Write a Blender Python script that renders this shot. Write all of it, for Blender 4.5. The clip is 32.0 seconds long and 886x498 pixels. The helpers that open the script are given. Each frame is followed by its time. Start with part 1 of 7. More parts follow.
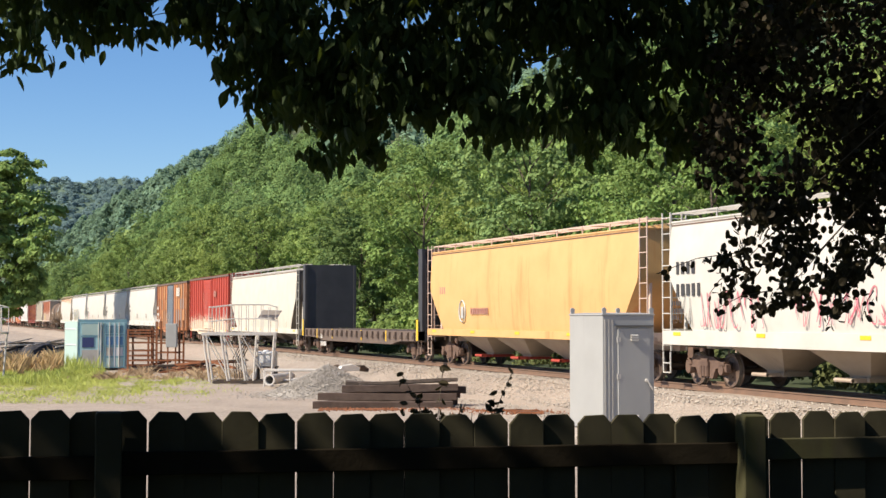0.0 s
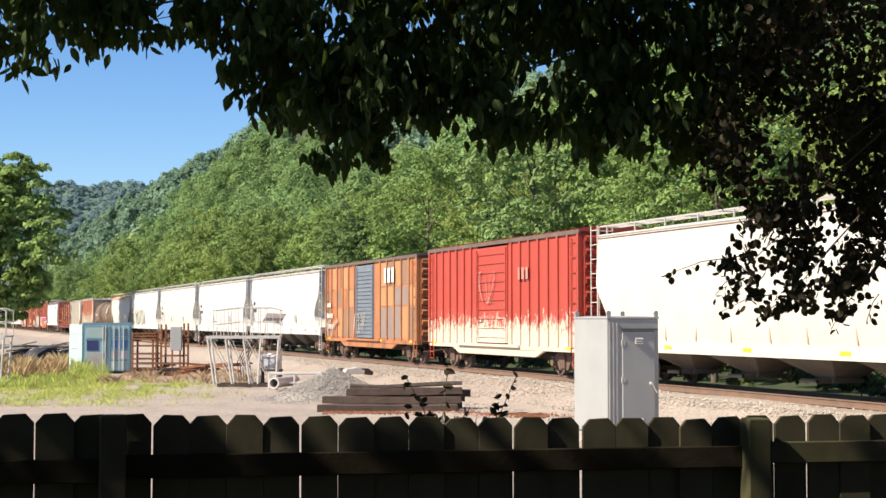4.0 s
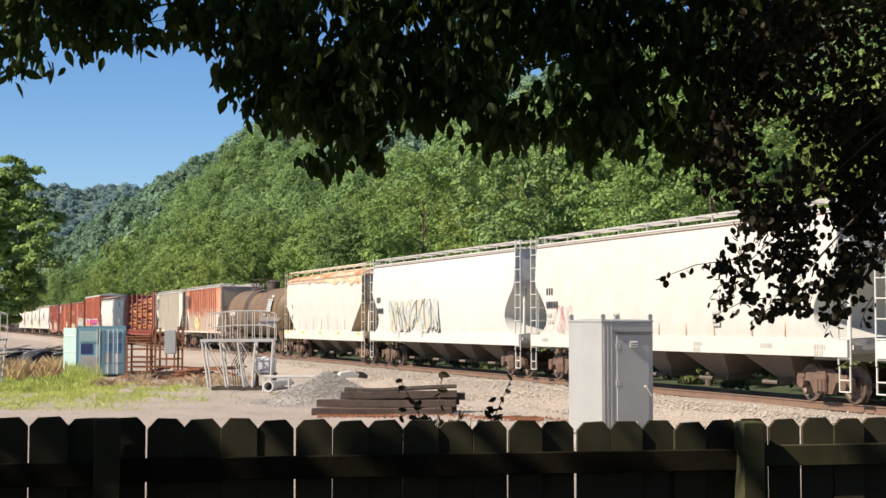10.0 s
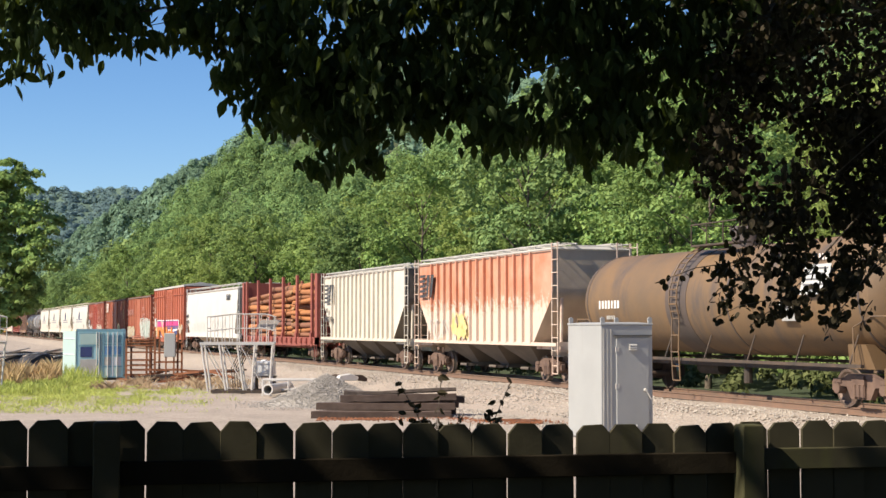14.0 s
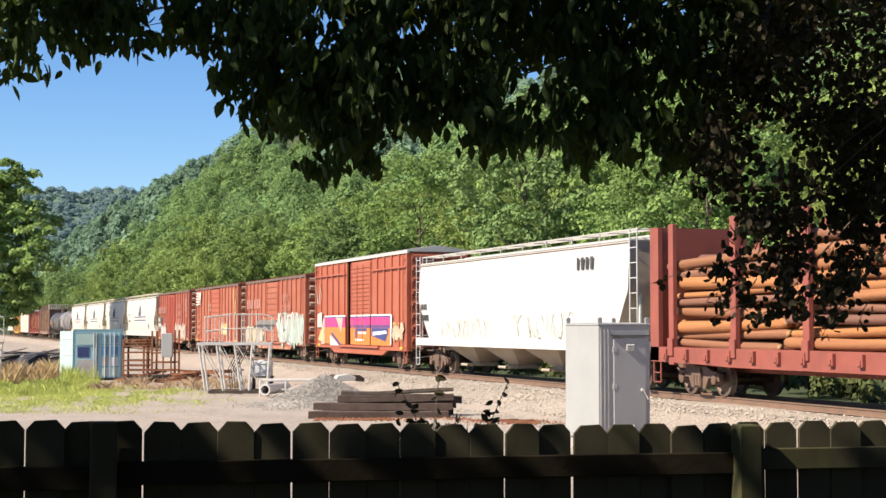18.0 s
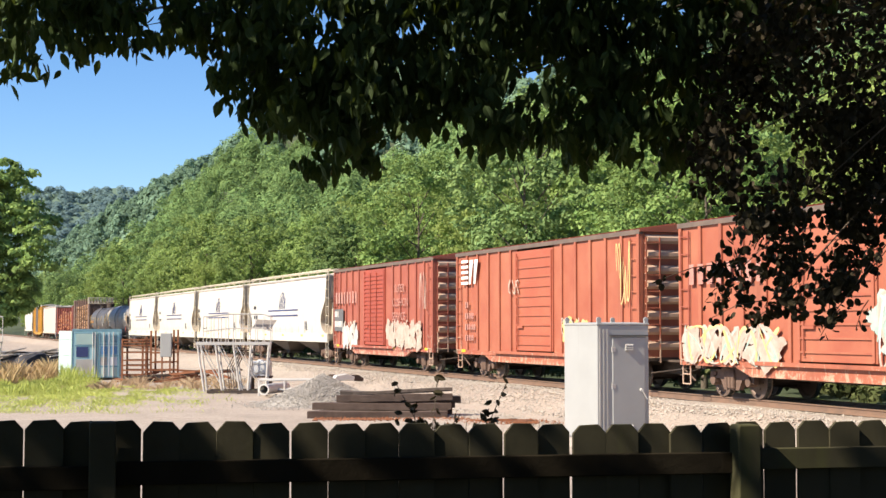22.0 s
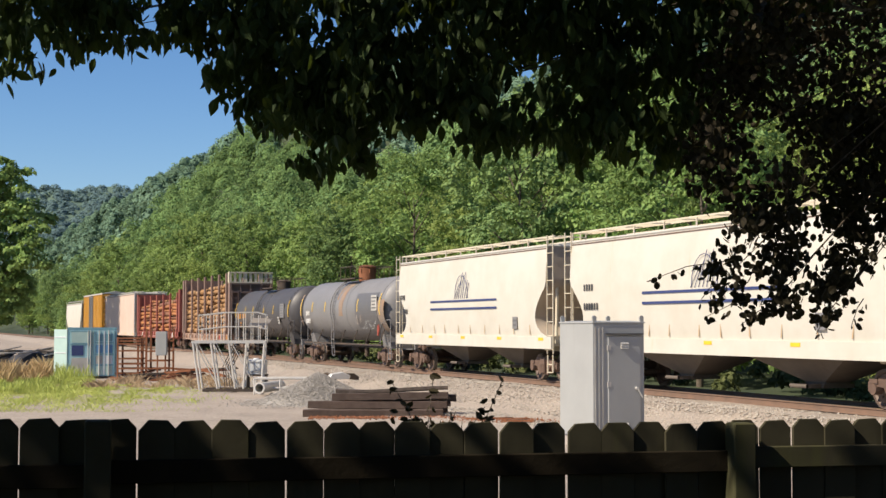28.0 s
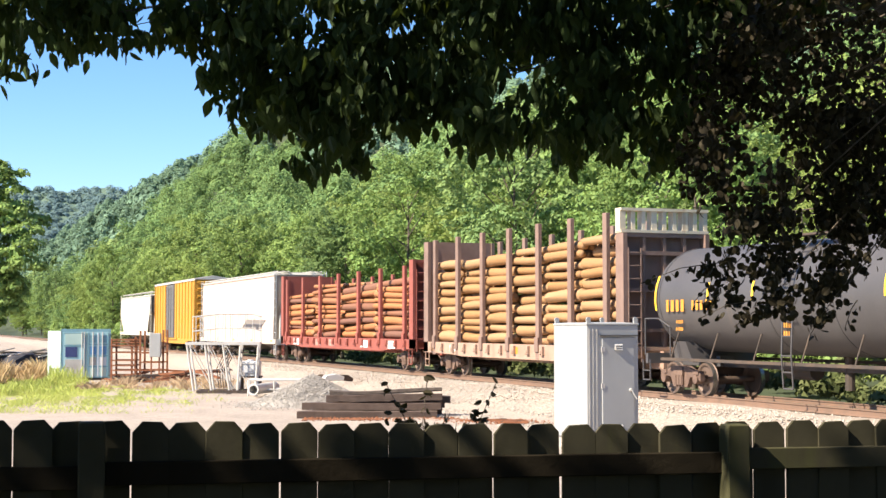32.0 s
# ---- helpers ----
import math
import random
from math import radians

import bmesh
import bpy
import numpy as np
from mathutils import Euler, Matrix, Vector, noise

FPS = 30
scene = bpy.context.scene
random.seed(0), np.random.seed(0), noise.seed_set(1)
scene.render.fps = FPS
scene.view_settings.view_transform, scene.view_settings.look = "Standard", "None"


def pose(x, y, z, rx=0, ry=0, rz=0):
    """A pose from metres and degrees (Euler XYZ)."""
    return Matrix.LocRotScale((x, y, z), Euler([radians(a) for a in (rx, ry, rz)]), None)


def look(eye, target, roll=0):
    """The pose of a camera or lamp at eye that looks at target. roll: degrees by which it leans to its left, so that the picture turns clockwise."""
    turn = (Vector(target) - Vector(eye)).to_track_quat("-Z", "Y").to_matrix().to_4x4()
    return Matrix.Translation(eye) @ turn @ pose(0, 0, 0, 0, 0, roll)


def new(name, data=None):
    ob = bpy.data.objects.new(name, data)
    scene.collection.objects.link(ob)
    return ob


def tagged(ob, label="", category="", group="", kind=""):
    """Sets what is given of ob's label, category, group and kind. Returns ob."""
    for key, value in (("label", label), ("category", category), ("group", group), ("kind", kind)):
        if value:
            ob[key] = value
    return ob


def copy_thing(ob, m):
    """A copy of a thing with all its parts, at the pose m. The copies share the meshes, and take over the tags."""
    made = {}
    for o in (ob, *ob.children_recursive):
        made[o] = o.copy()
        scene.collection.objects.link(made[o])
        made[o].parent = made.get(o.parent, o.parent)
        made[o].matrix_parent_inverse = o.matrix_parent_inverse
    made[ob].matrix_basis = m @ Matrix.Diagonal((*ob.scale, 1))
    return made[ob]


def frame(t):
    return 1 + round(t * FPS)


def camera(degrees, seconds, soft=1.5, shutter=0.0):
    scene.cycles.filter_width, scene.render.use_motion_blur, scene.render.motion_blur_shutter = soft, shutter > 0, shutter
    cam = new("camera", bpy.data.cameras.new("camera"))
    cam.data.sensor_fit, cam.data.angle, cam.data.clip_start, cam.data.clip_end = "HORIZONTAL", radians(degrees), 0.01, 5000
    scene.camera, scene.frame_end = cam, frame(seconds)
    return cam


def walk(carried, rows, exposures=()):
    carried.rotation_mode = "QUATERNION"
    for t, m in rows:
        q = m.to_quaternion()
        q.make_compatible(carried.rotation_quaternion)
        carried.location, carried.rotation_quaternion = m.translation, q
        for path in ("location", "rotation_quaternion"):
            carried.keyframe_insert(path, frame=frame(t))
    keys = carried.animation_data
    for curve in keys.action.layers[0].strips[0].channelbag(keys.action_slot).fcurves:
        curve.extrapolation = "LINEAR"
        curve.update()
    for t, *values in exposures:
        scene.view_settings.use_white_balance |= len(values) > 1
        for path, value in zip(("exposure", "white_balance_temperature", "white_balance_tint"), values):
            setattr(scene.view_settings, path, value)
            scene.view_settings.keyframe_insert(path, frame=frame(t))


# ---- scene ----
LENS = 33.56
cam = camera(LENS, 32.0, soft=1.5)
EYE = (0.0, 0.0, 1.6)
HEAD, TILT = 70.35, 92.66
walk(cam, [(t, pose(*EYE, TILT + up, 0, HEAD + turn)) for t, turn, up in (
    (0, 0.000, 0.000), (0.5, 0.066, -0.025), (1, 0.139, -0.033), (1.5, 0.223, -0.033), (2, 0.236, -0.025),
    (2.5, 0.228, 0.001), (3, 0.174, 0.042), (3.5, 0.137, 0.099), (5.5, 0.337, 0.236), (6, 0.271, 0.321),
    (6.5, 0.207, 0.364), (7, 0.165, 0.364), (7.5, 0.114, 0.338), (8, 0.128, 0.312), (8.5, 0.085, 0.304),
    (9, -0.055, 0.287), (9.5, -0.113, 0.253), (10, -0.042, 0.253), (10.5, -0.012, 0.287), (11, -0.058, 0.312),
    (11.5, -0.068, 0.329), (12, -0.060, 0.345), (12.5, -0.004, 0.363), (13, 0.018, 0.372), (13.5, -0.055, 0.372),
    (14, -0.060, 0.372), (14.5, 0.000, 0.370), (16.5, -0.101, 0.405), (17, -0.163, 0.405), (17.5, -0.193, 0.397),
    (18, -0.165, 0.380), (18.5, -0.114, 0.371), (19, -0.130, 0.371), (19.5, -0.130, 0.380), (20, -0.101, 0.397),
    (20.5, -0.085, 0.405), (21, -0.164, 0.397), (21.5, -0.223, 0.381), (22, -0.207, 0.372),
    (22.5, -0.205, 0.371), (23, -0.227, 0.380), (23.5, -0.198, 0.397), (24, -0.135, 0.405),
    (24.5, -0.093, 0.405), (25, -0.197, 0.397), (25.5, -0.302, 0.370), (27.5, -0.269, 0.337),
    (28, -0.380, 0.312), (28.5, -0.523, 0.304), (29, -0.565, 0.303), (29.5, -0.548, 0.312), (30, -0.581, 0.329),
    (30.5, -0.662, 0.345), (31, -0.670, 0.370), (31.5, -0.641, 0.387), (32, -0.608, 0.372),
)], exposures=((0, 0.69, 7050, 13), (1, 0.77, 7050, 13), (2, 1.02, 7050, 13), (3, 0.92, 7050, 13), (6, 0.87, 7050, 13), (9, 0.65, 7050, 13), (11, 0.70, 7050, 13), (14, 0.75, 7050, 13), (17, 0.85, 7050, 13), (20, 0.99, 7050, 13), (23, 1.02, 7050, 13), (25, 0.87, 7050, 13), (28, 0.49, 7050, 13), (29.5, 0.57, 7050, 13), (31, 1.30, 7050, 13), (32, 1.41, 7050, 13)))

# ---- sky and sun ----
SUN_EL, SUN_FROM = 42.0, (0.12, -0.99)
world = bpy.data.worlds.new("world")
scene.world = world
world.use_nodes = True
wn, wl = world.node_tree.nodes, world.node_tree.links
sky = wn.new("ShaderNodeTexSky")
sky.sky_type, sky.sun_disc = "NISHITA", False
sky.sun_elevation = radians(SUN_EL)
sky.sun_rotation = math.atan2(SUN_FROM[0], SUN_FROM[1])
sky.air_density, sky.dust_density, sky.ozone_density = 0.9, 0.25, 6.0
wn["Background"].inputs["Strength"].default_value = 0.094
tone = wn.new("ShaderNodeHueSaturation")
tone.inputs["Saturation"].default_value = 1.16
tone.inputs["Hue"].default_value = 0.503
wl.new(sky.outputs["Color"], tone.inputs["Color"])
wl.new(tone.outputs["Color"], wn["Background"].inputs["Color"])
sun_data = bpy.data.lights.new("sun", "SUN")
sun_data.energy, sun_data.angle, sun_data.color = 5.0, radians(0.53), (1.0, 0.93, 0.80)
sun = new("sun", sun_data)
sun.matrix_world = look((SUN_FROM[0] * 60, SUN_FROM[1] * 60, 60 * math.tan(radians(SUN_EL))), (0, 0, 0))


# ---- materials ----
def ramp_mix(nt, fac, a, b):
    mix = nt.nodes.new("ShaderNodeMix")
    mix.data_type = "RGBA"
    for sock, value in ((mix.inputs["A"], a), (mix.inputs["B"], b)):
        if isinstance(value, tuple):
            sock.default_value = (*value, 1)
        else:
            nt.links.new(value, sock)
    nt.links.new(fac, mix.inputs["Factor"])
    return mix.outputs["Result"]


def spread(nt, value, lo, hi):
    m = nt.nodes.new("ShaderNodeMapRange")
    m.inputs["From Min"].default_value, m.inputs["From Max"].default_value = lo, hi
    nt.links.new(value, m.inputs["Value"])
    return m.outputs["Result"]


def coords(nt, stretch=(1, 1, 1), world_space=False, vary=True):
    if world_space:
        src = nt.nodes.new("ShaderNodeNewGeometry").outputs["Position"]
    else:
        src = nt.nodes.new("ShaderNodeTexCoord").outputs["Object"]
    m = nt.nodes.new("ShaderNodeMapping")
    m.inputs["Scale"].default_value = stretch
    nt.links.new(src, m.inputs["Vector"])
    if vary and not world_space:
        info = nt.nodes.new("ShaderNodeObjectInfo")
        add = nt.nodes.new("ShaderNodeVectorMath")
        add.operation = "MULTIPLY_ADD"
        comb = nt.nodes.new("ShaderNodeCombineXYZ")
        for k in range(3):
            nt.links.new(info.outputs["Random"], comb.inputs[k])
        nt.links.new(comb.outputs[0], add.inputs[0])
        add.inputs[1].default_value = (37.0, 19.0, 53.0)
        nt.links.new(m.outputs[0], add.inputs[2])
        return add.outputs[0]
    return m.outputs[0]


def noise_of(nt, vec, scale, detail=4, rough=0.6):
    n = nt.nodes.new("ShaderNodeTexNoise")
    n.inputs["Scale"].default_value, n.inputs["Detail"].default_value = scale, detail
    n.inputs["Roughness"].default_value = rough
    nt.links.new(vec, n.inputs["Vector"])
    return n.outputs["Fac"]


def surface(name, base, second, scale=3.0, rough=0.6, metal=0.0, stain=None, stain_amount=0.4, streak=(1, 1, 0.12),
            bump=0.15, bump_scale=40.0, world_space=False, low=0.35, high=0.7, spec=0.5, alt=None, speck=0.0, peel_to=None, under=(0.6, 0.52, 0.42)):
    """Two-scale varied surface: base to second by noise, an optional stain with its own streaky shape, fine relief."""
    m = bpy.data.materials.new(name)
    m.use_nodes = True
    nt = m.node_tree
    b = nt.nodes["Principled BSDF"]
    v = coords(nt, world_space=world_space)
    col = ramp_mix(nt, spread(nt, noise_of(nt, v, scale), low, high), base, second)
    fine = noise_of(nt, v, bump_scale, 3)
    if stain:
        vs = coords(nt, streak, world_space)
        f1 = noise_of(nt, vs, 1.1, 6, 0.68)
        col = ramp_mix(nt, spread(nt, f1, 1.0 - stain_amount * 0.95, 1.12 - stain_amount * 0.8), col, stain)
    if alt:
        info = nt.nodes.new("ShaderNodeObjectInfo")
        col = ramp_mix(nt, spread(nt, info.outputs["Random"], 0.25, 1.0), col, alt)
    if peel_to:
        # paint worn through to the primer, ragged, up to a height
        sep = nt.nodes.new("ShaderNodeSeparateXYZ")
        nt.links.new(nt.nodes.new("ShaderNodeTexCoord").outputs["Object"], sep.inputs[0])
        low_part = spread(nt, sep.outputs["Z"], peel_to + 2.2, peel_to - 2.2)
        worn = nt.nodes.new("ShaderNodeMath")
        worn.operation = "ADD"
        nt.links.new(low_part, worn.inputs[0])
        nt.links.new(noise_of(nt, coords(nt, (2.6, 2.6, 1.3)), 2.0, 9, 0.82), worn.inputs[1])
        col = ramp_mix(nt, spread(nt, worn.outputs[0], 1.02, 1.06), col, under)
    if speck:
        dots = nt.nodes.new("ShaderNodeHueSaturation")
        nt.links.new(col, dots.inputs["Color"])
        rng = nt.nodes.new("ShaderNodeMapRange")
        rng.inputs["From Min"].default_value, rng.inputs["From Max"].default_value = 0.35, 0.65
        rng.inputs["To Min"].default_value, rng.inputs["To Max"].default_value = 1 - speck, 1 + speck
        nt.links.new(fine, rng.inputs["Value"])
        nt.links.new(rng.outputs[0], dots.inputs["Value"])
        col = dots.outputs["Color"]
    nt.links.new(col, b.inputs["Base Color"])
    b.inputs["Metallic"].default_value = metal
    b.inputs["Specular IOR Level"].default_value = spec
    nt.links.new(spread(nt, fine, 1.2 - rough * 1.3, 2.2 - rough * 1.3), b.inputs["Roughness"])
    r = nt.nodes.new("ShaderNodeMapRange")
    r.inputs["To Min"].default_value, r.inputs["To Max"].default_value = max(0.05, rough - 0.15), min(1.0, rough + 0.15)
    nt.links.new(fine, r.inputs["Value"])
    nt.links.new(r.outputs[0], b.inputs["Roughness"])
    if bump:
        bp = nt.nodes.new("ShaderNodeBump")
        bp.inputs["Strength"].default_value, bp.inputs["Distance"].default_value = bump, 0.02
        nt.links.new(fine, bp.inputs["Height"])
        nt.links.new(bp.outputs[0], b.inputs["Normal"])
    return m


def leafy(name, dark, light, back, rough=0.6, through_light=0.3, patch=0.0, gloss=0.08, swing=0.45):
    """Leaves: each leaf its own green, light passing through the blade."""
    m = bpy.data.materials.new(name)
    m.use_nodes = True
    nt = m.node_tree
    b = nt.nodes["Principled BSDF"]
    geo = nt.nodes.new("ShaderNodeNewGeometry")
    info = nt.nodes.new("ShaderNodeObjectInfo")
    col = ramp_mix(nt, geo.outputs["Random Per Island"], dark, light)
    hue = nt.nodes.new("ShaderNodeHueSaturation")
    nt.links.new(col, hue.inputs["Color"])
    r = nt.nodes.new("ShaderNodeMapRange")
    r.inputs["To Min"].default_value, r.inputs["To Max"].default_value = 0.488, 0.512
    nt.links.new(info.outputs["Random"], r.inputs["Value"])
    nt.links.new(r.outputs[0], hue.inputs["Hue"])
    v = coords(nt, world_space=True)
    val = nt.nodes.new("ShaderNodeMapRange")
    val.inputs["From Min"].default_value, val.inputs["From Max"].default_value = 0.3, 0.7
    val.inputs["To Min"].default_value, val.inputs["To Max"].default_value = 1 - swing, 1 + swing
    nt.links.new(noise_of(nt, v, patch or 0.15, 2), val.inputs["Value"])
    nt.links.new(val.outputs[0], hue.inputs["Value"])
    nt.links.new(hue.outputs[0], b.inputs["Base Color"])
    b.inputs["Roughness"].default_value = rough
    b.inputs["Specular IOR Level"].default_value = gloss
    tr = nt.nodes.new("ShaderNodeBsdfTranslucent")
    tr.inputs["Color"].default_value = (*back, 1)
    mix = nt.nodes.new("ShaderNodeMixShader")
    mix.inputs[0].default_value = through_light
    nt.links.new(b.outputs[0], mix.inputs[1])
    nt.links.new(tr.outputs[0], mix.inputs[2])
    nt.links.new(mix.outputs[0], nt.nodes["Material Output"].inputs["Surface"])
    return m


RUST = (0.16, 0.055, 0.022)
M = {
    "white": surface("white_paint", (0.525, 0.51, 0.47), (0.47, 0.45, 0.405), 1.2, 0.5, stain=(0.42, 0.36, 0.28), stain_amount=0.34, bump=0.05),
    "white_clean": surface("clean_white_paint", (0.55, 0.545, 0.515), (0.50, 0.49, 0.46), 0.8, 0.45, stain=(0.5, 0.47, 0.42), stain_amount=0.22, bump=0.04),
    "ivory": surface("ivory_paint", (0.55, 0.525, 0.46), (0.50, 0.465, 0.395), 0.9, 0.5, stain=(0.48, 0.37, 0.20), stain_amount=0.36, bump=0.05),
    "cream": surface("cream_paint", (0.60, 0.54, 0.42), (0.52, 0.45, 0.33), 1.1, 0.55, stain=(0.36, 0.20, 0.09), stain_amount=0.42, bump=0.06),
    "salmon": surface("salmon_cream_paint", (0.57, 0.435, 0.365), (0.52, 0.385, 0.315), 0.8, 0.55, stain=(0.5, 0.33, 0.2), stain_amount=0.34, bump=0.05),
    "grey_car": surface("pale_grey_paint", (0.50, 0.52, 0.51), (0.44, 0.45, 0.44), 0.9, 0.5, stain=(0.34, 0.31, 0.27), stain_amount=0.34, bump=0.05),
    "yellow_car": surface("faded_yellow_paint", (0.59, 0.365, 0.155), (0.55, 0.32, 0.13), 0.8, 0.55, stain=(0.52, 0.205, 0.065), stain_amount=0.48, bump=0.06),
    "box_yellow": surface("yellow_paint", (0.48, 0.245, 0.03), (0.41, 0.21, 0.03), 0.9, 0.5, stain=(0.35, 0.2, 0.08), stain_amount=0.36, bump=0.06),
    "box_red": surface("oxide_red_paint", (0.33, 0.062, 0.035), (0.27, 0.055, 0.035), 0.9, 0.6, stain=(0.17, 0.05, 0.03), stain_amount=0.46, bump=0.08),
    "box_bright": surface("bright_red_paint", (0.40, 0.055, 0.035), (0.34, 0.05, 0.035), 0.9, 0.55, stain=(0.2, 0.05, 0.03), stain_amount=0.4, bump=0.07),
    "box_peel": surface("peeling_red_paint", (0.40, 0.055, 0.035), (0.34, 0.05, 0.035), 0.9, 0.6, stain=(0.2, 0.05, 0.03), stain_amount=0.4, bump=0.07, peel_to=2.0, under=(0.56, 0.47, 0.37)),
    "box_worn": surface("worn_oxide_red", (0.30, 0.08, 0.045), (0.36, 0.125, 0.07), 0.7, 0.65, stain=(0.2, 0.065, 0.04), stain_amount=0.46, bump=0.1, peel_to=0.75, under=(0.46, 0.31, 0.22)),
    "sill_pale": surface("pale_rusty_sill", (0.36, 0.245, 0.185), (0.29, 0.18, 0.13), 1.6, 0.75, stain=(0.16, 0.08, 0.05), stain_amount=0.45, bump=0.1),
    "box_tall": surface("orange_red_paint", (0.33, 0.082, 0.045), (0.36, 0.112, 0.062), 0.7, 0.6, stain=(0.22, 0.065, 0.035), stain_amount=0.38, bump=0.08),
    "box_maroon": surface("maroon_paint", (0.27, 0.068, 0.045), (0.33, 0.10, 0.062), 0.8, 0.65, stain=(0.15, 0.05, 0.035), stain_amount=0.46, bump=0.1, peel_to=0.8, under=(0.44, 0.31, 0.23)),
    "box_orange": surface("rusty_orange_paint", (0.42, 0.165, 0.065), (0.31, 0.125, 0.06), 0.7, 0.65, stain=(0.12, 0.06, 0.04), stain_amount=0.52, bump=0.1),
    "door_blue": surface("weathered_blue_paint", (0.12, 0.15, 0.19), (0.17, 0.19, 0.21), 1.0, 0.6, stain=(0.2, 0.1, 0.06), stain_amount=0.36, bump=0.08),
    "ns_pink": surface("chalky_red_paint", (0.46, 0.17, 0.095), (0.53, 0.30, 0.21), 0.9, 0.65, stain=(0.50, 0.14, 0.06), stain_amount=0.5, streak=(2.2, 2.2, 0.16), bump=0.08, peel_to=2.9, under=(0.57, 0.46, 0.38)),
    "ns_white": surface("chalky_white_paint", (0.57, 0.53, 0.45), (0.50, 0.455, 0.38), 0.9, 0.6, stain=(0.4, 0.3, 0.2), stain_amount=0.42, bump=0.06),
    "tank_brown": surface("rusted_tank_steel", (0.178, 0.106, 0.05), (0.128, 0.085, 0.05), 0.7, 0.6, stain=(0.065, 0.055, 0.052), stain_amount=0.5, streak=(0.9, 0.35, 0.2), bump=0.08),
    "tank_stain": surface("dark_spilled_stain", (0.065, 0.055, 0.052), (0.10, 0.07, 0.055), 0.9, 0.6, stain=(0.20, 0.11, 0.05), stain_amount=0.36, streak=(1.6, 0.4, 0.2), bump=0.05),
    "tank_black": surface("tank_black_paint", (0.055, 0.052, 0.054), (0.075, 0.07, 0.07), 0.7, 0.5, stain=(0.14, 0.11, 0.09), stain_amount=0.36, bump=0.05),
    "tank_grey": surface("tank_grey_paint", (0.195, 0.19, 0.19), (0.165, 0.16, 0.16), 0.8, 0.5, stain=(0.30, 0.17, 0.09), stain_amount=0.36, bump=0.05),
    "tank_rust": surface("tank_rust_streak", (0.27, 0.17, 0.105), (0.20, 0.175, 0.155), 1.6, 0.65, stain=(0.33, 0.16, 0.07), stain_amount=0.45, streak=(2, 1, 0.3), bump=0.05),
    "tank_patch": surface("dark_repaint", (0.10, 0.10, 0.105), (0.12, 0.115, 0.115), 1.0, 0.5, bump=0.04),
    "under": surface("dirty_underframe", (0.045, 0.036, 0.03), (0.09, 0.06, 0.042), 2.0, 0.85, bump=0.2),
    "bogie": surface("bogie_steel", (0.095, 0.058, 0.044), (0.155, 0.098, 0.072), 2.5, 0.85, bump=0.25),
    "wheel": surface("wheel_steel", (0.10, 0.07, 0.055), (0.15, 0.10, 0.075), 3.0, 0.6, metal=0.3, bump=0.1),
    "tread": surface("polished_tread", (0.45, 0.43, 0.41), (0.35, 0.33, 0.31), 8.0, 0.3, metal=0.9, bump=0.02),
    # grimy hopper steel, with the shade under and between cars put into its colour
    "shade_grey": surface("shaded_grimy_hopper", (0.135, 0.112, 0.092), (0.095, 0.078, 0.064), 1.2, 0.8, stain=(0.07, 0.05, 0.036), stain_amount=0.4, bump=0.1),
    "bay_light": surface("dusty_bay_steel", (0.40, 0.33, 0.26), (0.32, 0.26, 0.20), 1.0, 0.75, stain=(0.2, 0.15, 0.11), stain_amount=0.4, bump=0.08),
    "walk_grey": surface("grating_grey", (0.42, 0.41, 0.38), (0.34, 0.32, 0.29), 2.0, 0.6, bump=0.05),
    "rusty_top": surface("rusty_cream", (0.60, 0.51, 0.38), (0.58, 0.43, 0.27), 0.9, 0.6, stain=(0.42, 0.16, 0.05), stain_amount=0.62, streak=(0.5, 1, 1), bump=0.06),
    "drip": surface("rust_drip", (0.46, 0.34, 0.22), (0.40, 0.27, 0.16), 2.0, 0.7, bump=0.03),
    "patch_brown": surface("brown_repaint", (0.25, 0.15, 0.09), (0.21, 0.135, 0.09), 1.0, 0.7, stain=(0.36, 0.17, 0.08), stain_amount=0.4, bump=0.06),
    "patch_grey": surface("grey_repaint", (0.20, 0.165, 0.15), (0.25, 0.19, 0.16), 1.0, 0.7, stain=(0.33, 0.16, 0.08), stain_amount=0.38, bump=0.06),
    "patch_tan": surface("faded_orange_repaint", (0.43, 0.22, 0.10), (0.37, 0.175, 0.08), 1.0, 0.7, stain=(0.28, 0.13, 0.07), stain_amount=0.42, bump=0.06),
    "g_navy": surface("navy_spray", (0.03, 0.045, 0.16), (0.045, 0.06, 0.2), 3.0, 0.6, bump=0.02),
    "g_magenta": surface("bright_magenta_spray", (0.50, 0.03, 0.16), (0.56, 0.06, 0.2), 2.0, 0.6, bump=0.02),
    "g_bright": surface("clean_white_spray", (0.66, 0.64, 0.62), (0.56, 0.53, 0.52), 3.0, 0.6, bump=0.02),
    # ridge leaves: distance haze is put into the pale blue-green colour
    "leaf_ridge_haze": leafy("haze_tinted_leaves", (0.175, 0.27, 0.275), (0.195, 0.29, 0.29), (0.19, 0.28, 0.27), patch=0.04, through_light=0.42, swing=0.12, gloss=0.0),
    "bulkhead": surface("bulkhead_black", (0.035, 0.036, 0.042), (0.05, 0.05, 0.055), 1.2, 0.55, stain=(0.1, 0.07, 0.05), stain_amount=0.3, bump=0.08),
    "flat_brown": surface("flatcar_brown", (0.10, 0.074, 0.062), (0.145, 0.104, 0.082), 1.5, 0.8, stain=(0.06, 0.045, 0.04), stain_amount=0.4, bump=0.15),
    "flat_red": surface("flatcar_red", (0.27, 0.072, 0.052), (0.21, 0.058, 0.043), 1.5, 0.7, stain=(0.12, 0.05, 0.04), stain_amount=0.4, bump=0.12),
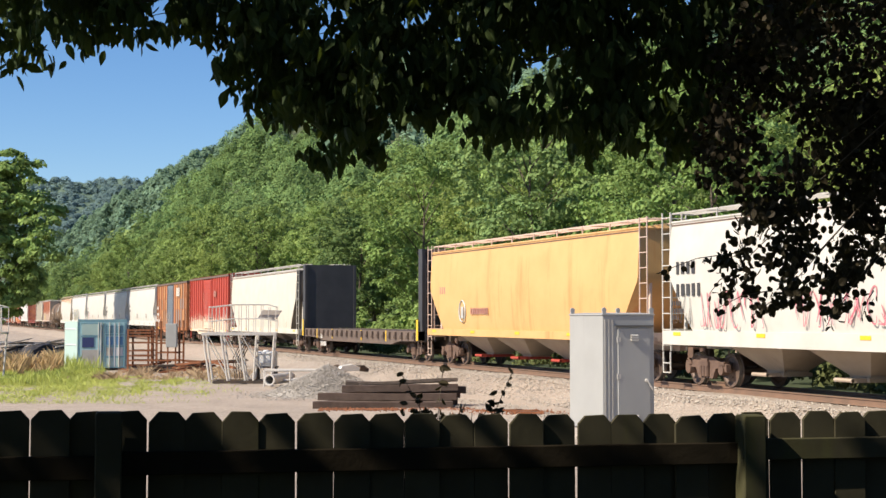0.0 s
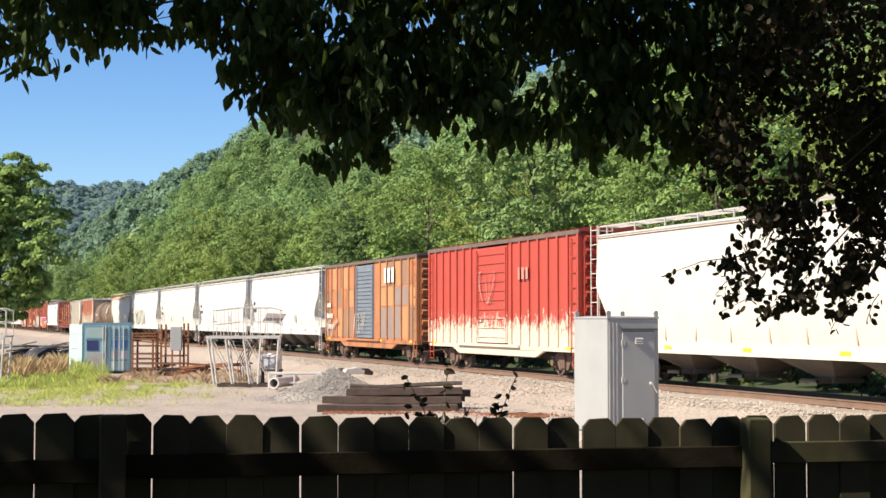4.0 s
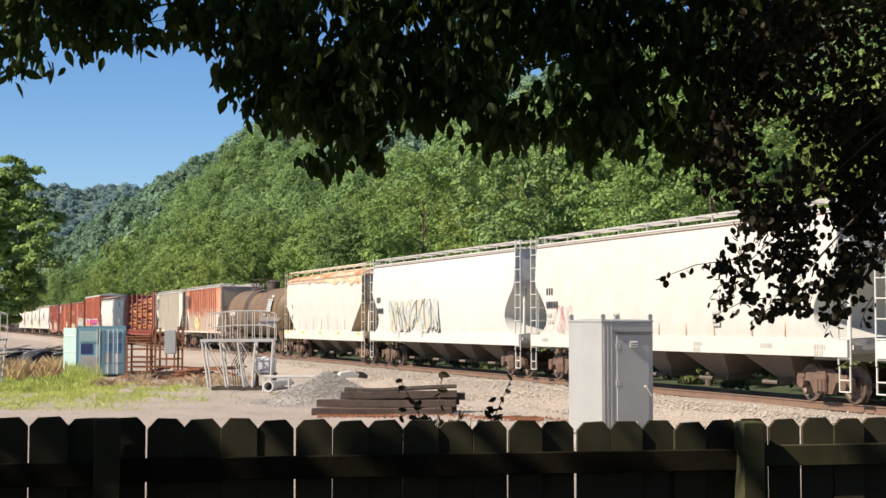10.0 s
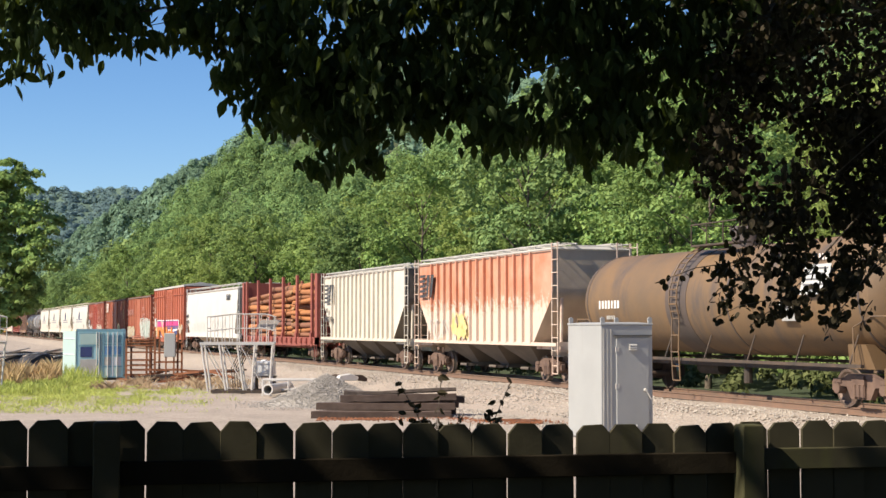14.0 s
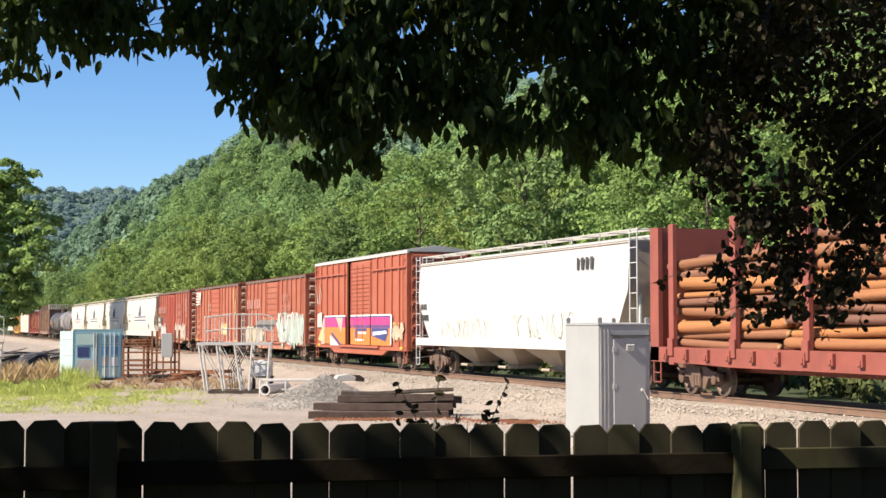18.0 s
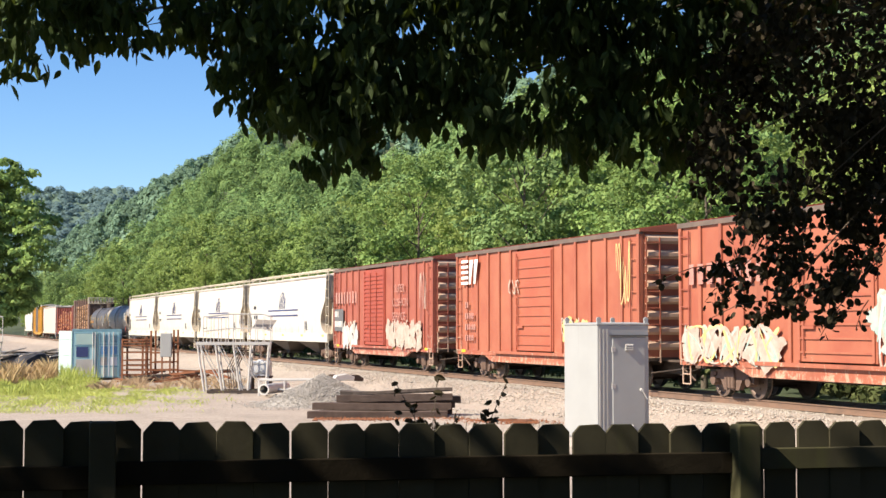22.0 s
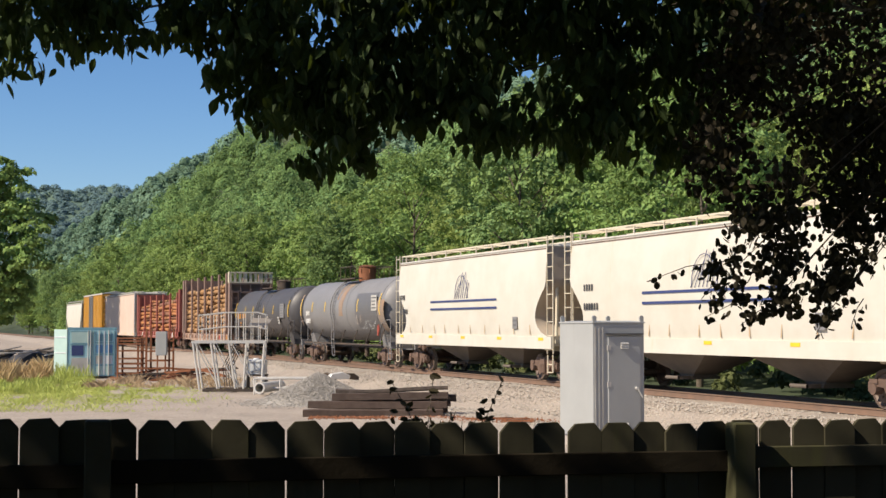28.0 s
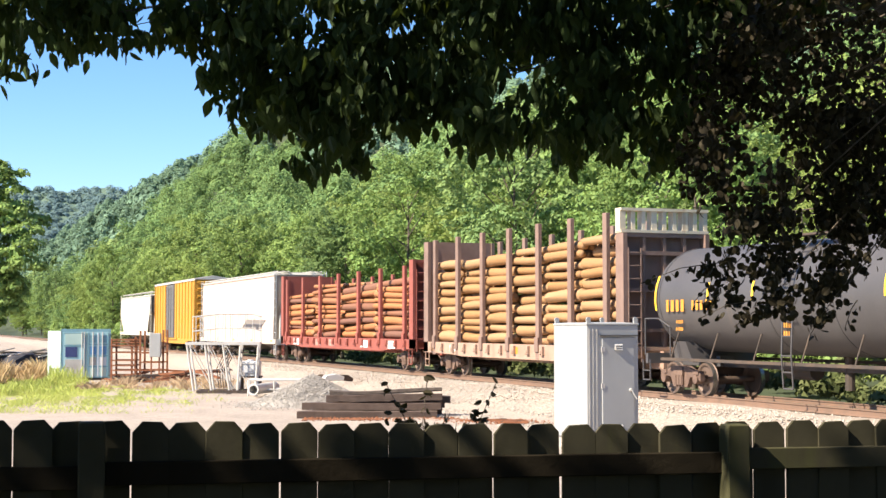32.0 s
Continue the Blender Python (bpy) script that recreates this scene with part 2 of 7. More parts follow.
    "stake_brown": surface("stake_steel", (0.17, 0.11, 0.088), (0.22, 0.145, 0.115), 2.0, 0.75, bump=0.1),
    "pale_pink": surface("faded_pale_paint", (0.62, 0.52, 0.42), (0.45, 0.30, 0.24), 1.6, 0.7, stain=(0.25, 0.1, 0.06), stain_amount=0.45, bump=0.1),
    "log_tan": surface("debarked_pine", (0.315, 0.168, 0.064), (0.255, 0.13, 0.05), 2.0, 0.8, stain=(0.24, 0.13, 0.06), stain_amount=0.42, streak=(0.15, 1, 1), bump=0.3, alt=(0.34, 0.20, 0.10)),
    "log_brown": surface("pine_bark", (0.40, 0.165, 0.055), (0.29, 0.11, 0.045), 2.0, 0.85, stain=(0.12, 0.055, 0.035), stain_amount=0.42, streak=(0.3, 1, 1), bump=0.4, alt=(0.15, 0.07, 0.05)),
    "log_end": surface("sawn_end", (0.36, 0.22, 0.11), (0.28, 0.16, 0.08), 8.0, 0.85, bump=0.2),
    "mark_black": surface("black_stencil", (0.03, 0.03, 0.035), (0.06, 0.06, 0.06), 4.0, 0.6, bump=0.02),
    "mark_navy": surface("navy_stripe", (0.025, 0.04, 0.13), (0.035, 0.05, 0.15), 2.0, 0.55, bump=0.02),
    "mark_white": surface("white_stencil", (0.72, 0.70, 0.66), (0.6, 0.57, 0.52), 4.0, 0.6, bump=0.02),
    "mark_yellow": surface("yellow_reflector", (0.75, 0.48, 0.03), (0.7, 0.42, 0.03), 4.0, 0.4, bump=0.02),
    "mark_orange": surface("orange_stencil", (0.55, 0.24, 0.03), (0.48, 0.2, 0.03), 4.0, 0.55, bump=0.02),
    "mark_fade": surface("faded_white_stencil", (0.42, 0.22, 0.18), (0.36, 0.15, 0.12), 5.0, 0.65, bump=0.02),
    "g_teal": surface("teal_spray", (0.24, 0.36, 0.32), (0.42, 0.44, 0.39), 3.0, 0.6, bump=0.02),
    "g_pink": surface("magenta_spray", (0.45, 0.10, 0.14), (0.52, 0.2, 0.22), 3.0, 0.6, bump=0.02),
    "g_white": surface("white_spray", (0.44, 0.38, 0.32), (0.34, 0.24, 0.19), 3.0, 0.6, bump=0.02),
    "g_grey": surface("grey_spray", (0.36, 0.37, 0.36), (0.48, 0.48, 0.46), 3.0, 0.6, bump=0.02),
    "g_yellow": surface("yellow_spray", (0.58, 0.43, 0.14), (0.60, 0.50, 0.26), 3.0, 0.6, bump=0.02),
    "g_orange": surface("orange_spray", (0.55, 0.16, 0.03), (0.6, 0.2, 0.05), 3.0, 0.6, bump=0.02),
    "g_purple": surface("purple_spray", (0.10, 0.045, 0.15), (0.15, 0.07, 0.2), 3.0, 0.6, bump=0.02),
    "rail": surface("rail_rust", (0.185, 0.11, 0.075), (0.13, 0.085, 0.062), 3.0, 0.8, world_space=True, bump=0.15),
    "rail_top": surface("rail_polish", (0.5, 0.48, 0.46), (0.42, 0.39, 0.36), 6.0, 0.28, metal=0.9, bump=0.02),
    "tie": surface("creosote_tie", (0.075, 0.058, 0.046), (0.12, 0.095, 0.075), 3.0, 0.9, stain=(0.2, 0.17, 0.14), stain_amount=0.38, streak=(1, 0.15, 1), bump=0.4),
    "tie_old": surface("weathered_tie", (0.095, 0.072, 0.058), (0.048, 0.036, 0.029), 5.0, 0.9, stain=(0.21, 0.17, 0.14), stain_amount=0.48, streak=(0.15, 1, 1), bump=0.5, alt=(0.08, 0.045, 0.032)),
    "stone": surface("ballast_stone", (0.31, 0.275, 0.235), (0.42, 0.375, 0.32), 0.5, 0.9, bump=0.3),
    "stone_grey": surface("crushed_grey_stone", (0.27, 0.25, 0.225), (0.36, 0.335, 0.30), 0.5, 0.9, bump=0.3),
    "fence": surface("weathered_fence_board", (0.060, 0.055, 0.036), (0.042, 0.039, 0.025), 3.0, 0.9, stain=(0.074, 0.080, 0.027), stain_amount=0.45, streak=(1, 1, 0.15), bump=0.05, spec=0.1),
    "galv": surface("galvanised_steel", (0.56, 0.54, 0.505), (0.46, 0.44, 0.41), 2.0, 0.5, metal=0.2, bump=0.05),
    "cabinet": surface("grey_enamel", (0.325, 0.33, 0.325), (0.295, 0.30, 0.294), 1.0, 0.55, stain=(0.24, 0.222, 0.19), stain_amount=0.42, streak=(2.5, 2.5, 0.15), bump=0.03),
    "cabinet_dark": surface("dark_rubber", (0.06, 0.06, 0.06), (0.09, 0.09, 0.085), 3.0, 0.7, bump=0.05),
    "teal_box": surface("teal_container_paint", (0.27, 0.46, 0.51), (0.32, 0.51, 0.54), 0.8, 0.55, stain=(0.22, 0.14, 0.09), stain_amount=0.34, bump=0.05),
    "pale_mint": surface("pale_mint_paint", (0.40, 0.54, 0.50), (0.34, 0.47, 0.44), 0.8, 0.55, stain=(0.4, 0.4, 0.34), stain_amount=0.3, bump=0.05),
    "dark_in": surface("container_dark_inside", (0.03, 0.03, 0.035), (0.05, 0.05, 0.05), 1.0, 0.8, bump=0.05),
    "rust": surface("rusted_steel", RUST, (0.24, 0.09, 0.04), 3.0, 0.85, bump=0.3),
    "tarp": surface("black_tarpaulin", (0.03, 0.03, 0.034), (0.055, 0.055, 0.06), 2.0, 0.45, bump=0.2, bump_scale=8),
    "board": surface("grey_board", (0.42, 0.38, 0.34), (0.32, 0.28, 0.25), 2.0, 0.8, bump=0.2),
    "plastic": surface("white_plastic", (0.58, 0.60, 0.62), (0.52, 0.54, 0.56), 1.5, 0.4, bump=0.02),
    "bark": surface("tree_bark", (0.085, 0.068, 0.05), (0.13, 0.105, 0.08), 6.0, 0.95, streak=(1, 1, 0.2), stain=(0.05, 0.045, 0.035), stain_amount=0.4, bump=0.6, bump_scale=18),
    "leaf_hill": leafy("hill_leaves", (0.124, 0.205, 0.084), (0.208, 0.287, 0.108), (0.228, 0.33, 0.118), patch=0.1, through_light=0.24, swing=0.5, gloss=0.0),
    # hillside leaves, bluer and paler to carry haze in their colour
    "leaf_far_haze": leafy("hazed_far_leaves", (0.135, 0.225, 0.16), (0.175, 0.265, 0.185), (0.18, 0.27, 0.16), patch=0.07, through_light=0.28, swing=0.36, gloss=0.0),
    "leaf_tree": leafy("belt_leaves", (0.137, 0.222, 0.072), (0.228, 0.312, 0.10), (0.283, 0.39, 0.108), patch=0.22, swing=0.45, through_light=0.26, gloss=0.04),
    "leaf_pale": leafy("pale_leaves", (0.19, 0.265, 0.08), (0.255, 0.325, 0.10), (0.30, 0.40, 0.11), patch=0.16, swing=0.35, through_light=0.3, gloss=0.04),
    "leaf_brush": leafy("trackside_brush_leaves", (0.085, 0.105, 0.042), (0.145, 0.16, 0.068), (0.15, 0.18, 0.06), patch=0.4, swing=0.35, through_light=0.2, gloss=0.02),
    "roof_grey": surface("greyer_roof_paint", (0.47, 0.45, 0.41), (0.40, 0.38, 0.345), 0.8, 0.65, stain=(0.28, 0.23, 0.18), stain_amount=0.4, bump=0.06),
    # fence wood with the shade on the rails put into its colour
    "fence_shaded": surface("shaded_fence_rail", (0.015, 0.012, 0.008), (0.022, 0.018, 0.012), 3.0, 0.95, streak=(0.15, 1, 1), bump=0.12, spec=0.05),
    "weed_brown": leafy("dead_weeds", (0.36, 0.25, 0.16), (0.50, 0.37, 0.25), (0.38, 0.27, 0.16), patch=0.3, swing=0.3, gloss=0.03),
    "panel_blue": surface("mid_blue_panel", (0.09, 0.22, 0.40), (0.12, 0.26, 0.43), 1.2, 0.5, bump=0.04),
    "panel_dark": surface("deep_teal_panel", (0.14, 0.28, 0.34), (0.18, 0.33, 0.38), 1.2, 0.55, bump=0.04),
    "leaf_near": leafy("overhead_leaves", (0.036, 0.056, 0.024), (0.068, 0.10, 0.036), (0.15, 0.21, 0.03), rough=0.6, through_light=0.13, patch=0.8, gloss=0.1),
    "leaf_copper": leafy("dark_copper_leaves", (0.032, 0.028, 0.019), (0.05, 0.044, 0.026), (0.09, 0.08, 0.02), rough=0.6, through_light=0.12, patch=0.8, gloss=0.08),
    "grass": leafy("grass_blades", (0.36, 0.43, 0.10), (0.52, 0.54, 0.19), (0.52, 0.57, 0.15), patch=0.25, swing=0.22, gloss=0.03),
    "straw": leafy("dry_weeds", (0.38, 0.27, 0.14), (0.52, 0.40, 0.22), (0.40, 0.29, 0.13), patch=0.25, swing=0.25, gloss=0.03),
}


# ---- mesh helpers ----
def box(bm, cx, cy, cz, sx, sy, sz, rz=0.0):
    m = Matrix.Translation((cx, cy, cz)) @ Matrix.Rotation(rz, 4, "Z") @ Matrix.Diagonal((sx, sy, sz, 1))
    return bmesh.ops.create_cube(bm, size=1.0, matrix=m)["verts"]


def rod(bm, a, b, r, seg=8, r2=None):
    a, b = Vector(a), Vector(b)
    d = b - a
    m = Matrix.Translation((a + b) / 2) @ d.to_track_quat("Z", "Y").to_matrix().to_4x4()
    return bmesh.ops.create_cone(bm, cap_ends=True, segments=seg, radius1=r, radius2=r if r2 is None else r2, depth=d.length, matrix=m)["verts"]


def levels(bm, rows):
    """A closed solid from horizontal loops (z, x0, x1, half_width)."""
    loops = [[bm.verts.new(p) for p in ((x0, -w, z), (x1, -w, z), (x1, w, z), (x0, w, z))] for z, x0, x1, w in rows]
    bm.faces.new(loops[0][::-1])
    bm.faces.new(loops[-1])
    for lo, hi in zip(loops, loops[1:]):
        for k in range(4):
            bm.faces.new((lo[k], lo[(k + 1) % 4], hi[(k + 1) % 4], hi[k]))


def prism(bm, outline, y0, y1):
    """An outline in the x-z plane, drawn out from y0 to y1."""
    a = [bm.verts.new((x, y0, z)) for x, z in outline]
    b = [bm.verts.new((x, y1, z)) for x, z in outline]
    bm.faces.new(a)
    bm.faces.new(b[::-1])
    n = len(a)
    for k in range(n):
        bm.faces.new((a[(k + 1) % n], a[k], b[k], b[(k + 1) % n]))


def mesh_of(bm, name, material, smooth=0.0, bevel=0.0):
    if bevel:
        bmesh.ops.bevel(bm, geom=list(bm.edges), offset=bevel, segments=1, affect="EDGES", clamp_overlap=True)
    bmesh.ops.recalc_face_normals(bm, faces=list(bm.faces))
    me = bpy.data.meshes.new(name)
    bm.to_mesh(me)
    bm.free()
    for mt in material if isinstance(material, (list, tuple)) else (material,):
        me.materials.append(mt)
    if smooth:
        me.polygons.foreach_set("use_smooth", [True] * len(me.polygons))
        me.set_sharp_from_angle(angle=radians(smooth))
    return me


def piece(name, me, parent, m=None, label=""):
    ob = new(name, me)
    if parent is not None:
        ob.parent = parent
    if m is not None:
        ob.matrix_basis = m
    return tagged(ob, label)


def part(name, bm, material, parent, label="", smooth=0.0, bevel=0.0, m=None):
    return piece(name, mesh_of(bm, name, material, smooth, bevel), parent, m, label)


def thing(name, label, category, m=None, group="", kind=""):
    ob = new(name)
    ob.empty_display_size = 0.3
    if m is not None:
        ob.matrix_basis = m
    return tagged(ob, label, category, group, kind)


CACHE = {}


def cached(key, build):
    if key not in CACHE:
        CACHE[key] = build()
    return CACHE[key]


def soup(name, verts, faces, material, smooth=False):
    me = bpy.data.meshes.new(name)
    me.from_pydata(verts, [], faces)
    me.materials.append(material)
    if smooth:
        me.polygons.foreach_set("use_smooth", [True] * len(me.polygons))
    return me


# ---- the plan: x along the track, trains run to +x; y away from the track's near side; rails at RAIL_Z ----
RAIL_Z, TRACK_Y = -0.31, 21.8
YARD_Z = -1.1
AHEAD, ASIDE = Vector((-0.9418, 0.3363)), Vector((0.3363, 0.9418))


def spot(r, d):
    """A place d metres ahead of the viewer and r metres to the side."""
    p = AHEAD * d + ASIDE * r
    return p.x, p.y


def smoothstep(a, b, x):
    t = np.clip((x - a) / (b - a), 0, 1)
    return t * t * (3 - 2 * t)


def ridge(x):
    return 80.0 - 35.0 * smoothstep(-560, -230, x) - 12 * smoothstep(-230, 100, x) + 7 * np.sin(x * 0.021) + 4 * np.sin(x * 0.057 + 1)


def ground_z(x, y):
    """Height of the ground: garden, yard, track bed, hillside."""
    x, y = np.asarray(x, float), np.asarray(y, float)
    ahead = AHEAD.x * x + AHEAD.y * y
    z = YARD_Z * smoothstep(7, 16, ahead) + 0 * y
    off = np.abs(y - TRACK_Y)
    bed = RAIL_Z - 0.205
    z = z + (bed - z) * (1 - smoothstep(1.9, 4.4, off))
    far_side = y - TRACK_Y
    up = smoothstep(9, 150, far_side) * (ridge(x) - YARD_Z)
    up = up * np.clip(1 - 0.75 * smoothstep(150, 330, far_side), 0, 1)
    lumps = 2.0 * np.sin(x * 0.05 + y * 0.08) + 1.5 * np.sin(x * 0.11 - y * 0.05)
    return z + up + lumps * smoothstep(20, 60, far_side)


# ---- ground, track ----
def build_ground():
    xs = np.concatenate([np.linspace(-3500, -900, 14), np.linspace(-850, -260, 40), np.linspace(-250, 60, 125), np.linspace(80, 1500, 18)])
    ys = np.concatenate([np.linspace(-2500, -60, 16), np.linspace(-50, 40, 91), np.linspace(42, 200, 60), np.linspace(215, 380, 14), np.linspace(450, 4000, 10)])
    gx, gy = np.meshgrid(xs, ys, indexing="ij")
    gz = ground_z(gx, gy)
    near = (gx > -260) & (gx < 60) & (gy < 40)
    gz = gz + np.where(near, 0.035 * np.sin(gx * 1.7 + gy * 2.3) * np.sin(gx * 0.9 - gy * 1.4), 0)
    nx, ny = gx.shape
    verts = np.stack([gx, gy, gz], -1).reshape(-1, 3).tolist()
    idx = np.arange(nx * ny).reshape(nx, ny)
    faces = np.stack([idx[:-1, :-1], idx[1:, :-1], idx[1:, 1:], idx[:-1, 1:]], -1).reshape(-1, 4).tolist()
    gravel = surface("pale_gravel", (0.34, 0.285, 0.235), (0.265, 0.222, 0.185), 0.5, 0.95, stain=(0.21, 0.16, 0.125), stain_amount=0.42,
                     streak=(0.35, 0.35, 0.35), bump=0.9, bump_scale=16.0, world_space=True, speck=0.28)
    me = soup("ground", verts, faces, gravel, True)
    me.materials.append(surface("forest_floor", (0.03, 0.046, 0.02), (0.045, 0.06, 0.026), 0.3, 0.95, bump=0.3, world_space=True))
    cy = (gy[:-1, :-1] + gy[1:, 1:]) / 2
    # unseen lawn, added dark so that little light bounces onto the fence
    me.materials.append(surface("dark_unseen_lawn", (0.035, 0.05, 0.018), (0.06, 0.065, 0.03), 3.0, 0.95, bump=0.5, world_space=True))
    cx = (gx[:-1, :-1] + gx[1:, 1:]) / 2
    # dark ballast strip; the passing train's shade is put into its colour
    me.materials.append(surface("ballast_train_shade", (0.075, 0.062, 0.052), (0.11, 0.09, 0.075), 1.5, 0.95, bump=0.8, bump_scale=14, world_space=True))
    slot = np.where(cy > TRACK_Y + 9, 1, 0)
    slot = np.where((cy > TRACK_Y - 0.7) & (cy < TRACK_Y + 9), 3, slot)
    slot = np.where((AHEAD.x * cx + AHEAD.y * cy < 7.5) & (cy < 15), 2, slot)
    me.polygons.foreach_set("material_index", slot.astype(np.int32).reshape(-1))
    tagged(new("ground", me), "pale gravel yard rising to a wooded hillside", "ground", kind="structure")


def build_track():
    bed = thing("track", "rusty railway track on creosoted ties and pale ballast", "railway track", pose(0, TRACK_Y, RAIL_Z), kind="structure")
    rail_profile = [(-0.075, -0.18), (0.075, -0.18), (0.07, -0.165), (0.012, -0.145), (0.012, -0.045), (0.036, -0.035), (0.036, 0.0), (-0.036, 0.0), (-0.036, -0.035), (-0.012, -0.045), (-0.012, -0.145), (-0.07, -0.165)]
    for side in (-0.755, 0.755):
        bm = bmesh.new()
        a = [bm.verts.new((-900, side + p, z)) for p, z in rail_profile]
        b = [bm.verts.new((120, side + p, z)) for p, z in rail_profile]
        for k in range(len(a)):
            f = bm.faces.new((a[k], a[(k + 1) % len(a)], b[(k + 1) % len(a)], b[k]))
            f.material_index = 1 if k == 6 else 0
        part("rail", bm, (M["rail"], M["rail_top"]), bed, "rusty steel rail with a polished head")
    bm = bmesh.new()
    box(bm, 0, 0, 0, 0.23, 2.6, 0.18)
    tie = mesh_of(bm, "tie", M["tie"], bevel=0.012)
    for i in range(230):
        piece("tie", tie, bed, pose(-5 - i * 0.53 + 0.02 * math.sin(i * 7.1), 0.03 * math.sin(i * 3.3), -0.285, 0, 0, 0.8 * math.sin(i * 5.7)))
    bm = bmesh.new()
    for i in range(300):
        box(bm, -127 - i * 0.53, 0, -0.285, 0.23, 2.6, 0.18)
    tagged(part("far_ties", bm, M["tie"], bed), kind="stuff")


# ---- rolling stock: each car's x runs along the track, -y faces the yard, z from the rail head ----
WHEEL_R = 0.457
WHEELS = []


def wheelset_mesh():
    bm = bmesh.new()
    for s in (-0.755, 0.755):
        k = 1 if s > 0 else -1
        prof = [(0.0, 0.10), (0.05, 0.12), (0.03, 0.34), (0.07, 0.39), (0.07, WHEEL_R), (-0.05, WHEEL_R + 0.004), (-0.075, WHEEL_R + 0.025), (-0.09, WHEEL_R + 0.02), (-0.09, 0.39), (-0.04, 0.34), (-0.03, 0.12), (-0.06, 0.0)]
        prof = [(0.06, 0.0), (0.06, 0.10)] + prof[1:]
        n = 20
        rings = [[bm.verts.new((r * math.cos(2 * math.pi * i / n), s + k * y, r * math.sin(2 * math.pi * i / n))) for i in range(n)] for y, r in prof if r > 0.01]
        for a, b in zip(rings, rings[1:]):
            for i in range(n):
                f = bm.faces.new((a[i], a[(i + 1) % n], b[(i + 1) % n], b[i]))
                if abs(a[i].co.xz.length - WHEEL_R) < 0.01 and abs(b[i].co.xz.length - WHEEL_R) < 0.01:
                    f.material_index = 1
        bm.faces.new(rings[0])
        bm.faces.new(rings[-1][::-1])
        for j in range(5):
            an = j * 2 * math.pi / 5
            rod(bm, (0.2 * math.cos(an), s + k * 0.03, 0.2 * math.sin(an)), (0.2 * math.cos(an), s + k * 0.075, 0.2 * math.sin(an)), 0.025, 6)
    rod(bm, (0, -0.98, 0), (0, 0.98, 0), 0.075, 10)
    return mesh_of(bm, "wheelset", (M["wheel"], M["tread"]), smooth=35)


def side_frame_mesh():
    bm = bmesh.new()
    out = [(-1.12, 0.40), (-1.12, 0.62), (-0.72, 0.70), (-0.40, 0.82), (0.40, 0.82), (0.72, 0.70), (1.12, 0.62), (1.12, 0.40), (0.80, 0.52), (0.55, 0.50), (0.38, 0.22), (-0.38, 0.22), (-0.55, 0.50), (-0.80, 0.52)]
    prism(bm, out, -0.07, 0.07)
    for s in (-0.89, 0.89):
        rod(bm, (s, -0.12, WHEEL_R), (s, 0.1, WHEEL_R), 0.13, 10)
        box(bm, s, 0, 0.64, 0.3, 0.2, 0.1)
    for s in (-0.16, 0.0, 0.16):
        rod(bm, (s, -0.11, 0.28), (s, -0.11, 0.56), 0.07, 8)
    box(bm, 0, -0.06, 0.62, 0.5, 0.18, 0.12)
    return mesh_of(bm, "side_frame", M["bogie"], smooth=30)


def bolster_mesh():
    bm = bmesh.new()
    box(bm, 0, 0, 0.66, 0.36, 2.3, 0.22)
    rod(bm, (0, 0, 0.7), (0, 0, 0.88), 0.22, 12)
    for s in (-0.35, 0.35):
        box(bm, s, 0, 0.36, 0.12, 1.7, 0.14)
    return mesh_of(bm, "bogie", M["bogie"])


def bogies(car, half):
    for s in (-1, 1):
        b = piece("bogie", cached("bolster", bolster_mesh), car, pose(s * half, 0, 0))
        for side in (-1.03, 1.03):
            piece("side_frame", cached("frame", side_frame_mesh), b, pose(0, side, 0, 0, 0, 0 if side < 0 else 180))
        for w in (-0.89, 0.89):
            WHEELS.append((piece("wheelset", cached("wheels", wheelset_mesh), b, pose(w, 0, WHEEL_R)), car, (w, 0, WHEEL_R)))


def couplers(car, half):
    def make():
        bm = bmesh.new()
        box(bm, 0.1, 0, 0.86, 1.0, 0.16, 0.18)
        prism(bm, [(0.5, 0.70), (0.78, 0.70), (0.84, 0.86), (0.78, 1.02), (0.5, 1.02)], -0.17, 0.12)
        rod(bm, (0.1, -0.35, 0.7), (0.75, -0.30, 0.34), 0.025, 6)
        return mesh_of(bm, "coupler", M["bogie"])
    me = cached("coupler", make)
    piece("coupler", me, car, pose(half - 0.55, 0, 0))
    piece("coupler", me, car, pose(0.55 - half, 0, 0, 0, 0, 180))


def ladder_mesh(h, w, rungs, mat):
    bm = bmesh.new()
    for s in (-w / 2, w / 2):
        box(bm, s, 0, h / 2, 0.038, 0.03, h)
    for i in range(rungs):
        rod(bm, (-w / 2, 0, 0.15 + i * (h - 0.3) / (rungs - 1)), (w / 2, 0, 0.15 + i * (h - 0.3) / (rungs - 1)), 0.016, 6)
    return mesh_of(bm, "ladder", mat)


def step_mesh(mat):
    bm = bmesh.new()
    lo, hi = 0.02, 0.62
    for x in (-0.21, 0.21):
        box(bm, x, 0, (lo + hi) / 2, 0.04, 0.03, hi - lo)
    for z in (0.03, 0.3):
        box(bm, 0, 0, z, 0.42, 0.05, 0.03)
    return mesh_of(bm, "step", mat)


def bars(car, x, z, lines, mat, y, size=0.28, gap=0.42, name="stencil", label="", seed=1, thick=0.006):
    """Unreadable lettering as short plain bars: lines holds the number of bars in each row."""
    rnd = random.Random(seed)
    for row, n in enumerate(lines):
        for k in range(n):
            bm = bmesh.new()
            w = size * rnd.uniform(0.36, 0.56)
            box(bm, x + k * size * 0.82, y, z - row * gap, w, thick, size * rnd.uniform(0.92, 1.0))
            part(name, bm, mat, car, label)


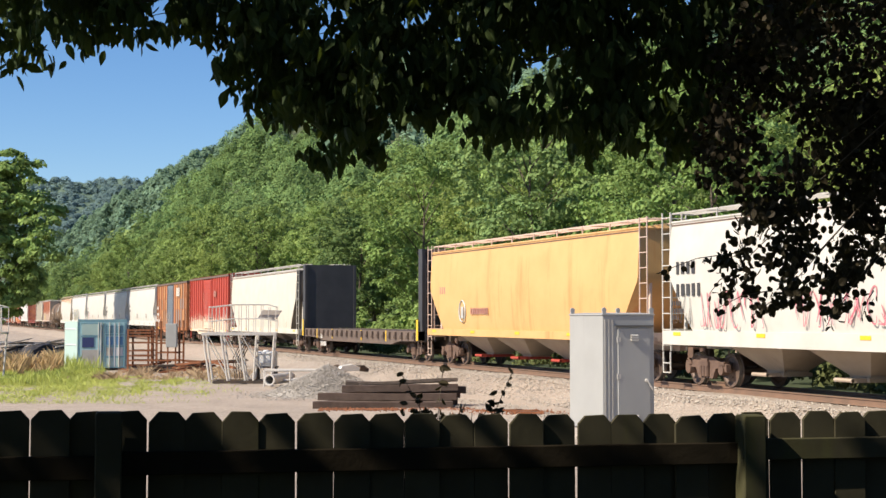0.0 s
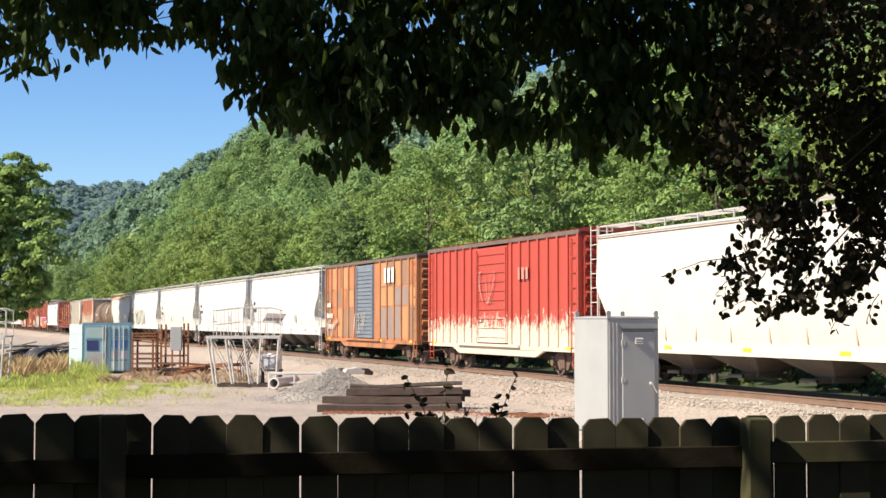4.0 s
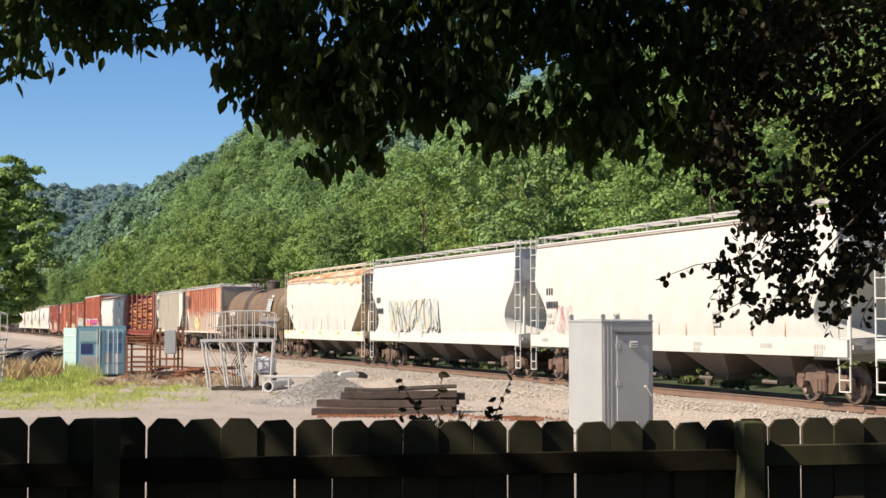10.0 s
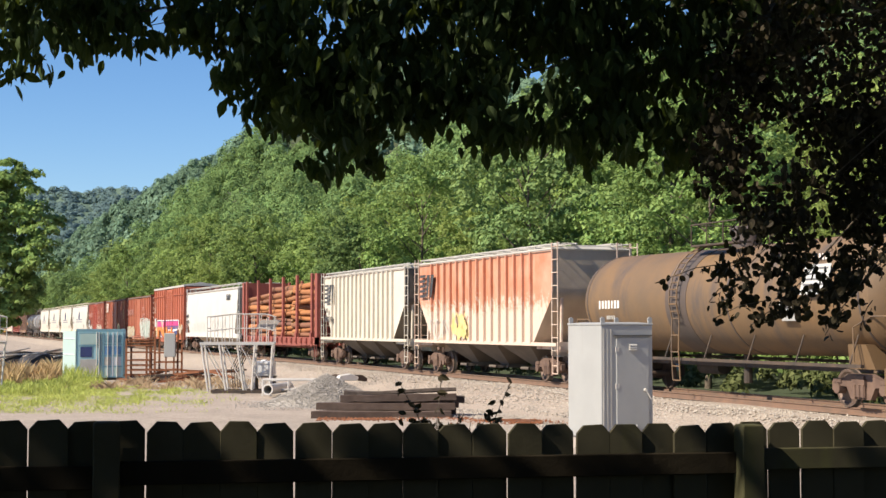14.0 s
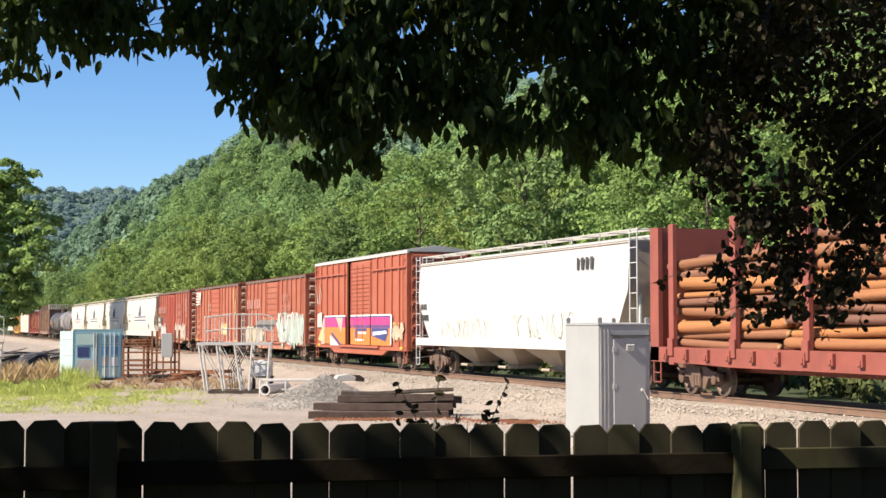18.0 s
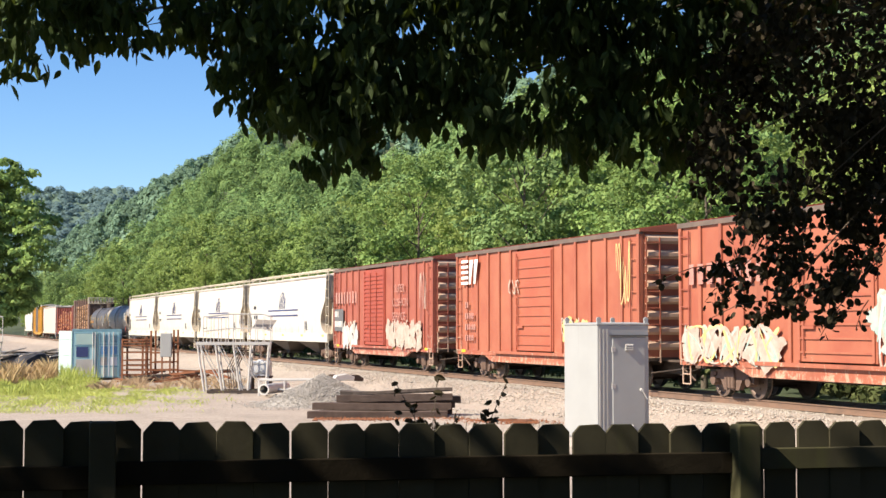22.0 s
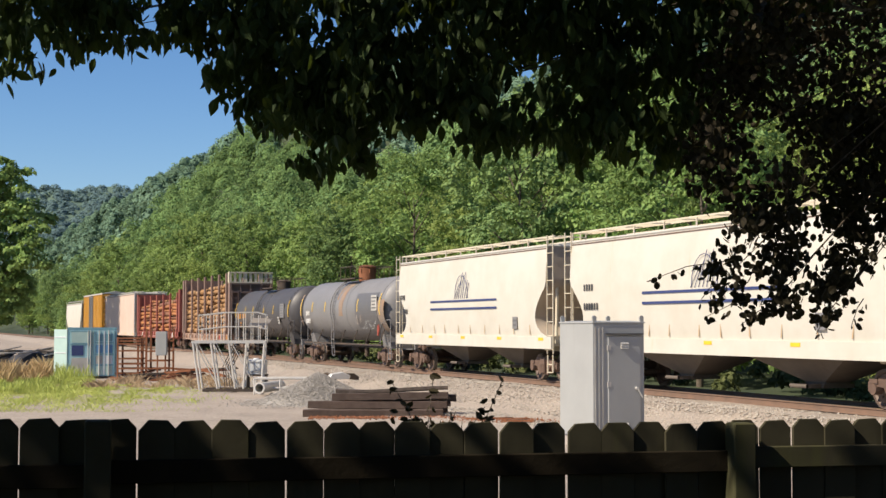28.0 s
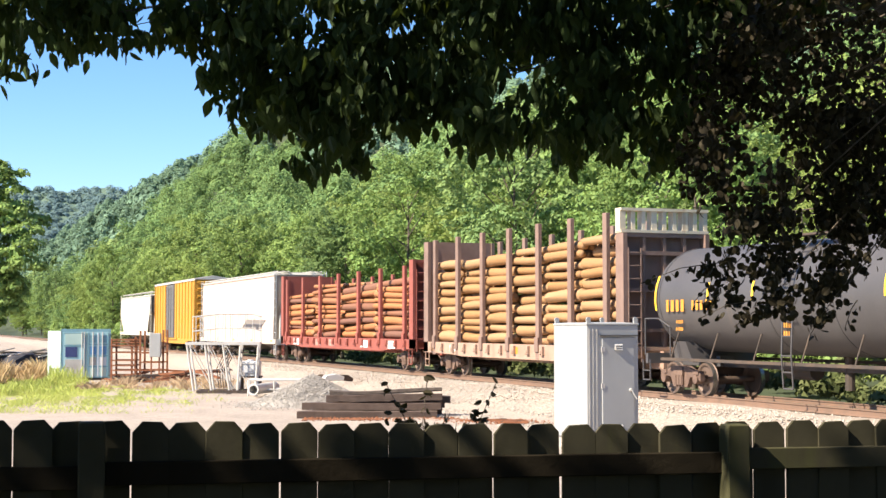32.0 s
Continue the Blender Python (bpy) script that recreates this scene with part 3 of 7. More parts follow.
def spray(car, x, z, w, h, mats, y, seed=1, strokes=26, name="graffiti", label="", fat=1.25):
    """Sprayed lettering: soft-edged filled letters in the first colour, then looping strokes of uneven width over them, thin films on the side sheet."""
    rnd = random.Random(seed)
    cells = max(3, strokes // (3 * len(mats)))
    cw = w / cells
    for step, mt in enumerate(mats):
        bm = bmesh.new()
        off = y - 0.004 - 0.003 * step
        for i in range(cells):
            cx, cz = x + cw * (i + 0.5) + rnd.uniform(-0.1, 0.1) * cw, z + h * rnd.uniform(0.44, 0.54)
            if step == 0 and len(mats) > 1:
                for blob in range(6):
                    bx, bz = cx + rnd.uniform(-0.4, 0.4) * cw, z + h * rnd.uniform(0.15, 0.75)
                    rx, rz, ph = cw * rnd.uniform(0.2, 0.55), h * rnd.uniform(0.12, 0.34), rnd.uniform(0, 6)
                    ring = []
                    for k in range(18):
                        a = 2 * math.pi * k / 18
                        q = 1 + 0.25 * math.sin(3 * a + ph) + 0.12 * math.sin(7 * a + 2 * ph)
                        ring.append(bm.verts.new((bx + rx * q * math.cos(a), off - 0.0002 * blob - 0.0008 * (i % 3), bz + rz * q * math.sin(a))))
                    bm.faces.new(ring[::-1])
                continue
            for line in range(2):
                p1, p2, a1, a2 = rnd.uniform(0, 6.3), rnd.uniform(0, 6.3), rnd.uniform(1.6, 3.6), rnd.uniform(1.6, 4.6)
                t = min(cw, h) * 0.075 * fat * rnd.uniform(0.6, 1.3)
                n = 16
                pts = [Vector((cx + 0.5 * cw * math.sin(p1 + a1 * k / n), cz + 0.48 * h * math.sin(p2 + a2 * k / n))) for k in range(n + 1)]
                e = off - 0.0006 * line - 0.0003 * (i % 3)
                edge = []
                for k, q in enumerate(pts):
                    d = (pts[min(k + 1, n)] - pts[max(k - 1, 0)])
                    d = d.normalized() if d.length > 1e-6 else Vector((1, 0))
                    tt = t * (0.55 + 0.6 * math.sin(math.pi * k / n))
                    edge.append((bm.verts.new((q.x - d.y * tt, e - 0.00002 * k, q.y + d.x * tt)), bm.verts.new((q.x + d.y * tt, e - 0.00002 * k, q.y - d.x * tt))))
                for (a, b), (c, d) in zip(edge, edge[1:]):
                    bm.faces.new((a, b, d, c))
        tagged(part(name, bm, mt, car, label), label, kind="stuff")


def daub(car, mat, y, outline, label=""):
    """One painted field: a thin film with the given outline (x, z)."""
    bm = bmesh.new()
    prism(bm, outline, y - 0.002, y)
    part("graffiti", bm, mat, car, label)


def strip(x0, x1, z0, z1, slant=0.0):
    return [(x0, z0), (x1, z0), (x1 + slant, z1), (x0 + slant, z1)]


def patchwork(car, L, n, tiers, door, mats, y, seed):
    """Repainted panels between the side posts, tier by tier, some left in the first paint."""
    rnd = random.Random(seed)
    for i in range(n - 1):
        a = -L / 2 + 0.08 + (L - 0.16) * i / (n - 1) + 0.085
        b = -L / 2 + 0.08 + (L - 0.16) * (i + 1) / (n - 1) - 0.085
        if b > door[0] - 0.1 and a < door[1] + 0.1:
            continue
        for tier, (z0, z1) in enumerate(tiers):
            pick = rnd.random() + (0.25 if a > 0 else -0.12) - 0.22 * (tier == len(tiers) - 1)
            mt = mats[0] if pick < 0.25 else mats[1] if pick < 0.6 else mats[2] if pick < 0.85 else mats[3]
            bm = bmesh.new()
            box(bm, (a + b) / 2, y, (z0 + z1) / 2, b - a, 0.012, z1 - z0 - 0.03)
            part("panel", bm, mt, car)


def placard(car, x, y, z, w, h, rows, lean=0.0, mat="mark_white"):
    """A pale notice panel with lines of small unreadable print."""
    bm = bmesh.new()
    box(bm, 0, 0, 0, w, 0.015, h)
    o = part("notice_panel", bm, M[mat], car, "pale notice panel with fine print", m=pose(x, y, z, lean))
    for k in range(rows):
        bm = bmesh.new()
        box(bm, -0.04 * w * (k % 3), -0.011, h / 2 - h * (k + 0.8) / (rows + 0.6), w * (0.82 - 0.12 * (k % 3)), 0.006, h / rows * 0.3)
        part("print_line", bm, M["tank_patch"], o)


def shell_film(car, name, mat, x0, x1, a0, a1, R, zc, seed, rough, label):
    """A thin film on a tank's round side between two heights (as angles), with uneven edges."""
    bm = bmesh.new()
    n = 14
    rows = []
    for k in range(n + 1):
        a = a0 + (a1 - a0) * k / n
        lo, hi = (rough * noise.noise(Vector((seed * 3.7, k * 0.7, off))) for off in (0.3, 9.1))
        pinch = rough * 1.2 * (1 - k / n)
        rows.append([bm.verts.new((x, -R * math.cos(a), zc + R * math.sin(a))) for x in (x0 + lo + pinch, x1 + hi - pinch)])
    for p, q in zip(rows, rows[1:]):
        bm.faces.new((p[0], p[1], q[1], q[0]))
    part(name, bm, mat, car, label)


def hopper(name, label, L, H, mat, ribs=False, bays=3, end_mat=None, group="covered hopper cars", roof_mat=None, sill_h=0.26, bulge=0.10, cut=1.7, walk_mat=None, sill=1.05, notch=False, bay_mat=None, drop=0.5, gate_mat=None, marks=True, slope_mat=None):
    """Covered hopper: curved or ribbed sides, sloped ends over open bogie platforms, funnels below, roof walk on brackets."""
    car = thing(name, label, "hopper car", group=group)
    end_mat = end_mat or mat
    xe = L / 2 - 0.75
    eave = H - drop
    w0 = 1.46
    walk_mat = walk_mat or M["walk_grey"]
    rows = []
    for i in range(19):
        f = i / 18
        z = sill + (eave - sill) * f
        if notch:
            inset = 0.02 + (0.95 * math.sin(math.pi * (f / 0.58) ** 0.7) if f < 0.58 else 0.0)
        else:
            inset = cut * max(0.0, 1 - (z - sill) / (0.52 * (eave - sill))) + 0.02
        half = w0 + (0 if ribs else bulge * math.sin(math.pi * min(1, f * 1.02)) ** 0.7)
        rows.append((z, -xe + inset, xe - inset, half))
    bm = bmesh.new()
    levels(bm, rows)
    # sloped end faces: dirt plus painted shade by default
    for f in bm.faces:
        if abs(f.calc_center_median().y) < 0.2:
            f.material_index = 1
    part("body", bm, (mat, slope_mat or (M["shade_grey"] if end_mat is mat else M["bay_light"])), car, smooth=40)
    bm = bmesh.new()
    ew = rows[-1][3]
    crown = max(H - 0.30, eave + 0.13)
    levels(bm, [(eave, -xe, xe, ew), (eave + 0.05, -xe - 0.03, xe + 0.03, ew + 0.03), (eave + 0.09, -xe, xe, ew), (crown, -xe + 0.06, xe - 0.06, 1.02), (crown + 0.06, -xe + 0.08, xe - 0.08, 0.55)])
    part("roof", bm, roof_mat or M["roof_grey"], car, smooth=30)
    for s in (-1, 1):
        # raised dark strip drawn in for the shaded gap below the roof overhang
        bm = bmesh.new()
        box(bm, 0, s * (ew + 0.012), eave - 0.035, 2 * xe - 0.1, 0.02, 0.035)
        part("eave_seam", bm, M["bogie"], car, "dark line for the shaded gap under the roof edge")
    if ribs:
        def rib():
            b = bmesh.new()
            prism(b, [(-0.05, sill), (0.05, sill), (0.05, eave), (-0.05, eave)], -0.11, 0)
            return mesh_of(b, "side_rib", mat)
        me = cached(("rib", mat.name, H), rib)
        n = 19
        for s in (-1, 1):
            for i in range(n):
                x = -xe + 0.3 + (2 * xe - 0.6) * i / (n - 1)
                if abs(x) < xe - cut * 0.72:
                    piece("side_rib", me, car, pose(x, s * w0, 0, 0, 0, 0 if s < 0 else 180))
    for s in (-1, 1):
        bm = bmesh.new()
        box(bm, 0, s * 1.50, sill - sill_h / 2 + 0.03, L - 0.7, 0.10, sill_h)
        part("side_sill", bm, mat, car)
        # roof walk with its brackets
        bm = bmesh.new()
        box(bm, 0, s * 1.30, H - 0.03, L - 1.1, 0.045, 0.045)
        for k in range(11):
            box(bm, -(L - 1.3) / 2 + (L - 1.3) * k / 10, s * 0.98, H - 0.05, 0.05, 0.66, 0.03)
        box(bm, 0, s * 0.66, H - 0.03, L - 1.1, 0.05, 0.05)
        for j in range(4):
            box(bm, 0, s * (0.76 + 0.1 * j), H - 0.02, L - 1.1, 0.02, 0.02)
        wk = part("roof_walk", bm, walk_mat or end_mat, car)

        def bracket():
            b = bmesh.new()
            box(b, 0, -0.02, -0.28, 0.045, 0.04, 0.56)
            return mesh_of(b, "bracket", walk_mat or end_mat)
        me = cached(("bracket", (walk_mat or end_mat).name), bracket)
        for k in range(10):
            piece("bracket", me, wk, pose(-(L - 2.2) / 2 + (L - 2.2) * k / 9, s * 1.30, H - 0.04, 0, 0, 0 if s < 0 else 180))
    for k in range(5):
        bm = bmesh.new()
        x = -xe + 1.6 + (2 * xe - 3.2) * k / 4
        levels(bm, [(H - 0.26, x - 0.9, x + 0.9, 0.34), (H - 0.16, x - 0.86, x + 0.86, 0.30)])
        part("roof_hatch", bm, roof_mat or mat, car)
    span = 2 * (xe - cut - 0.6)
    for k in range(bays):
        c = -span / 2 + span * (k + 0.5) / bays
        b = span / bays / 2
        bm = bmesh.new()
        levels(bm, [(0.44, c - 0.42, c + 0.42, 0.36), (0.50, c - 0.42, c + 0.42, 0.38), (sill - 0.02, c - b + 0.06, c + b - 0.06, 1.36)])
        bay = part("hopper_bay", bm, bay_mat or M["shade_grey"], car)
        bm = bmesh.new()
        box(bm, c, 0, 0.40, 0.95, 0.9, 0.10)
        box(bm, c - 0.3, -0.62, 0.40, 0.12, 0.5, 0.10)
        box(bm, c + 0.3, -0.62, 0.40, 0.12, 0.5, 0.10)
        rod(bm, (c - 0.36, -0.85, 0.40), (c + 0.36, -0.85, 0.40), 0.05, 8)
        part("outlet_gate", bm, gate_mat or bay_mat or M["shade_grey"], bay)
    for s in (-1, 1):
        bm = bmesh.new()
        box(bm, s * (L / 2 - 1.3), 0, sill - 0.14, 2.0, 2.8, 0.12)
        box(bm, s * (L / 2 - 0.42), 0, sill - 0.12, 0.12, 2.9, 0.34)
        box(bm, s * (L / 2 - 2.2), 0, sill - 0.32, 3.2, 0.5, 0.36)
        part("end_platform", bm, end_mat, car)
        for y in (-1.1, 1.1):
            bm = bmesh.new()
            rod(bm, (s * (L / 2 - 0.9), y, sill), (s * (xe - 0.15), y * 0.95, eave - 0.4), 0.06, 6)
            part("end_post", bm, end_mat, car)
        lm = cached(("ladder", round(H, 1), end_mat.name), lambda: ladder_mesh(H - 0.95, 0.48, 9, end_mat))
        piece("ladder", lm, car, pose(s * (L / 2 - 0.52), -1.5, 0.95))
        piece("ladder", lm, car, pose(s * (L / 2 - 0.52), 1.5, 0.95))
        piece("ladder", lm, car, pose(s * (L / 2 - 0.34), 1.0 * s, 0.95, 0, 0, 90))
        for y in (-1.5, 1.5):
            piece("step", cached(("step", end_mat.name), lambda: step_mesh(end_mat)), car, pose(s * (L / 2 - 0.51), y, 0.3))
    bm = bmesh.new()
    for i in range(16):
        a0, a1 = 2 * math.pi * i / 16, 2 * math.pi * (i + 1) / 16
        rod(bm, (L / 2 - 0.35, 0.5 + 0.28 * math.cos(a0), 2.6 + 0.28 * math.sin(a0)), (L / 2 - 0.35, 0.5 + 0.28 * math.cos(a1), 2.6 + 0.28 * math.sin(a1)), 0.018, 5)
    rod(bm, (L / 2 - 0.7, 0.5, 2.6), (L / 2 - 0.35, 0.5, 2.6), 0.03, 6)
    part("brake_wheel", bm, M["under"], car)
    if marks:
        reflectors(car, L - 2.4, 1.553, sill - 0.06)
    bogies(car, L / 2 - 2.0)
    couplers(car, L / 2 + 0.5)
    return car


def reflectors(car, span, y, z, n=5):
    def make():
        b = bmesh.new()
        box(b, 0, 0, 0, 0.42, 0.008, 0.10)
        return mesh_of(b, "reflector", M["mark_yellow"])
    me = cached("reflector", make)
    for s in (-1, 1):
        for k in range(n):
            piece("reflector", me, car, pose(-span / 2 + span * k / (n - 1), s * (y + 0.004), z))


def drips(car, span, z, y, n, seed, mat=None, h=0.55):
    """Short rust runs low on the side sheets."""
    rnd = random.Random(seed)
    for k in range(n):
        bm = bmesh.new()
        x = -span / 2 + span * (k + 0.5) / n + rnd.uniform(-0.15, 0.15)
        hh, lean = h * rnd.uniform(0.5, 1.1), rnd.uniform(-0.06, 0.1)
        v = [bm.verts.new(p) for p in ((x - 0.02, y, z), (x + 0.045, y, z), (x + 0.02 + lean, y - 0.001, z + hh), (x - 0.015 + lean, y - 0.001, z + hh * 0.95))]
        bm.faces.new(v)
        part("rust_run", bm, mat or M["drip"], car)


def boxcar(name, label, L, H, mat, door_mat, door=(-0.6, 2.6), end_mat=None, roof_mat=None, plug=True, wide=2.0, rib_n=15, gap=None, door_slats=10):
    """Boxcar: ribbed side panels, sliding door on its track, corrugated ends, low peaked roof. L is the body length."""
    car = thing(name, label, "boxcar", group="boxcars")
    end_mat = end_mat or mat
    w, floor = 1.45, 1.0
    d0, d1 = door
    for s in (-1, 1):
        def wall(x0, x1):
            bm = bmesh.new()
            box(bm, (x0 + x1) / 2, s * (w - 0.04), (floor + H - 0.32) / 2 + 0.0, x1 - x0, 0.08, H - 0.32 - floor)
            part("side_wall", bm, mat, car)
        if gap:
            wall(-L / 2, gap[0])
            wall(gap[1], d0)
        else:
            wall(-L / 2, d0)
        wall(d1, L / 2)

        def rib():
            b = bmesh.new()
            prism(b, [(-0.07, floor), (0.07, floor), (0.07, H - 0.34), (-0.07, H - 0.34)], -0.07, 0)
            return mesh_of(b, "side_rib", mat, bevel=0.015)
        me = cached(("boxrib", mat.name, H), rib)
        for i in range(rib_n):
            x = -L / 2 + 0.08 + (L - 0.16) * i / (rib_n - 1)
            if x < d0 - 0.1 and not (gap and gap[0] - 0.1 < x < gap[1] + 0.1) or x > d1 + 0.1:
                piece("side_rib", me, car, pose(x, s * w, 0, 0, 0, 0 if s < 0 else 180))
        bm = bmesh.new()
        dw = d1 - d0
        box(bm, (d0 + d1) / 2, s * (w + 0.02), (floor + 0.06 + H - 0.42) / 2, dw + 0.05, 0.07, H - 0.5 - floor)
        dr = part("door", bm, door_mat, car, bevel=0.008)
        for i in range(door_slats):
            bm = bmesh.new()
            box(bm, (d0 + d1) / 2, s * (w + 0.065), floor + 0.3 + (H - 1.0 - floor) * i / (door_slats - 1), dw - 0.2, 0.05, (0.09 if plug else 0.05) if door_slats < 12 else 0.11)
            part("door_rib", bm, door_mat, dr)
        for x in (d0 + 0.08, d1 - 0.08):
            bm = bmesh.new()
            box(bm, x, s * (w + 0.07), (floor + H - 0.4) / 2, 0.1, 0.05, H - 0.6 - floor)
            part("door_edge", bm, door_mat, dr)
        bm = bmesh.new()
        for x in (d0 + dw * 0.35, d0 + dw * 0.65) if plug else (d0 + 0.3,):
            rod(bm, (x, s * (w + 0.11), floor + 0.2), (x, s * (w + 0.11), H - 0.6), 0.025, 6)
        box(bm, d0 + 0.5, s * (w + 0.1), floor + 0.9, 0.5, 0.05, 0.08)
        part("lock_rod", bm, door_mat, dr)
        bm = bmesh.new()
        box(bm, (d0 + d1) / 2 - dw * 0.1, s * (w + 0.07), floor - 0.02, dw * 2.0, 0.12, 0.10)
        part("door_track", bm, mat, car)
        bm = bmesh.new()
        box(bm, 0, s * (w - 0.03), floor - 0.07, L - 0.02, 0.14, 0.16)
        prism(bm, [(-L / 2 + 2.9, floor - 0.14), (-L / 2 + 3.7, floor - 0.38), (L / 2 - 3.7, floor - 0.38), (L / 2 - 2.9, floor - 0.14)], s * (w - 0.03) - 0.05, s * (w - 0.03) + 0.05)
        part("side_sill", bm, mat, car)
        bm = bmesh.new()
        box(bm, 0, s * (w + 0.01), H - 0.28, L + 0.1, 0.12, 0.14)
        part("roof_edge", bm, M["flat_brown"] if roof_mat is not M["galv"] else roof_mat, car)
    bm = bmesh.new()
    prof = [(-w - 0.06, H - 0.22), (0, H), (w + 0.06, H - 0.22), (w + 0.06, H - 0.28), (-w - 0.06, H - 0.28)]
    a = [bm.verts.new((-L / 2 - 0.08, y, z)) for y, z in prof]
    b = [bm.verts.new((L / 2 + 0.08, y, z)) for y, z in prof]
    bm.faces.new(a), bm.faces.new(b[::-1])
    for k in range(5):
        bm.faces.new((a[k], a[(k + 1) % 5], b[(k + 1) % 5], b[k]))
    for i in range(14):
        x = -L / 2 + 0.6 + (L - 1.2) * i / 13
        for s in (-1, 1):
            v = box(bm, x, s * w / 2, H - 0.09, 0.08, w, 0.05)
            bmesh.ops.rotate(bm, verts=v, cent=(x, s * w / 2, H - 0.09), matrix=Matrix.Rotation(-s * 0.146, 3, "X"))
    part("roof", bm, roof_mat or mat, car)
    bm = bmesh.new()
    box(bm, 0, 0, floor - 0.05, L, 2 * w - 0.2, 0.1)
    box(bm, 0, 0, floor - 0.3, L + 1.0, 0.4, 0.4)
    for i in range(7):
        box(bm, -L / 2 + 1 + (L - 2) * i / 6, 0, floor - 0.16, 0.15, 2 * w - 0.3, 0.18)
    part("underframe", bm, M["under"], car)
    for s in (-1, 1):
        bm = bmesh.new()
        box(bm, s * (L / 2 - 0.03), 0, (floor + H - 0.3) / 2, 0.06, 2 * w - 0.2, H - 0.3 - floor)
        part("end_wall", bm, end_mat, car)

        def endrib():
            b = bmesh.new()
            levels(b, [(-0.13, 0, 0.02, 1.32), (-0.05, 0, 0.11, 1.26), (0.05, 0, 0.11, 1.26), (0.13, 0, 0.02, 1.32)])
            return mesh_of(b, "end_rib", end_mat)
        me = cached(("endrib", end_mat.name, H), endrib)
        for i in range(8):
            piece("end_rib", me, car, pose(s * L / 2, 0, floor + 0.35 + i * (H - 0.85 - floor) / 7, 0, 0, 0 if s > 0 else 180))
        lm = cached(("boxladder", round(H, 1), end_mat.name), lambda: ladder_mesh(H - 1.3, 0.45, 8, end_mat))
        piece("ladder", lm, car, pose(s * (L / 2 - 0.35), -w - 0.06, 0.85))
        piece("ladder", lm, car, pose(s * (L / 2 - 0.35), w + 0.06, 0.85))
        piece("ladder", lm, car, pose(s * (L / 2 + 0.13), -1.1, 0.85, 0, 0, 90))
        bm = bmesh.new()
        box(bm, s * (L / 2 + 0.45), 0, floor - 0.1, 0.9, 1.2, 0.06)
        rod(bm, (s * (L / 2 + 0.3), -1.3, floor - 0.45), (s * (L / 2 + 0.9), -0.3, floor - 0.3), 0.02, 6)
        part("crossover", bm, M["under"], car)
        for y in (-w, w):
            piece("step", cached(("step", end_mat.name), lambda: step_mesh(end_mat)), car, pose(s * (L / 2 - 0.33), y, 0.3))
    reflectors(car, L - 1.6, w + 0.045, floor - 0.02, 4)
    bogies(car, L / 2 - 2.1)
    couplers(car, L / 2 + wide / 2)
    return car


def tank(name, label, L, R, mat, zc=2.65, stripes=(), band_mat=None, wide_band=0.035, dome_h=0.42, dome_mat=None, ladder_x=-0.4):
    """Tank car: domed cylinder on saddles over a sill, manway with railed platform, side ladder."""
    car = thing(name, label, "tank car", group="tank cars")
    n, half = 40, L / 2 - 0.75
    prof = [(-half, 0.0), (-half + 0.02, 0.35 * R), (-half + 0.10, 0.62 * R), (-half + 0.24, 0.83 * R), (-half + 0.45, 0.96 * R), (-half + 0.72, R)]
    mid = 0.06
    full = prof + [(0.0, R + 0.0)] + [(-x, r) for x, r in prof[::-1]]
    bm = bmesh.new()
    rings = [[bm.verts.new((x, r * math.sin(2 * math.pi * i / n), zc - mid * (1 - abs(x) / half) + r * math.cos(2 * math.pi * i / n))) for i in range(n)] for x, r in full if r > 0]
    for a, b in zip(rings, rings[1:]):
        for i in range(n):
            bm.faces.new((a[i], a[(i + 1) % n], b[(i + 1) % n], b[i]))
    bm.faces.new(rings[0]), bm.faces.new(rings[-1][::-1])
    part("tank_shell", bm, mat, car, smooth=30)
    for x, bw in ((-half + 0.74, 0.035), (-1.4, wide_band), (1.4, 0.035), (half - 0.74, 0.035)):
        bm = bmesh.new()
        for i in range(n):
            a0, a1 = 2 * math.pi * i / n, 2 * math.pi * (i + 1) / n
            q = [(x + dx, rr * math.sin(a), zc - mid * (1 - abs(x) / half) + rr * math.cos(a)) for a in (a0, a1) for dx, rr in ((-bw, R - 0.005), (-bw, R + 0.012), (bw, R + 0.012), (bw, R - 0.005))]
            v = [bm.verts.new(p) for p in q]
            for j in range(3):
                bm.faces.new((v[j], v[j + 1], v[j + 5], v[j + 4]))
        bmesh.ops.remove_doubles(bm, verts=list(bm.verts), dist=0.0005)
        part("weld_band", bm, band_mat or mat, car, smooth=40)
    for s in (-1, 1):
        bm = bmesh.new()
        levels(bm, [(0.92, s * (half - 1.3) - 0.5, s * (half - 1.3) + 0.5, 1.0), (1.5, s * (half - 1.3) - 0.35, s * (half - 1.3) + 0.35, 1.15)])
        box(bm, s * (L / 2 - 1.5), 0, 0.95, 2.4, 0.45, 0.3)
        box(bm, s * (L / 2 - 0.5), 0, 1.0, 0.14, 2.7, 0.3)
        part("saddle", bm, mat, car)
        for y in (-1.35, 1.35):
            bm = bmesh.new()
            rod(bm, (s * (L / 2 - 0.42), y, 1.1), (s * (L / 2 - 0.42), y, 2.15), 0.022, 6)
            rod(bm, (s * (L / 2 - 1.9), y, 1.1), (s * (L / 2 - 1.9), y, 1.9), 0.022, 6)
            rod(bm, (s * (L / 2 - 0.42), y, 2.15), (s * (L / 2 - 1.2), y, 2.15), 0.022, 6)
            rod(bm, (s * (L / 2 - 1.2), y, 2.15), (s * (L / 2 - 1.9), y, 1.9), 0.022, 6)
            part("handrail", bm, mat, car)
            piece("step", cached(("step", mat.name), lambda: step_mesh(mat)), car, pose(s * (L / 2 - 0.5), y, 0.35))
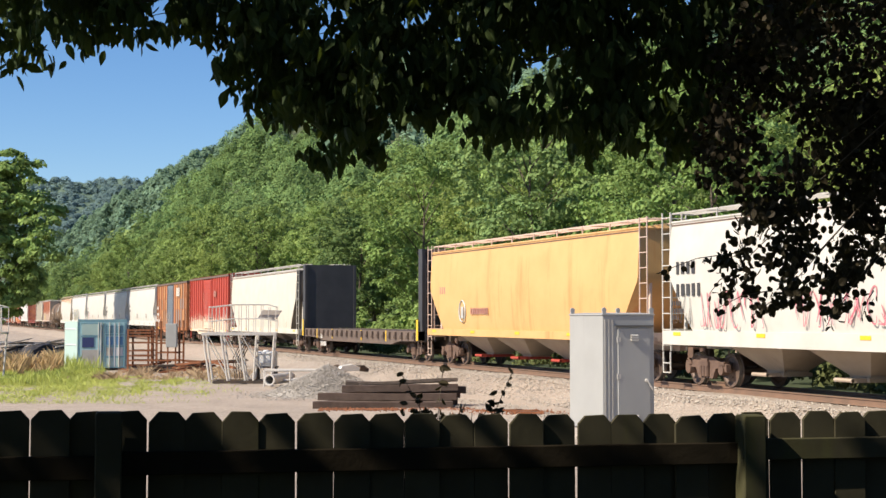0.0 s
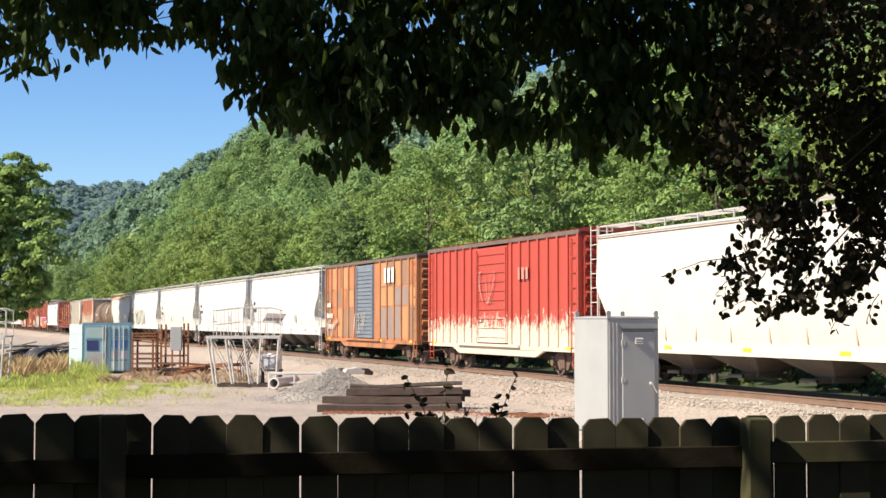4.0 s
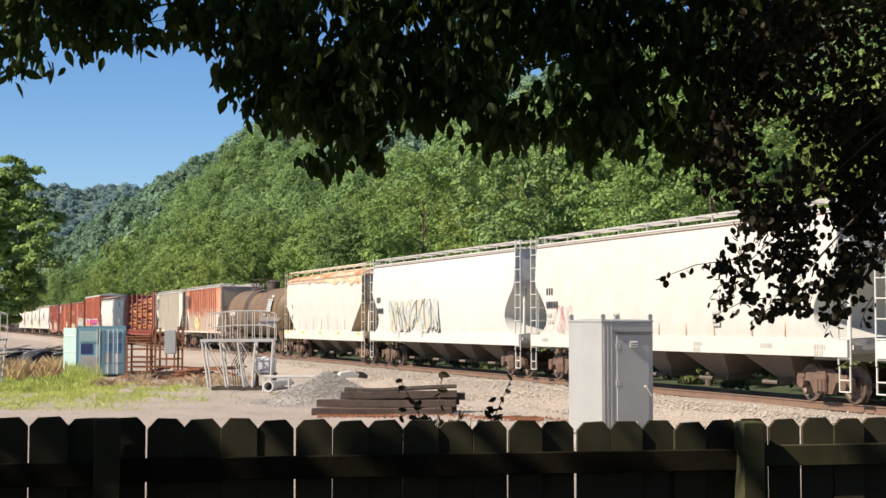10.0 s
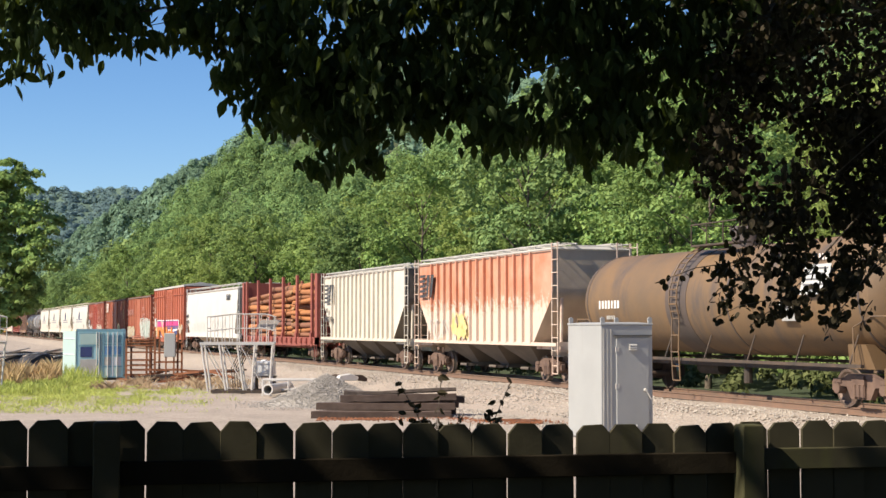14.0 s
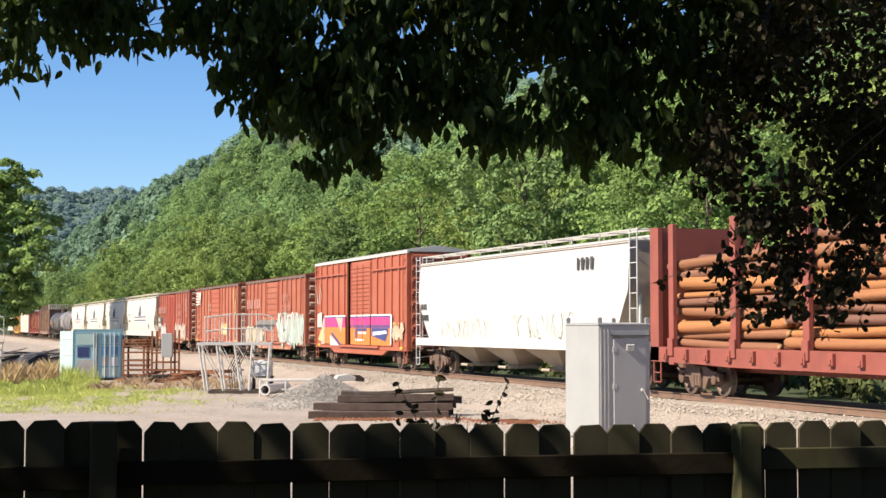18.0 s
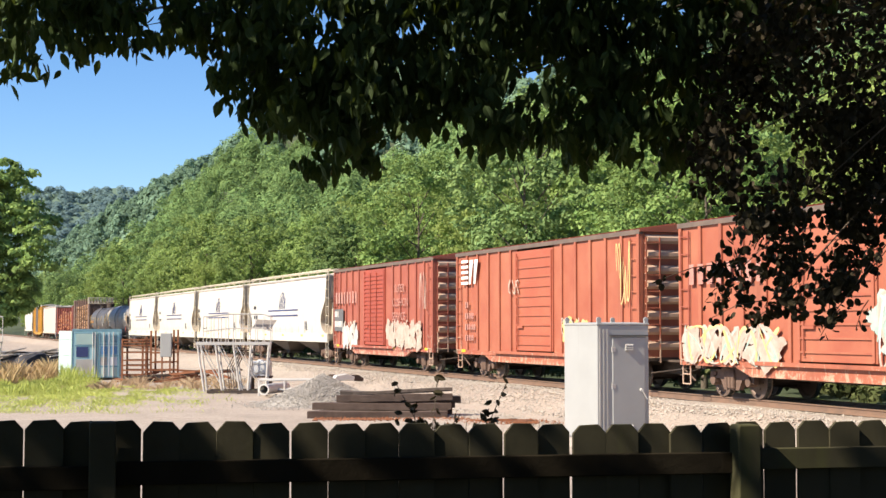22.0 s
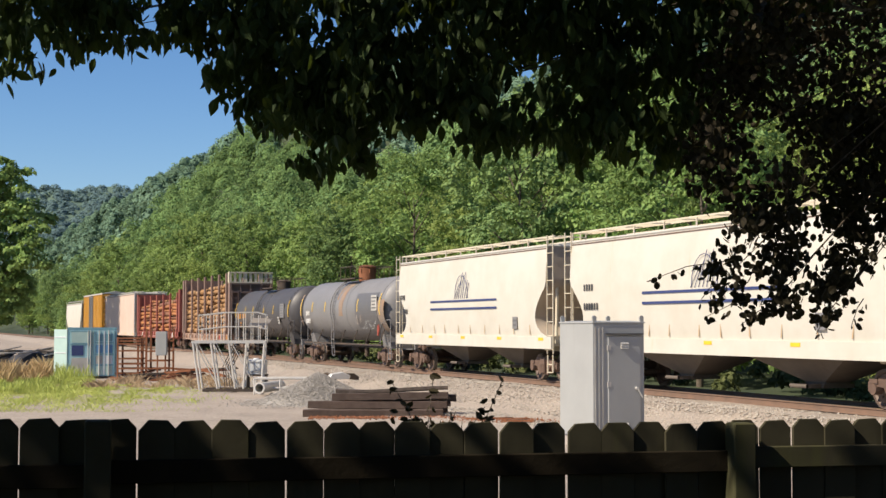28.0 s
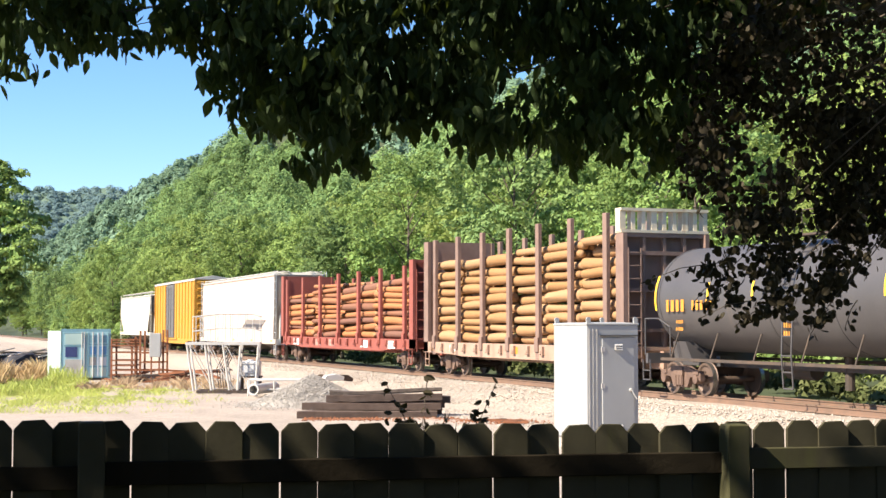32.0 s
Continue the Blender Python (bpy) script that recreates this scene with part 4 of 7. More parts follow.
    for y in (-1.4, 1.4):
        bm = bmesh.new()
        box(bm, 0, y, 1.0, L - 3.0, 0.1, 0.08)
        for k in range(7):
            rod(bm, (-(L - 4) / 2 + (L - 4) * k / 6, y, 1.0), (-(L - 4) / 2 + (L - 4) * k / 6, y * 0.8, zc - R + 0.55), 0.025, 6)
        part("running_board", bm, M["under"], car)
    lad = []
    bm = bmesh.new()
    for s in (ladder_x - 0.21, ladder_x + 0.21):
        pts = [(s, -1.5, 0.4), (s, -1.55, 1.2)] + [(s, -(R + 0.12) * math.cos(a), zc + (R + 0.12) * math.sin(a)) for a in np.linspace(-0.35, 1.2, 7)]
        lad.append(pts)
        for p, q in zip(pts, pts[1:]):
            rod(bm, p, q, 0.025, 6)
    ladder = part("ladder", bm, mat, car)
    rungs = list(zip(*lad)) + [((Vector(a) + Vector(b)) / 2, (Vector(c) + Vector(d)) / 2) for a, b, c, d in zip(lad[0], lad[0][1:], lad[1], lad[1][1:])]
    for p, q in rungs:
        bm = bmesh.new()
        rod(bm, p, q, 0.02, 6)
        part("rung", bm, mat, ladder)
    bm = bmesh.new()
    rod(bm, (0, 0, zc + R - 0.2), (0, 0, zc + R + dome_h), 0.42, 20)
    rod(bm, (0, 0, zc + R + dome_h), (0, 0, zc + R + dome_h + 0.1), 0.46, 20, 0.3)
    for a in range(6):
        an = a * math.pi / 3
        rod(bm, (0.44 * math.cos(an), 0.44 * math.sin(an), zc + R + 0.3), (0.44 * math.cos(an), 0.44 * math.sin(an), zc + R + 0.5), 0.035, 6)
    part("manway", bm, dome_mat or band_mat or M["under"], car, smooth=30)
    bm = bmesh.new()
    for y in (-0.85, 0.85):
        box(bm, 0, y, zc + R + 0.0, 2.6, 0.4, 0.05)
        for x in (-1.3, -0.45, 0.45, 1.3):
            rod(bm, (x, y * 1.2, zc + R), (x, y * 1.2, zc + R + 0.6), 0.018, 6)
        rod(bm, (-1.3, y * 1.2, zc + R + 0.6), (1.3, y * 1.2, zc + R + 0.6), 0.018, 6)
    for x in (-1.3, 1.3):
        rod(bm, (x, -1.02, zc + R + 0.6), (x, 1.02, zc + R + 0.6), 0.018, 6)
    part("top_platform", bm, M["under"], car)
    bm = bmesh.new()
    rod(bm, (0, 0, 0.35), (0, 0, zc - R + 0.1), 0.12, 10)
    rod(bm, (-3.0, 0.3, 0.75), (-1.8, 0.3, 0.75), 0.22, 12)
    box(bm, 0, 0, 0.85, L - 3, 0.2, 0.12)
    part("outlet", bm, M["under"], car)
    for x, h in stripes:
        bm = bmesh.new()
        a0 = 0.12
        for k in range(4):
            q = []
            for a in (a0 + h / R * k / 4 - h / R / 2, a0 + h / R * (k + 1) / 4 - h / R / 2):
                for dx in (-0.05, 0.05):
                    q.append(bm.verts.new((x + dx, -(R + 0.018) * math.cos(a), zc - mid * (1 - abs(x) / half) + (R + 0.018) * math.sin(a))))
            bm.faces.new((q[0], q[1], q[3], q[2]))
        part("reflector", bm, M["mark_yellow"], car, "yellow reflective strip")
    bogies(car, L / 2 - 2.0)
    couplers(car, L / 2 + 0.5)
    return car


def flatcar(name, label, L, H, mat, stakes=0, bulk=None, rack=None, deck=1.15, stake_h=2.9, pockets=18, stake_mat=None, belly=0.72, rear_h=None):
    """Bulkhead flatcar: fishbelly sills with stake pockets, two tall end bulkheads, optional side stakes."""
    car = thing(name, label, "flatcar", group="flatcars")
    bulk = bulk or mat
    for s in (-1, 1):
        bm = bmesh.new()
        prism(bm, [(-L / 2, deck), (-L / 2, deck - 0.42), (-L / 2 + 3.2, deck - 0.46), (-L / 2 + 4.4, deck - belly), (L / 2 - 4.4, deck - belly), (L / 2 - 3.2, deck - 0.46), (L / 2, deck - 0.42), (L / 2, deck)], s * 1.42 - 0.06, s * 1.42 + 0.06)
        part("side_sill", bm, mat, car)

        def pocket():
            b = bmesh.new()
            box(b, 0, -0.05, 0, 0.2, 0.1, 0.3)
            box(b, 0, -0.11, -0.05, 0.1, 0.04, 0.14)
            return mesh_of(b, "stake_pocket", mat, bevel=0.01)
        me = cached(("pocket", mat.name), pocket)
        for i in range(pockets):
            piece("stake_pocket", me, car, pose(-L / 2 + 1 + (L - 2) * i / (pockets - 1), s * 1.48, deck - 0.2, 0, 0, 0 if s < 0 else 180))
    bm = bmesh.new()
    box(bm, 0, 0, deck - 0.06, L, 2.8, 0.1)
    box(bm, 0, 0, deck - 0.4, L + 0.4, 0.5, 0.55)
    for i in range(12):
        box(bm, -L / 2 + 0.8 + (L - 1.6) * i / 11, 0, deck - 0.25, 0.15, 2.7, 0.25)
    part("deck", bm, M["under"] if not stakes else mat, car)
    front_h = H
    for s in (-1, 1):
        x = s * (L / 2 - 0.30)
        H = front_h if s > 0 or not rear_h else rear_h
        bm = bmesh.new()
        box(bm, x - s * 0.1, 0, (deck + H) / 2, 0.08, 2.78, H - deck)
        bh = part("bulkhead", bm, bulk, car)
        for y in (-1.41, 1.41):
            bm = bmesh.new()
            box(bm, x + s * 0.05, y, (deck - 0.4 + H) / 2, 0.5, 0.14, H - deck + 0.4)
            part("post", bm, bulk, bh)
        for y in (-0.7, 0, 0.7):
            bm = bmesh.new()
            box(bm, x + s * 0.08, y, (deck + H) / 2, 0.18, 0.1, H - deck)
            part("post", bm, bulk, bh)
        for z in (deck + 0.5, (deck + H) / 2, H - 0.6, H - 0.06):
            bm = bmesh.new()
            box(bm, x + s * 0.12, 0, z, 0.16, 2.66, 0.12)
            part("beam", bm, bulk, bh)
        lm = cached(("flatladder", round(H, 1), bulk.name), lambda: ladder_mesh(H - 1.3, 0.42, 9, bulk))
        piece("ladder", lm, car, pose(x + s * 0.32, -1.1, 0.85, 0, 0, 90))
        piece("ladder", lm, car, pose(x + s * 0.32, 1.1, 0.85, 0, 0, 90))
        for y in (-1.45, 1.45):
            piece("step", cached(("step", mat.name), lambda: step_mesh(mat)), car, pose(s * (L / 2 - 0.37), y, 0.3))
    if stakes:
        def stake():
            b = bmesh.new()
            box(b, 0, 0, stake_h / 2 - 0.25, 0.27, 0.14, stake_h + 0.5)
            box(b, 0, -0.09, 0.0, 0.28, 0.06, 0.5)
            return mesh_of(b, "stake", stake_mat or mat, bevel=0.012)
        me = cached(("stake", (stake_mat or mat).name, stake_h), stake)
        for s in (-1, 1):
            for i in range(stakes):
                piece("stake", me, car, pose(-L / 2 + 1.25 + (L - 2.5) * i / (stakes - 1), s * 1.42, deck, 0, 0, 0 if s < 0 else 180))
    if rack:
        bm = bmesh.new()
        x = L / 2 - 0.28
        for z in (H + 0.06, H + 0.72):
            box(bm, x, 0, z, 0.4, 3.0, 0.09)
        for k in range(9):
            box(bm, x, -1.42 + 2.84 * k / 8, H + 0.39, 0.3, 0.13 if k % 3 else 0.2, 0.66)
        part("end_rack", bm, rack, car, "faded pale slatted rack on top of the bulkhead")
    bogies(car, L / 2 - 2.1)
    couplers(car, L / 2 + 0.55)
    return car


def log_load(label, L, stacks, top, mat, deck=1.15, seed=3, r0=0.15, wild=1.3):
    """A load of logs between stakes: stacks of whole logs lying along the car, each its own trunk."""
    load = thing("log_load", label, "logs", group="loads of logs")
    rnd = random.Random(seed)
    lens = (L - 1.6) / stacks
    shapes = []
    for k in range(6):
        bm = bmesh.new()
        n, r, ln = 9, 1.0, 1.0
        rings = []
        bend = rnd.uniform(-0.25, 0.25)
        for j, f in enumerate((0, 0.02, 0.5, 0.98, 1)):
            rr = (0.82 if j in (0, 4) else 1.0) * (1 - 0.12 * f)
            rings.append([bm.verts.new(((f - 0.5), rr * math.cos(2 * math.pi * i / n) * rnd.uniform(0.93, 1.07), rr * math.sin(2 * math.pi * i / n) * rnd.uniform(0.93, 1.07) + bend * math.sin(math.pi * f))) for i in range(n)])
        for a, b in zip(rings, rings[1:]):
            for i in range(n):
                bm.faces.new((a[i], a[(i + 1) % n], b[(i + 1) % n], b[i]))
        for cap in (rings[0][::-1], rings[-1]):
            bm.faces.new(cap).material_index = 1
        shapes.append(mesh_of(bm, "log", (mat, M["log_end"]), smooth=50))
    for st in range(stacks):
        cx = -L / 2 + 0.8 + lens * (st + 0.5)
        z = deck
        row = 0
        limit = top[st % len(top)]
        while z < deck + limit:
            r = r0 * rnd.uniform(0.75, 1.3)
            y = -1.32 + r + (0.1 if row % 2 else 0)
            while y < 1.32 - r * 0.8:
                rr = r * rnd.uniform(0.8, 1.12)
                # hidden inner logs are left to the outer rows
                if rnd.random() > 0.06 and (y < -0.55 or y > 0.8 or z > deck + limit - 0.75):
                    ln = lens * rnd.uniform(0.93, 1.04)
                    m = pose(cx + rnd.uniform(-0.1, 0.1), y, z + r + rnd.uniform(-0.03, 0.03), 0, rnd.uniform(-1.0, 1.0) * wild, rnd.uniform(-0.8, 0.8) * wild + rnd.choice((0, 180)))
                    piece("log", rnd.choice(shapes), load, m @ Matrix.Diagonal((ln, rr, rr, 1)))
                y += 2.02 * rr
            z += 1.92 * r
            row += 1
    return load


# ---- the train: (front, rear) of each car along the train, in metres ----
TRAIN = []


def run(car, front, rear):
    TRAIN.append((car, (front + rear) / 2))
    return car


NEAR = -1.47


def build_train():
    W = M["white"]
    c = run(hopper("hopper_car", "white covered hopper car with red graffiti", 20.0, 4.92, W, bays=4, sill=1.5, sill_h=0.4, drop=0.36, bay_mat=M["bay_light"], cut=1.2), -205.6, -185.3)
    bars(c, -8.7, 3.3, (4, 5), M["mark_black"], NEAR - 0.11, 0.36, 0.62)
    bars(c, -9.0, 2.3, (5, 6, 4), M["mark_black"], NEAR - 0.10, 0.13, 0.2, seed=6)
    spray(c, -9.0, 1.75, 1.0, 0.9, [M["mark_black"]], NEAR - 0.10, 9, 12, fat=0.5)
    spray(c, -7.4, 1.65, 3.2, 0.95, [M["g_pink"]], NEAR - 0.10, 3, 30, fat=0.75)
    spray(c, -2.8, 1.7, 3.6, 0.9, [M["g_pink"]], NEAR - 0.10, 5, 30, fat=0.75)
    c = run(hopper("hopper_car", "faded yellow covered hopper car with rust streaks", 20.4, 4.9, M["yellow_car"], bays=4, sill=1.4, drop=0.36, bay_mat=M["bay_light"], end_mat=M["salmon"], slope_mat=M["yellow_car"], roof_mat=M["yellow_car"], walk_mat=M["salmon"], cut=1.4, gate_mat=M["box_bright"]), -185.2, -164.5)
    bars(c, -4.6, 2.15, (9,), M["mark_fade"], NEAR - 0.11, 0.26, 0.4)
    bars(c, -8.2, 3.0, (3,), M["mark_fade"], NEAR - 0.09, 0.3, 0.6, seed=3)
    bm = bmesh.new()
    for i in range(18):
        a0, a1 = 2 * math.pi * i / 18, 2 * math.pi * (i + 1) / 18
        rod(bm, (-5.6 + 0.34 * math.cos(a0), NEAR - 0.10, 2.15 + 0.42 * math.sin(a0)), (-5.6 + 0.34 * math.cos(a1), NEAR - 0.10, 2.15 + 0.42 * math.sin(a1)), 0.03, 4)
    box(bm, -5.6, NEAR - 0.10, 2.1, 0.26, 0.02, 0.46)
    part("emblem", bm, M["g_grey"], c, "faded grey round emblem")
    run(flatcar("flatcar", "empty brown bulkhead flatcar with black end walls", 20.7, 4.84, M["flat_brown"], bulk=M["bulkhead"], pockets=22, deck=1.3, belly=0.62), -164.3, -143.2)
    c = TRAIN[-1][0]
    bars(c, -6.3, 0.92, (2, 6), M["mark_white"], NEAR - 0.03, 0.24, 0.4)
    for x in (-9.95, -7.2, -4.1, 1.2, 5.2, 9.95):
        bm = bmesh.new()
        box(bm, x, NEAR - 0.125 + (0.02 if abs(x) > 9 else 0.105), 1.05 if abs(x) < 9 else 1.35, 0.12 if abs(x) < 9 else 0.24, 0.01, 0.5 if abs(x) < 9 else 0.9)
        part("reflector", bm, M["mark_yellow"], c, "yellow reflective strip")
    c = run(hopper("hopper_car", "dirty white covered hopper car", 19.7, 4.95, M["ivory"], bays=4, sill=1.2, drop=0.4, cut=1.5), -142.9, -123.0)
    drips(c, 15, 1.35, NEAR - 0.05, 8, 41)
    c = run(boxcar("boxcar", "bright red boxcar with peeling lower panels", 15.2, 5.12, M["box_peel"], M["box_peel"], (-1.9, 1.3), plug=False, wide=1.0, end_mat=M["box_bright"], roof_mat=M["box_bright"], rib_n=19), -122.4, -107.2)
    bars(c, 2.6, 3.6, (3,), M["mark_fade"], NEAR - 0.09, 0.45, 0.6)
    spray(c, -1.3, 2.6, 1.6, 1.2, [M["mark_fade"]], NEAR - 0.12, 14, 9, fat=0.5)
    c = run(boxcar("boxcar", "rusty orange boxcar with a dark blue door", 15.4, 5.03, M["box_orange"], M["door_blue"], (-1.8, 1.1), plug=False, wide=1.0, roof_mat=M["flat_brown"], door_slats=17), -105.6, -90.2)
    patchwork(c, 15.4, 15, ((1.08, 2.54), (2.58, 3.46), (3.5, 4.62)), (-1.8, 1.1), [M["box_orange"], M["patch_tan"], M["patch_brown"], M["patch_grey"]], -1.455, 6)
    bars(c, 3.2, 4.0, (3,), M["mark_white"], NEAR - 0.09, 0.72, 0.9)
    bars(c, -7.1, 2.72, (4, 6, 7), M["mark_white"], NEAR - 0.09, 0.24, 0.56, seed=4)
    spray(c, -1.9, 1.3, 1.9, 1.0, [M["g_white"]], NEAR - 0.12, 4, 12, fat=0.7)
    spray(c, -7.4, 1.05, 2.4, 0.9, [M["g_white"]], NEAR - 0.12, 24, 12, fat=0.7)
    for f, r, lab in ((-89.8, -70.7, "white covered hopper car with grimy sill"), (-70.6, -51.3, "plain white covered hopper car"), (-51.2, -31.6, "white covered hopper car with dark placards")):
        c = run(hopper("hopper_car", lab, r - f - 0.3, 4.93, M["white_clean"] if f < -55 else W, bays=4, sill=1.5, sill_h=0.4, drop=0.36, notch=True, marks=False, slope_mat=M["white_clean"]), f, r)
        drips(c, 15, 1.62, NEAR - 0.045, 9, int(-f))
        bars(c, -7.8, 3.0, (3, 5), M["mark_black"], NEAR - 0.11, 0.24, 0.45, seed=int(-f))
        bars(c, -7.8, 2.2, (4, 5), M["walk_grey"], NEAR - 0.10, 0.12, 0.2, seed=int(-f) + 3)
        for x in (-2.6, 3.4):
            placard(c, x, NEAR - 0.085, 2.05, 0.4, 0.4, 3, mat="walk_grey")
        for k, x in enumerate((-8.3, -4.9, -1.2, 2.2, 5.6, 8.0)):
            bars(c, x, 1.36, (5, 4) if k % 2 else (6,), M["walk_grey"], -1.557, 0.12, 0.15, seed=k + int(-f))
    spray(c, -7.4, 1.65, 1.6, 0.9, [M["g_pink"]], NEAR - 0.09, 15, 12, fat=0.4)
    c = run(hopper("hopper_car", "pale grey covered hopper car with blue and yellow graffiti", 19.0, 4.93, M["white_clean"], bays=4, sill=1.5, sill_h=0.4, drop=0.36, notch=True, marks=False, slope_mat=M["white_clean"]), -31.5, -12.2)
    bars(c, -7.9, 3.0, (3, 5), M["mark_black"], NEAR - 0.11, 0.26, 0.5)
    spray(c, -6.0, 1.6, 6.6, 1.35, [M["g_grey"], M["g_yellow"], M["g_teal"], M["tank_patch"]], NEAR - 0.09, 12, 84, fat=0.5)
    c = run(hopper("hopper_car", "cream covered hopper car with rusty roof edge", 16.8, 4.88, M["white"], bays=3, sill=1.5, sill_h=0.46, roof_mat=M["rusty_top"], end_mat=M["cream"], walk_mat=M["cream"], bulge=0.06, cut=2.0, drop=0.58), -12.1, 5.0)
    bm = bmesh.new()
    for k in range(110):
        x0, x1 = -7.6 + 15.2 * k / 110, -7.6 + 15.2 * (k + 1) / 110
        d0, d1 = (0.06 + 0.45 * max(0.0, 0.1 + 0.5 * math.sin(q * 0.023 - 1.2) + 0.5 * noise.noise(Vector((q * 0.13, 3.1, 0))) + 0.35 * noise.noise(Vector((q * 0.6, 7.7, 0)))) for q in (k, k + 1))
        bm.faces.new([bm.verts.new(p) for p in ((x0, NEAR - 0.045, 4.25 - d0), (x1, NEAR - 0.045, 4.25 - d1), (x1, NEAR - 0.035, 4.25), (x0, NEAR - 0.035, 4.25))])
    part("rust_band", bm, M["rusty_top"], c, "orange rust band under the roof edge")
    drips(c, 11, 1.6, NEAR - 0.05, 7, 77, h=0.8)
    bars(c, -6.2, 2.9, (1, 1), M["mark_black"], NEAR - 0.07, 0.2, 0.6)
    c = run(tank("tank_car", "rust-brown tank car with dark stained bands", 17.4, 1.5, M["tank_brown"], 2.7, band_mat=M["tank_stain"], wide_band=0.6, ladder_x=-1.35), 5.1, 23.0)
    bars(c, -6.3, 2.6, (7,), M["mark_white"], -1.5, 0.26, 0.36)
    bars(c, -5.9, 2.2, (6, 6), M["walk_grey"], -1.44, 0.12, 0.2, seed=5)
    placard(c, 5.6, -1.55, 3.05, 1.1, 0.75, 5, -14, mat="g_grey")
    placard(c, 4.3, -1.52, 2.3, 0.6, 0.5, 2, 16, mat="g_grey")
    bars(c, 5.3, 3.6, (5,), M["mark_white"], -1.30, 0.16, 0.3, seed=8)
    c = run(hopper("hopper_car", "ribbed hopper car, chalky red paint streaked white", 15.6, 4.78, M["ns_pink"], True, 3, end_mat=M["pale_pink"], sill=1.34, sill_h=0.12, drop=0.26, marks=False), 23.1, 39.1)
    logo_bars(c, -6.6, 3.2, M["mark_black"])
    spray(c, -2.6, 1.45, 1.8, 1.0, [M["g_yellow"], M["g_yellow"]], NEAR - 0.105, 8, 18, fat=0.8)
    spray(c, -5.6, 1.4, 2.6, 0.8, [M["g_grey"]], NEAR - 0.105, 18, 14, fat=0.6)
    c = run(hopper("hopper_car", "ribbed hopper car in chalky white paint", 15.2, 4.74, M["ns_white"], True, 3, sill=1.34, sill_h=0.12, drop=0.26, marks=False), 39.2, 54.6)
    logo_bars(c, -6.3, 3.2, M["mark_black"])
    bars(c, -6.0, 2.75, (2,), M["mark_black"], NEAR - 0.12, 0.26, 0.5)
    bars(c, -6.2, 2.3, (6,), M["mark_black"], NEAR - 0.12, 0.3, 0.5)
    c = run(flatcar("flatcar", "red bulkhead flatcar with steel stakes and logs", 19.3, 4.8, M["flat_red"], 6, stake_h=3.5, pockets=16, belly=0.5, deck=1.34), 55.1, 74.6)
    run(log_load("brown pine logs stacked between red stakes", 19.3, 3, (2.55, 2.95, 2.9), M["log_brown"], seed=5, r0=0.15, wild=2.1, deck=1.34), 55.1, 74.6)
    c = run(hopper("hopper_car", "clean white covered hopper car with dark bays", 21.0, 4.9, M["white_clean"], bays=4, end_mat=M["grey_car"], sill=1.42, sill_h=0.3, drop=0.4, cut=1.1, bay_mat=M["bay_light"], marks=False), 74.8, 96.2)
    bars(c, 6.2, 3.95, (4,), M["mark_black"], NEAR - 0.10, 0.42, 0.5)
    bars(c, -9.4, 2.75, (4, 5), M["mark_black"], NEAR - 0.11, 0.26, 0.45)
    spray(c, -7.0, 1.55, 5.4, 0.7, [M["g_grey"]], NEAR - 0.10, 21, 30, fat=0.4)
    spray(c, 0.5, 1.6, 5.4, 0.8, [M["g_grey"]], NEAR - 0.10, 22, 30, fat=0.4)
    c = run(boxcar("boxcar", "tall orange-red boxcar with a half-open door and colourful graffiti", 15.6, 5.5, M["box_tall"], M["box_tall"], (-0.9, 2.4), plug=True, roof_mat=M["galv"], gap=(-1.8, -0.9), door_slats=19), 97.0, 112.6)
    for x0, x1 in ((-7.75, -1.9), (2.55, 7.75)):
        bm = bmesh.new()
        box(bm, (x0 + x1) / 2, -1.53, 4.56, x1 - x0, 0.05, 0.07)
        part("side_rail", bm, M["box_tall"], c)
    low, high = -1.525, -1.55
    for y, x0, x1 in ((low, -5.7, -1.85), (high, -0.85, 2.4), (low, 2.5, 5.5)):
        daub(c, M["g_orange"], y, strip(x0, x1, 1.06, 2.0))
        daub(c, M["g_magenta"], y - 0.004, strip(x0, x1, 2.02 if x0 > -2 else 1.9, 2.36))
        daub(c, M["g_navy"], y - 0.004, strip(x0, x1, 2.362, 2.42))
        daub(c, M["g_bright"], y - 0.004, strip(x0, x1, 2.422, 2.5))
        if x0 > -2:
            daub(c, M["g_purple"], y - 0.004, strip(x0, x1, 1.86, 2.018))
    daub(c, M["g_white"], low - 0.008, [(-3.6, 2.4), (-2.6, 1.6), (-2.3, 2.38)])
    daub(c, M["g_navy"], low - 0.008, [(-4.6, 1.62), (-4.2, 1.62), (-2.4, 0.98), (-2.9, 0.98)])
    daub(c, M["g_bright"], low - 0.008, [(-4.7, 1.5), (-2.95, 0.98), (-4.6, 0.98)])
    daub(c, M["g_white"], low - 0.006, [(-6.4, 1.02), (-5.72, 1.02), (-5.72, 2.5), (-6.1, 2.3), (-6.35, 1.8)])
    daub(c, M["g_yellow"], low - 0.01, [(-7.0, 1.25), (-6.2, 1.15), (-6.0, 1.9), (-6.5, 1.7)])
    daub(c, M["g_grey"], low - 0.006, [(-7.2, 1.9), (-6.3, 1.9), (-6.3, 2.7), (-7.2, 2.6)])
    daub(c, M["g_navy"], high - 0.008, strip(0.0, 1.9, 1.72, 1.84))
    daub(c, M["g_navy"], high - 0.008, strip(0.0, 0.35, 1.4, 1.72))
    daub(c, M["g_bright"], high - 0.008, strip(0.5, 1.8, 1.58, 1.68))
    daub(c, M["g_bright"], high - 0.008, strip(0.0, 1.4, 1.24, 1.34))
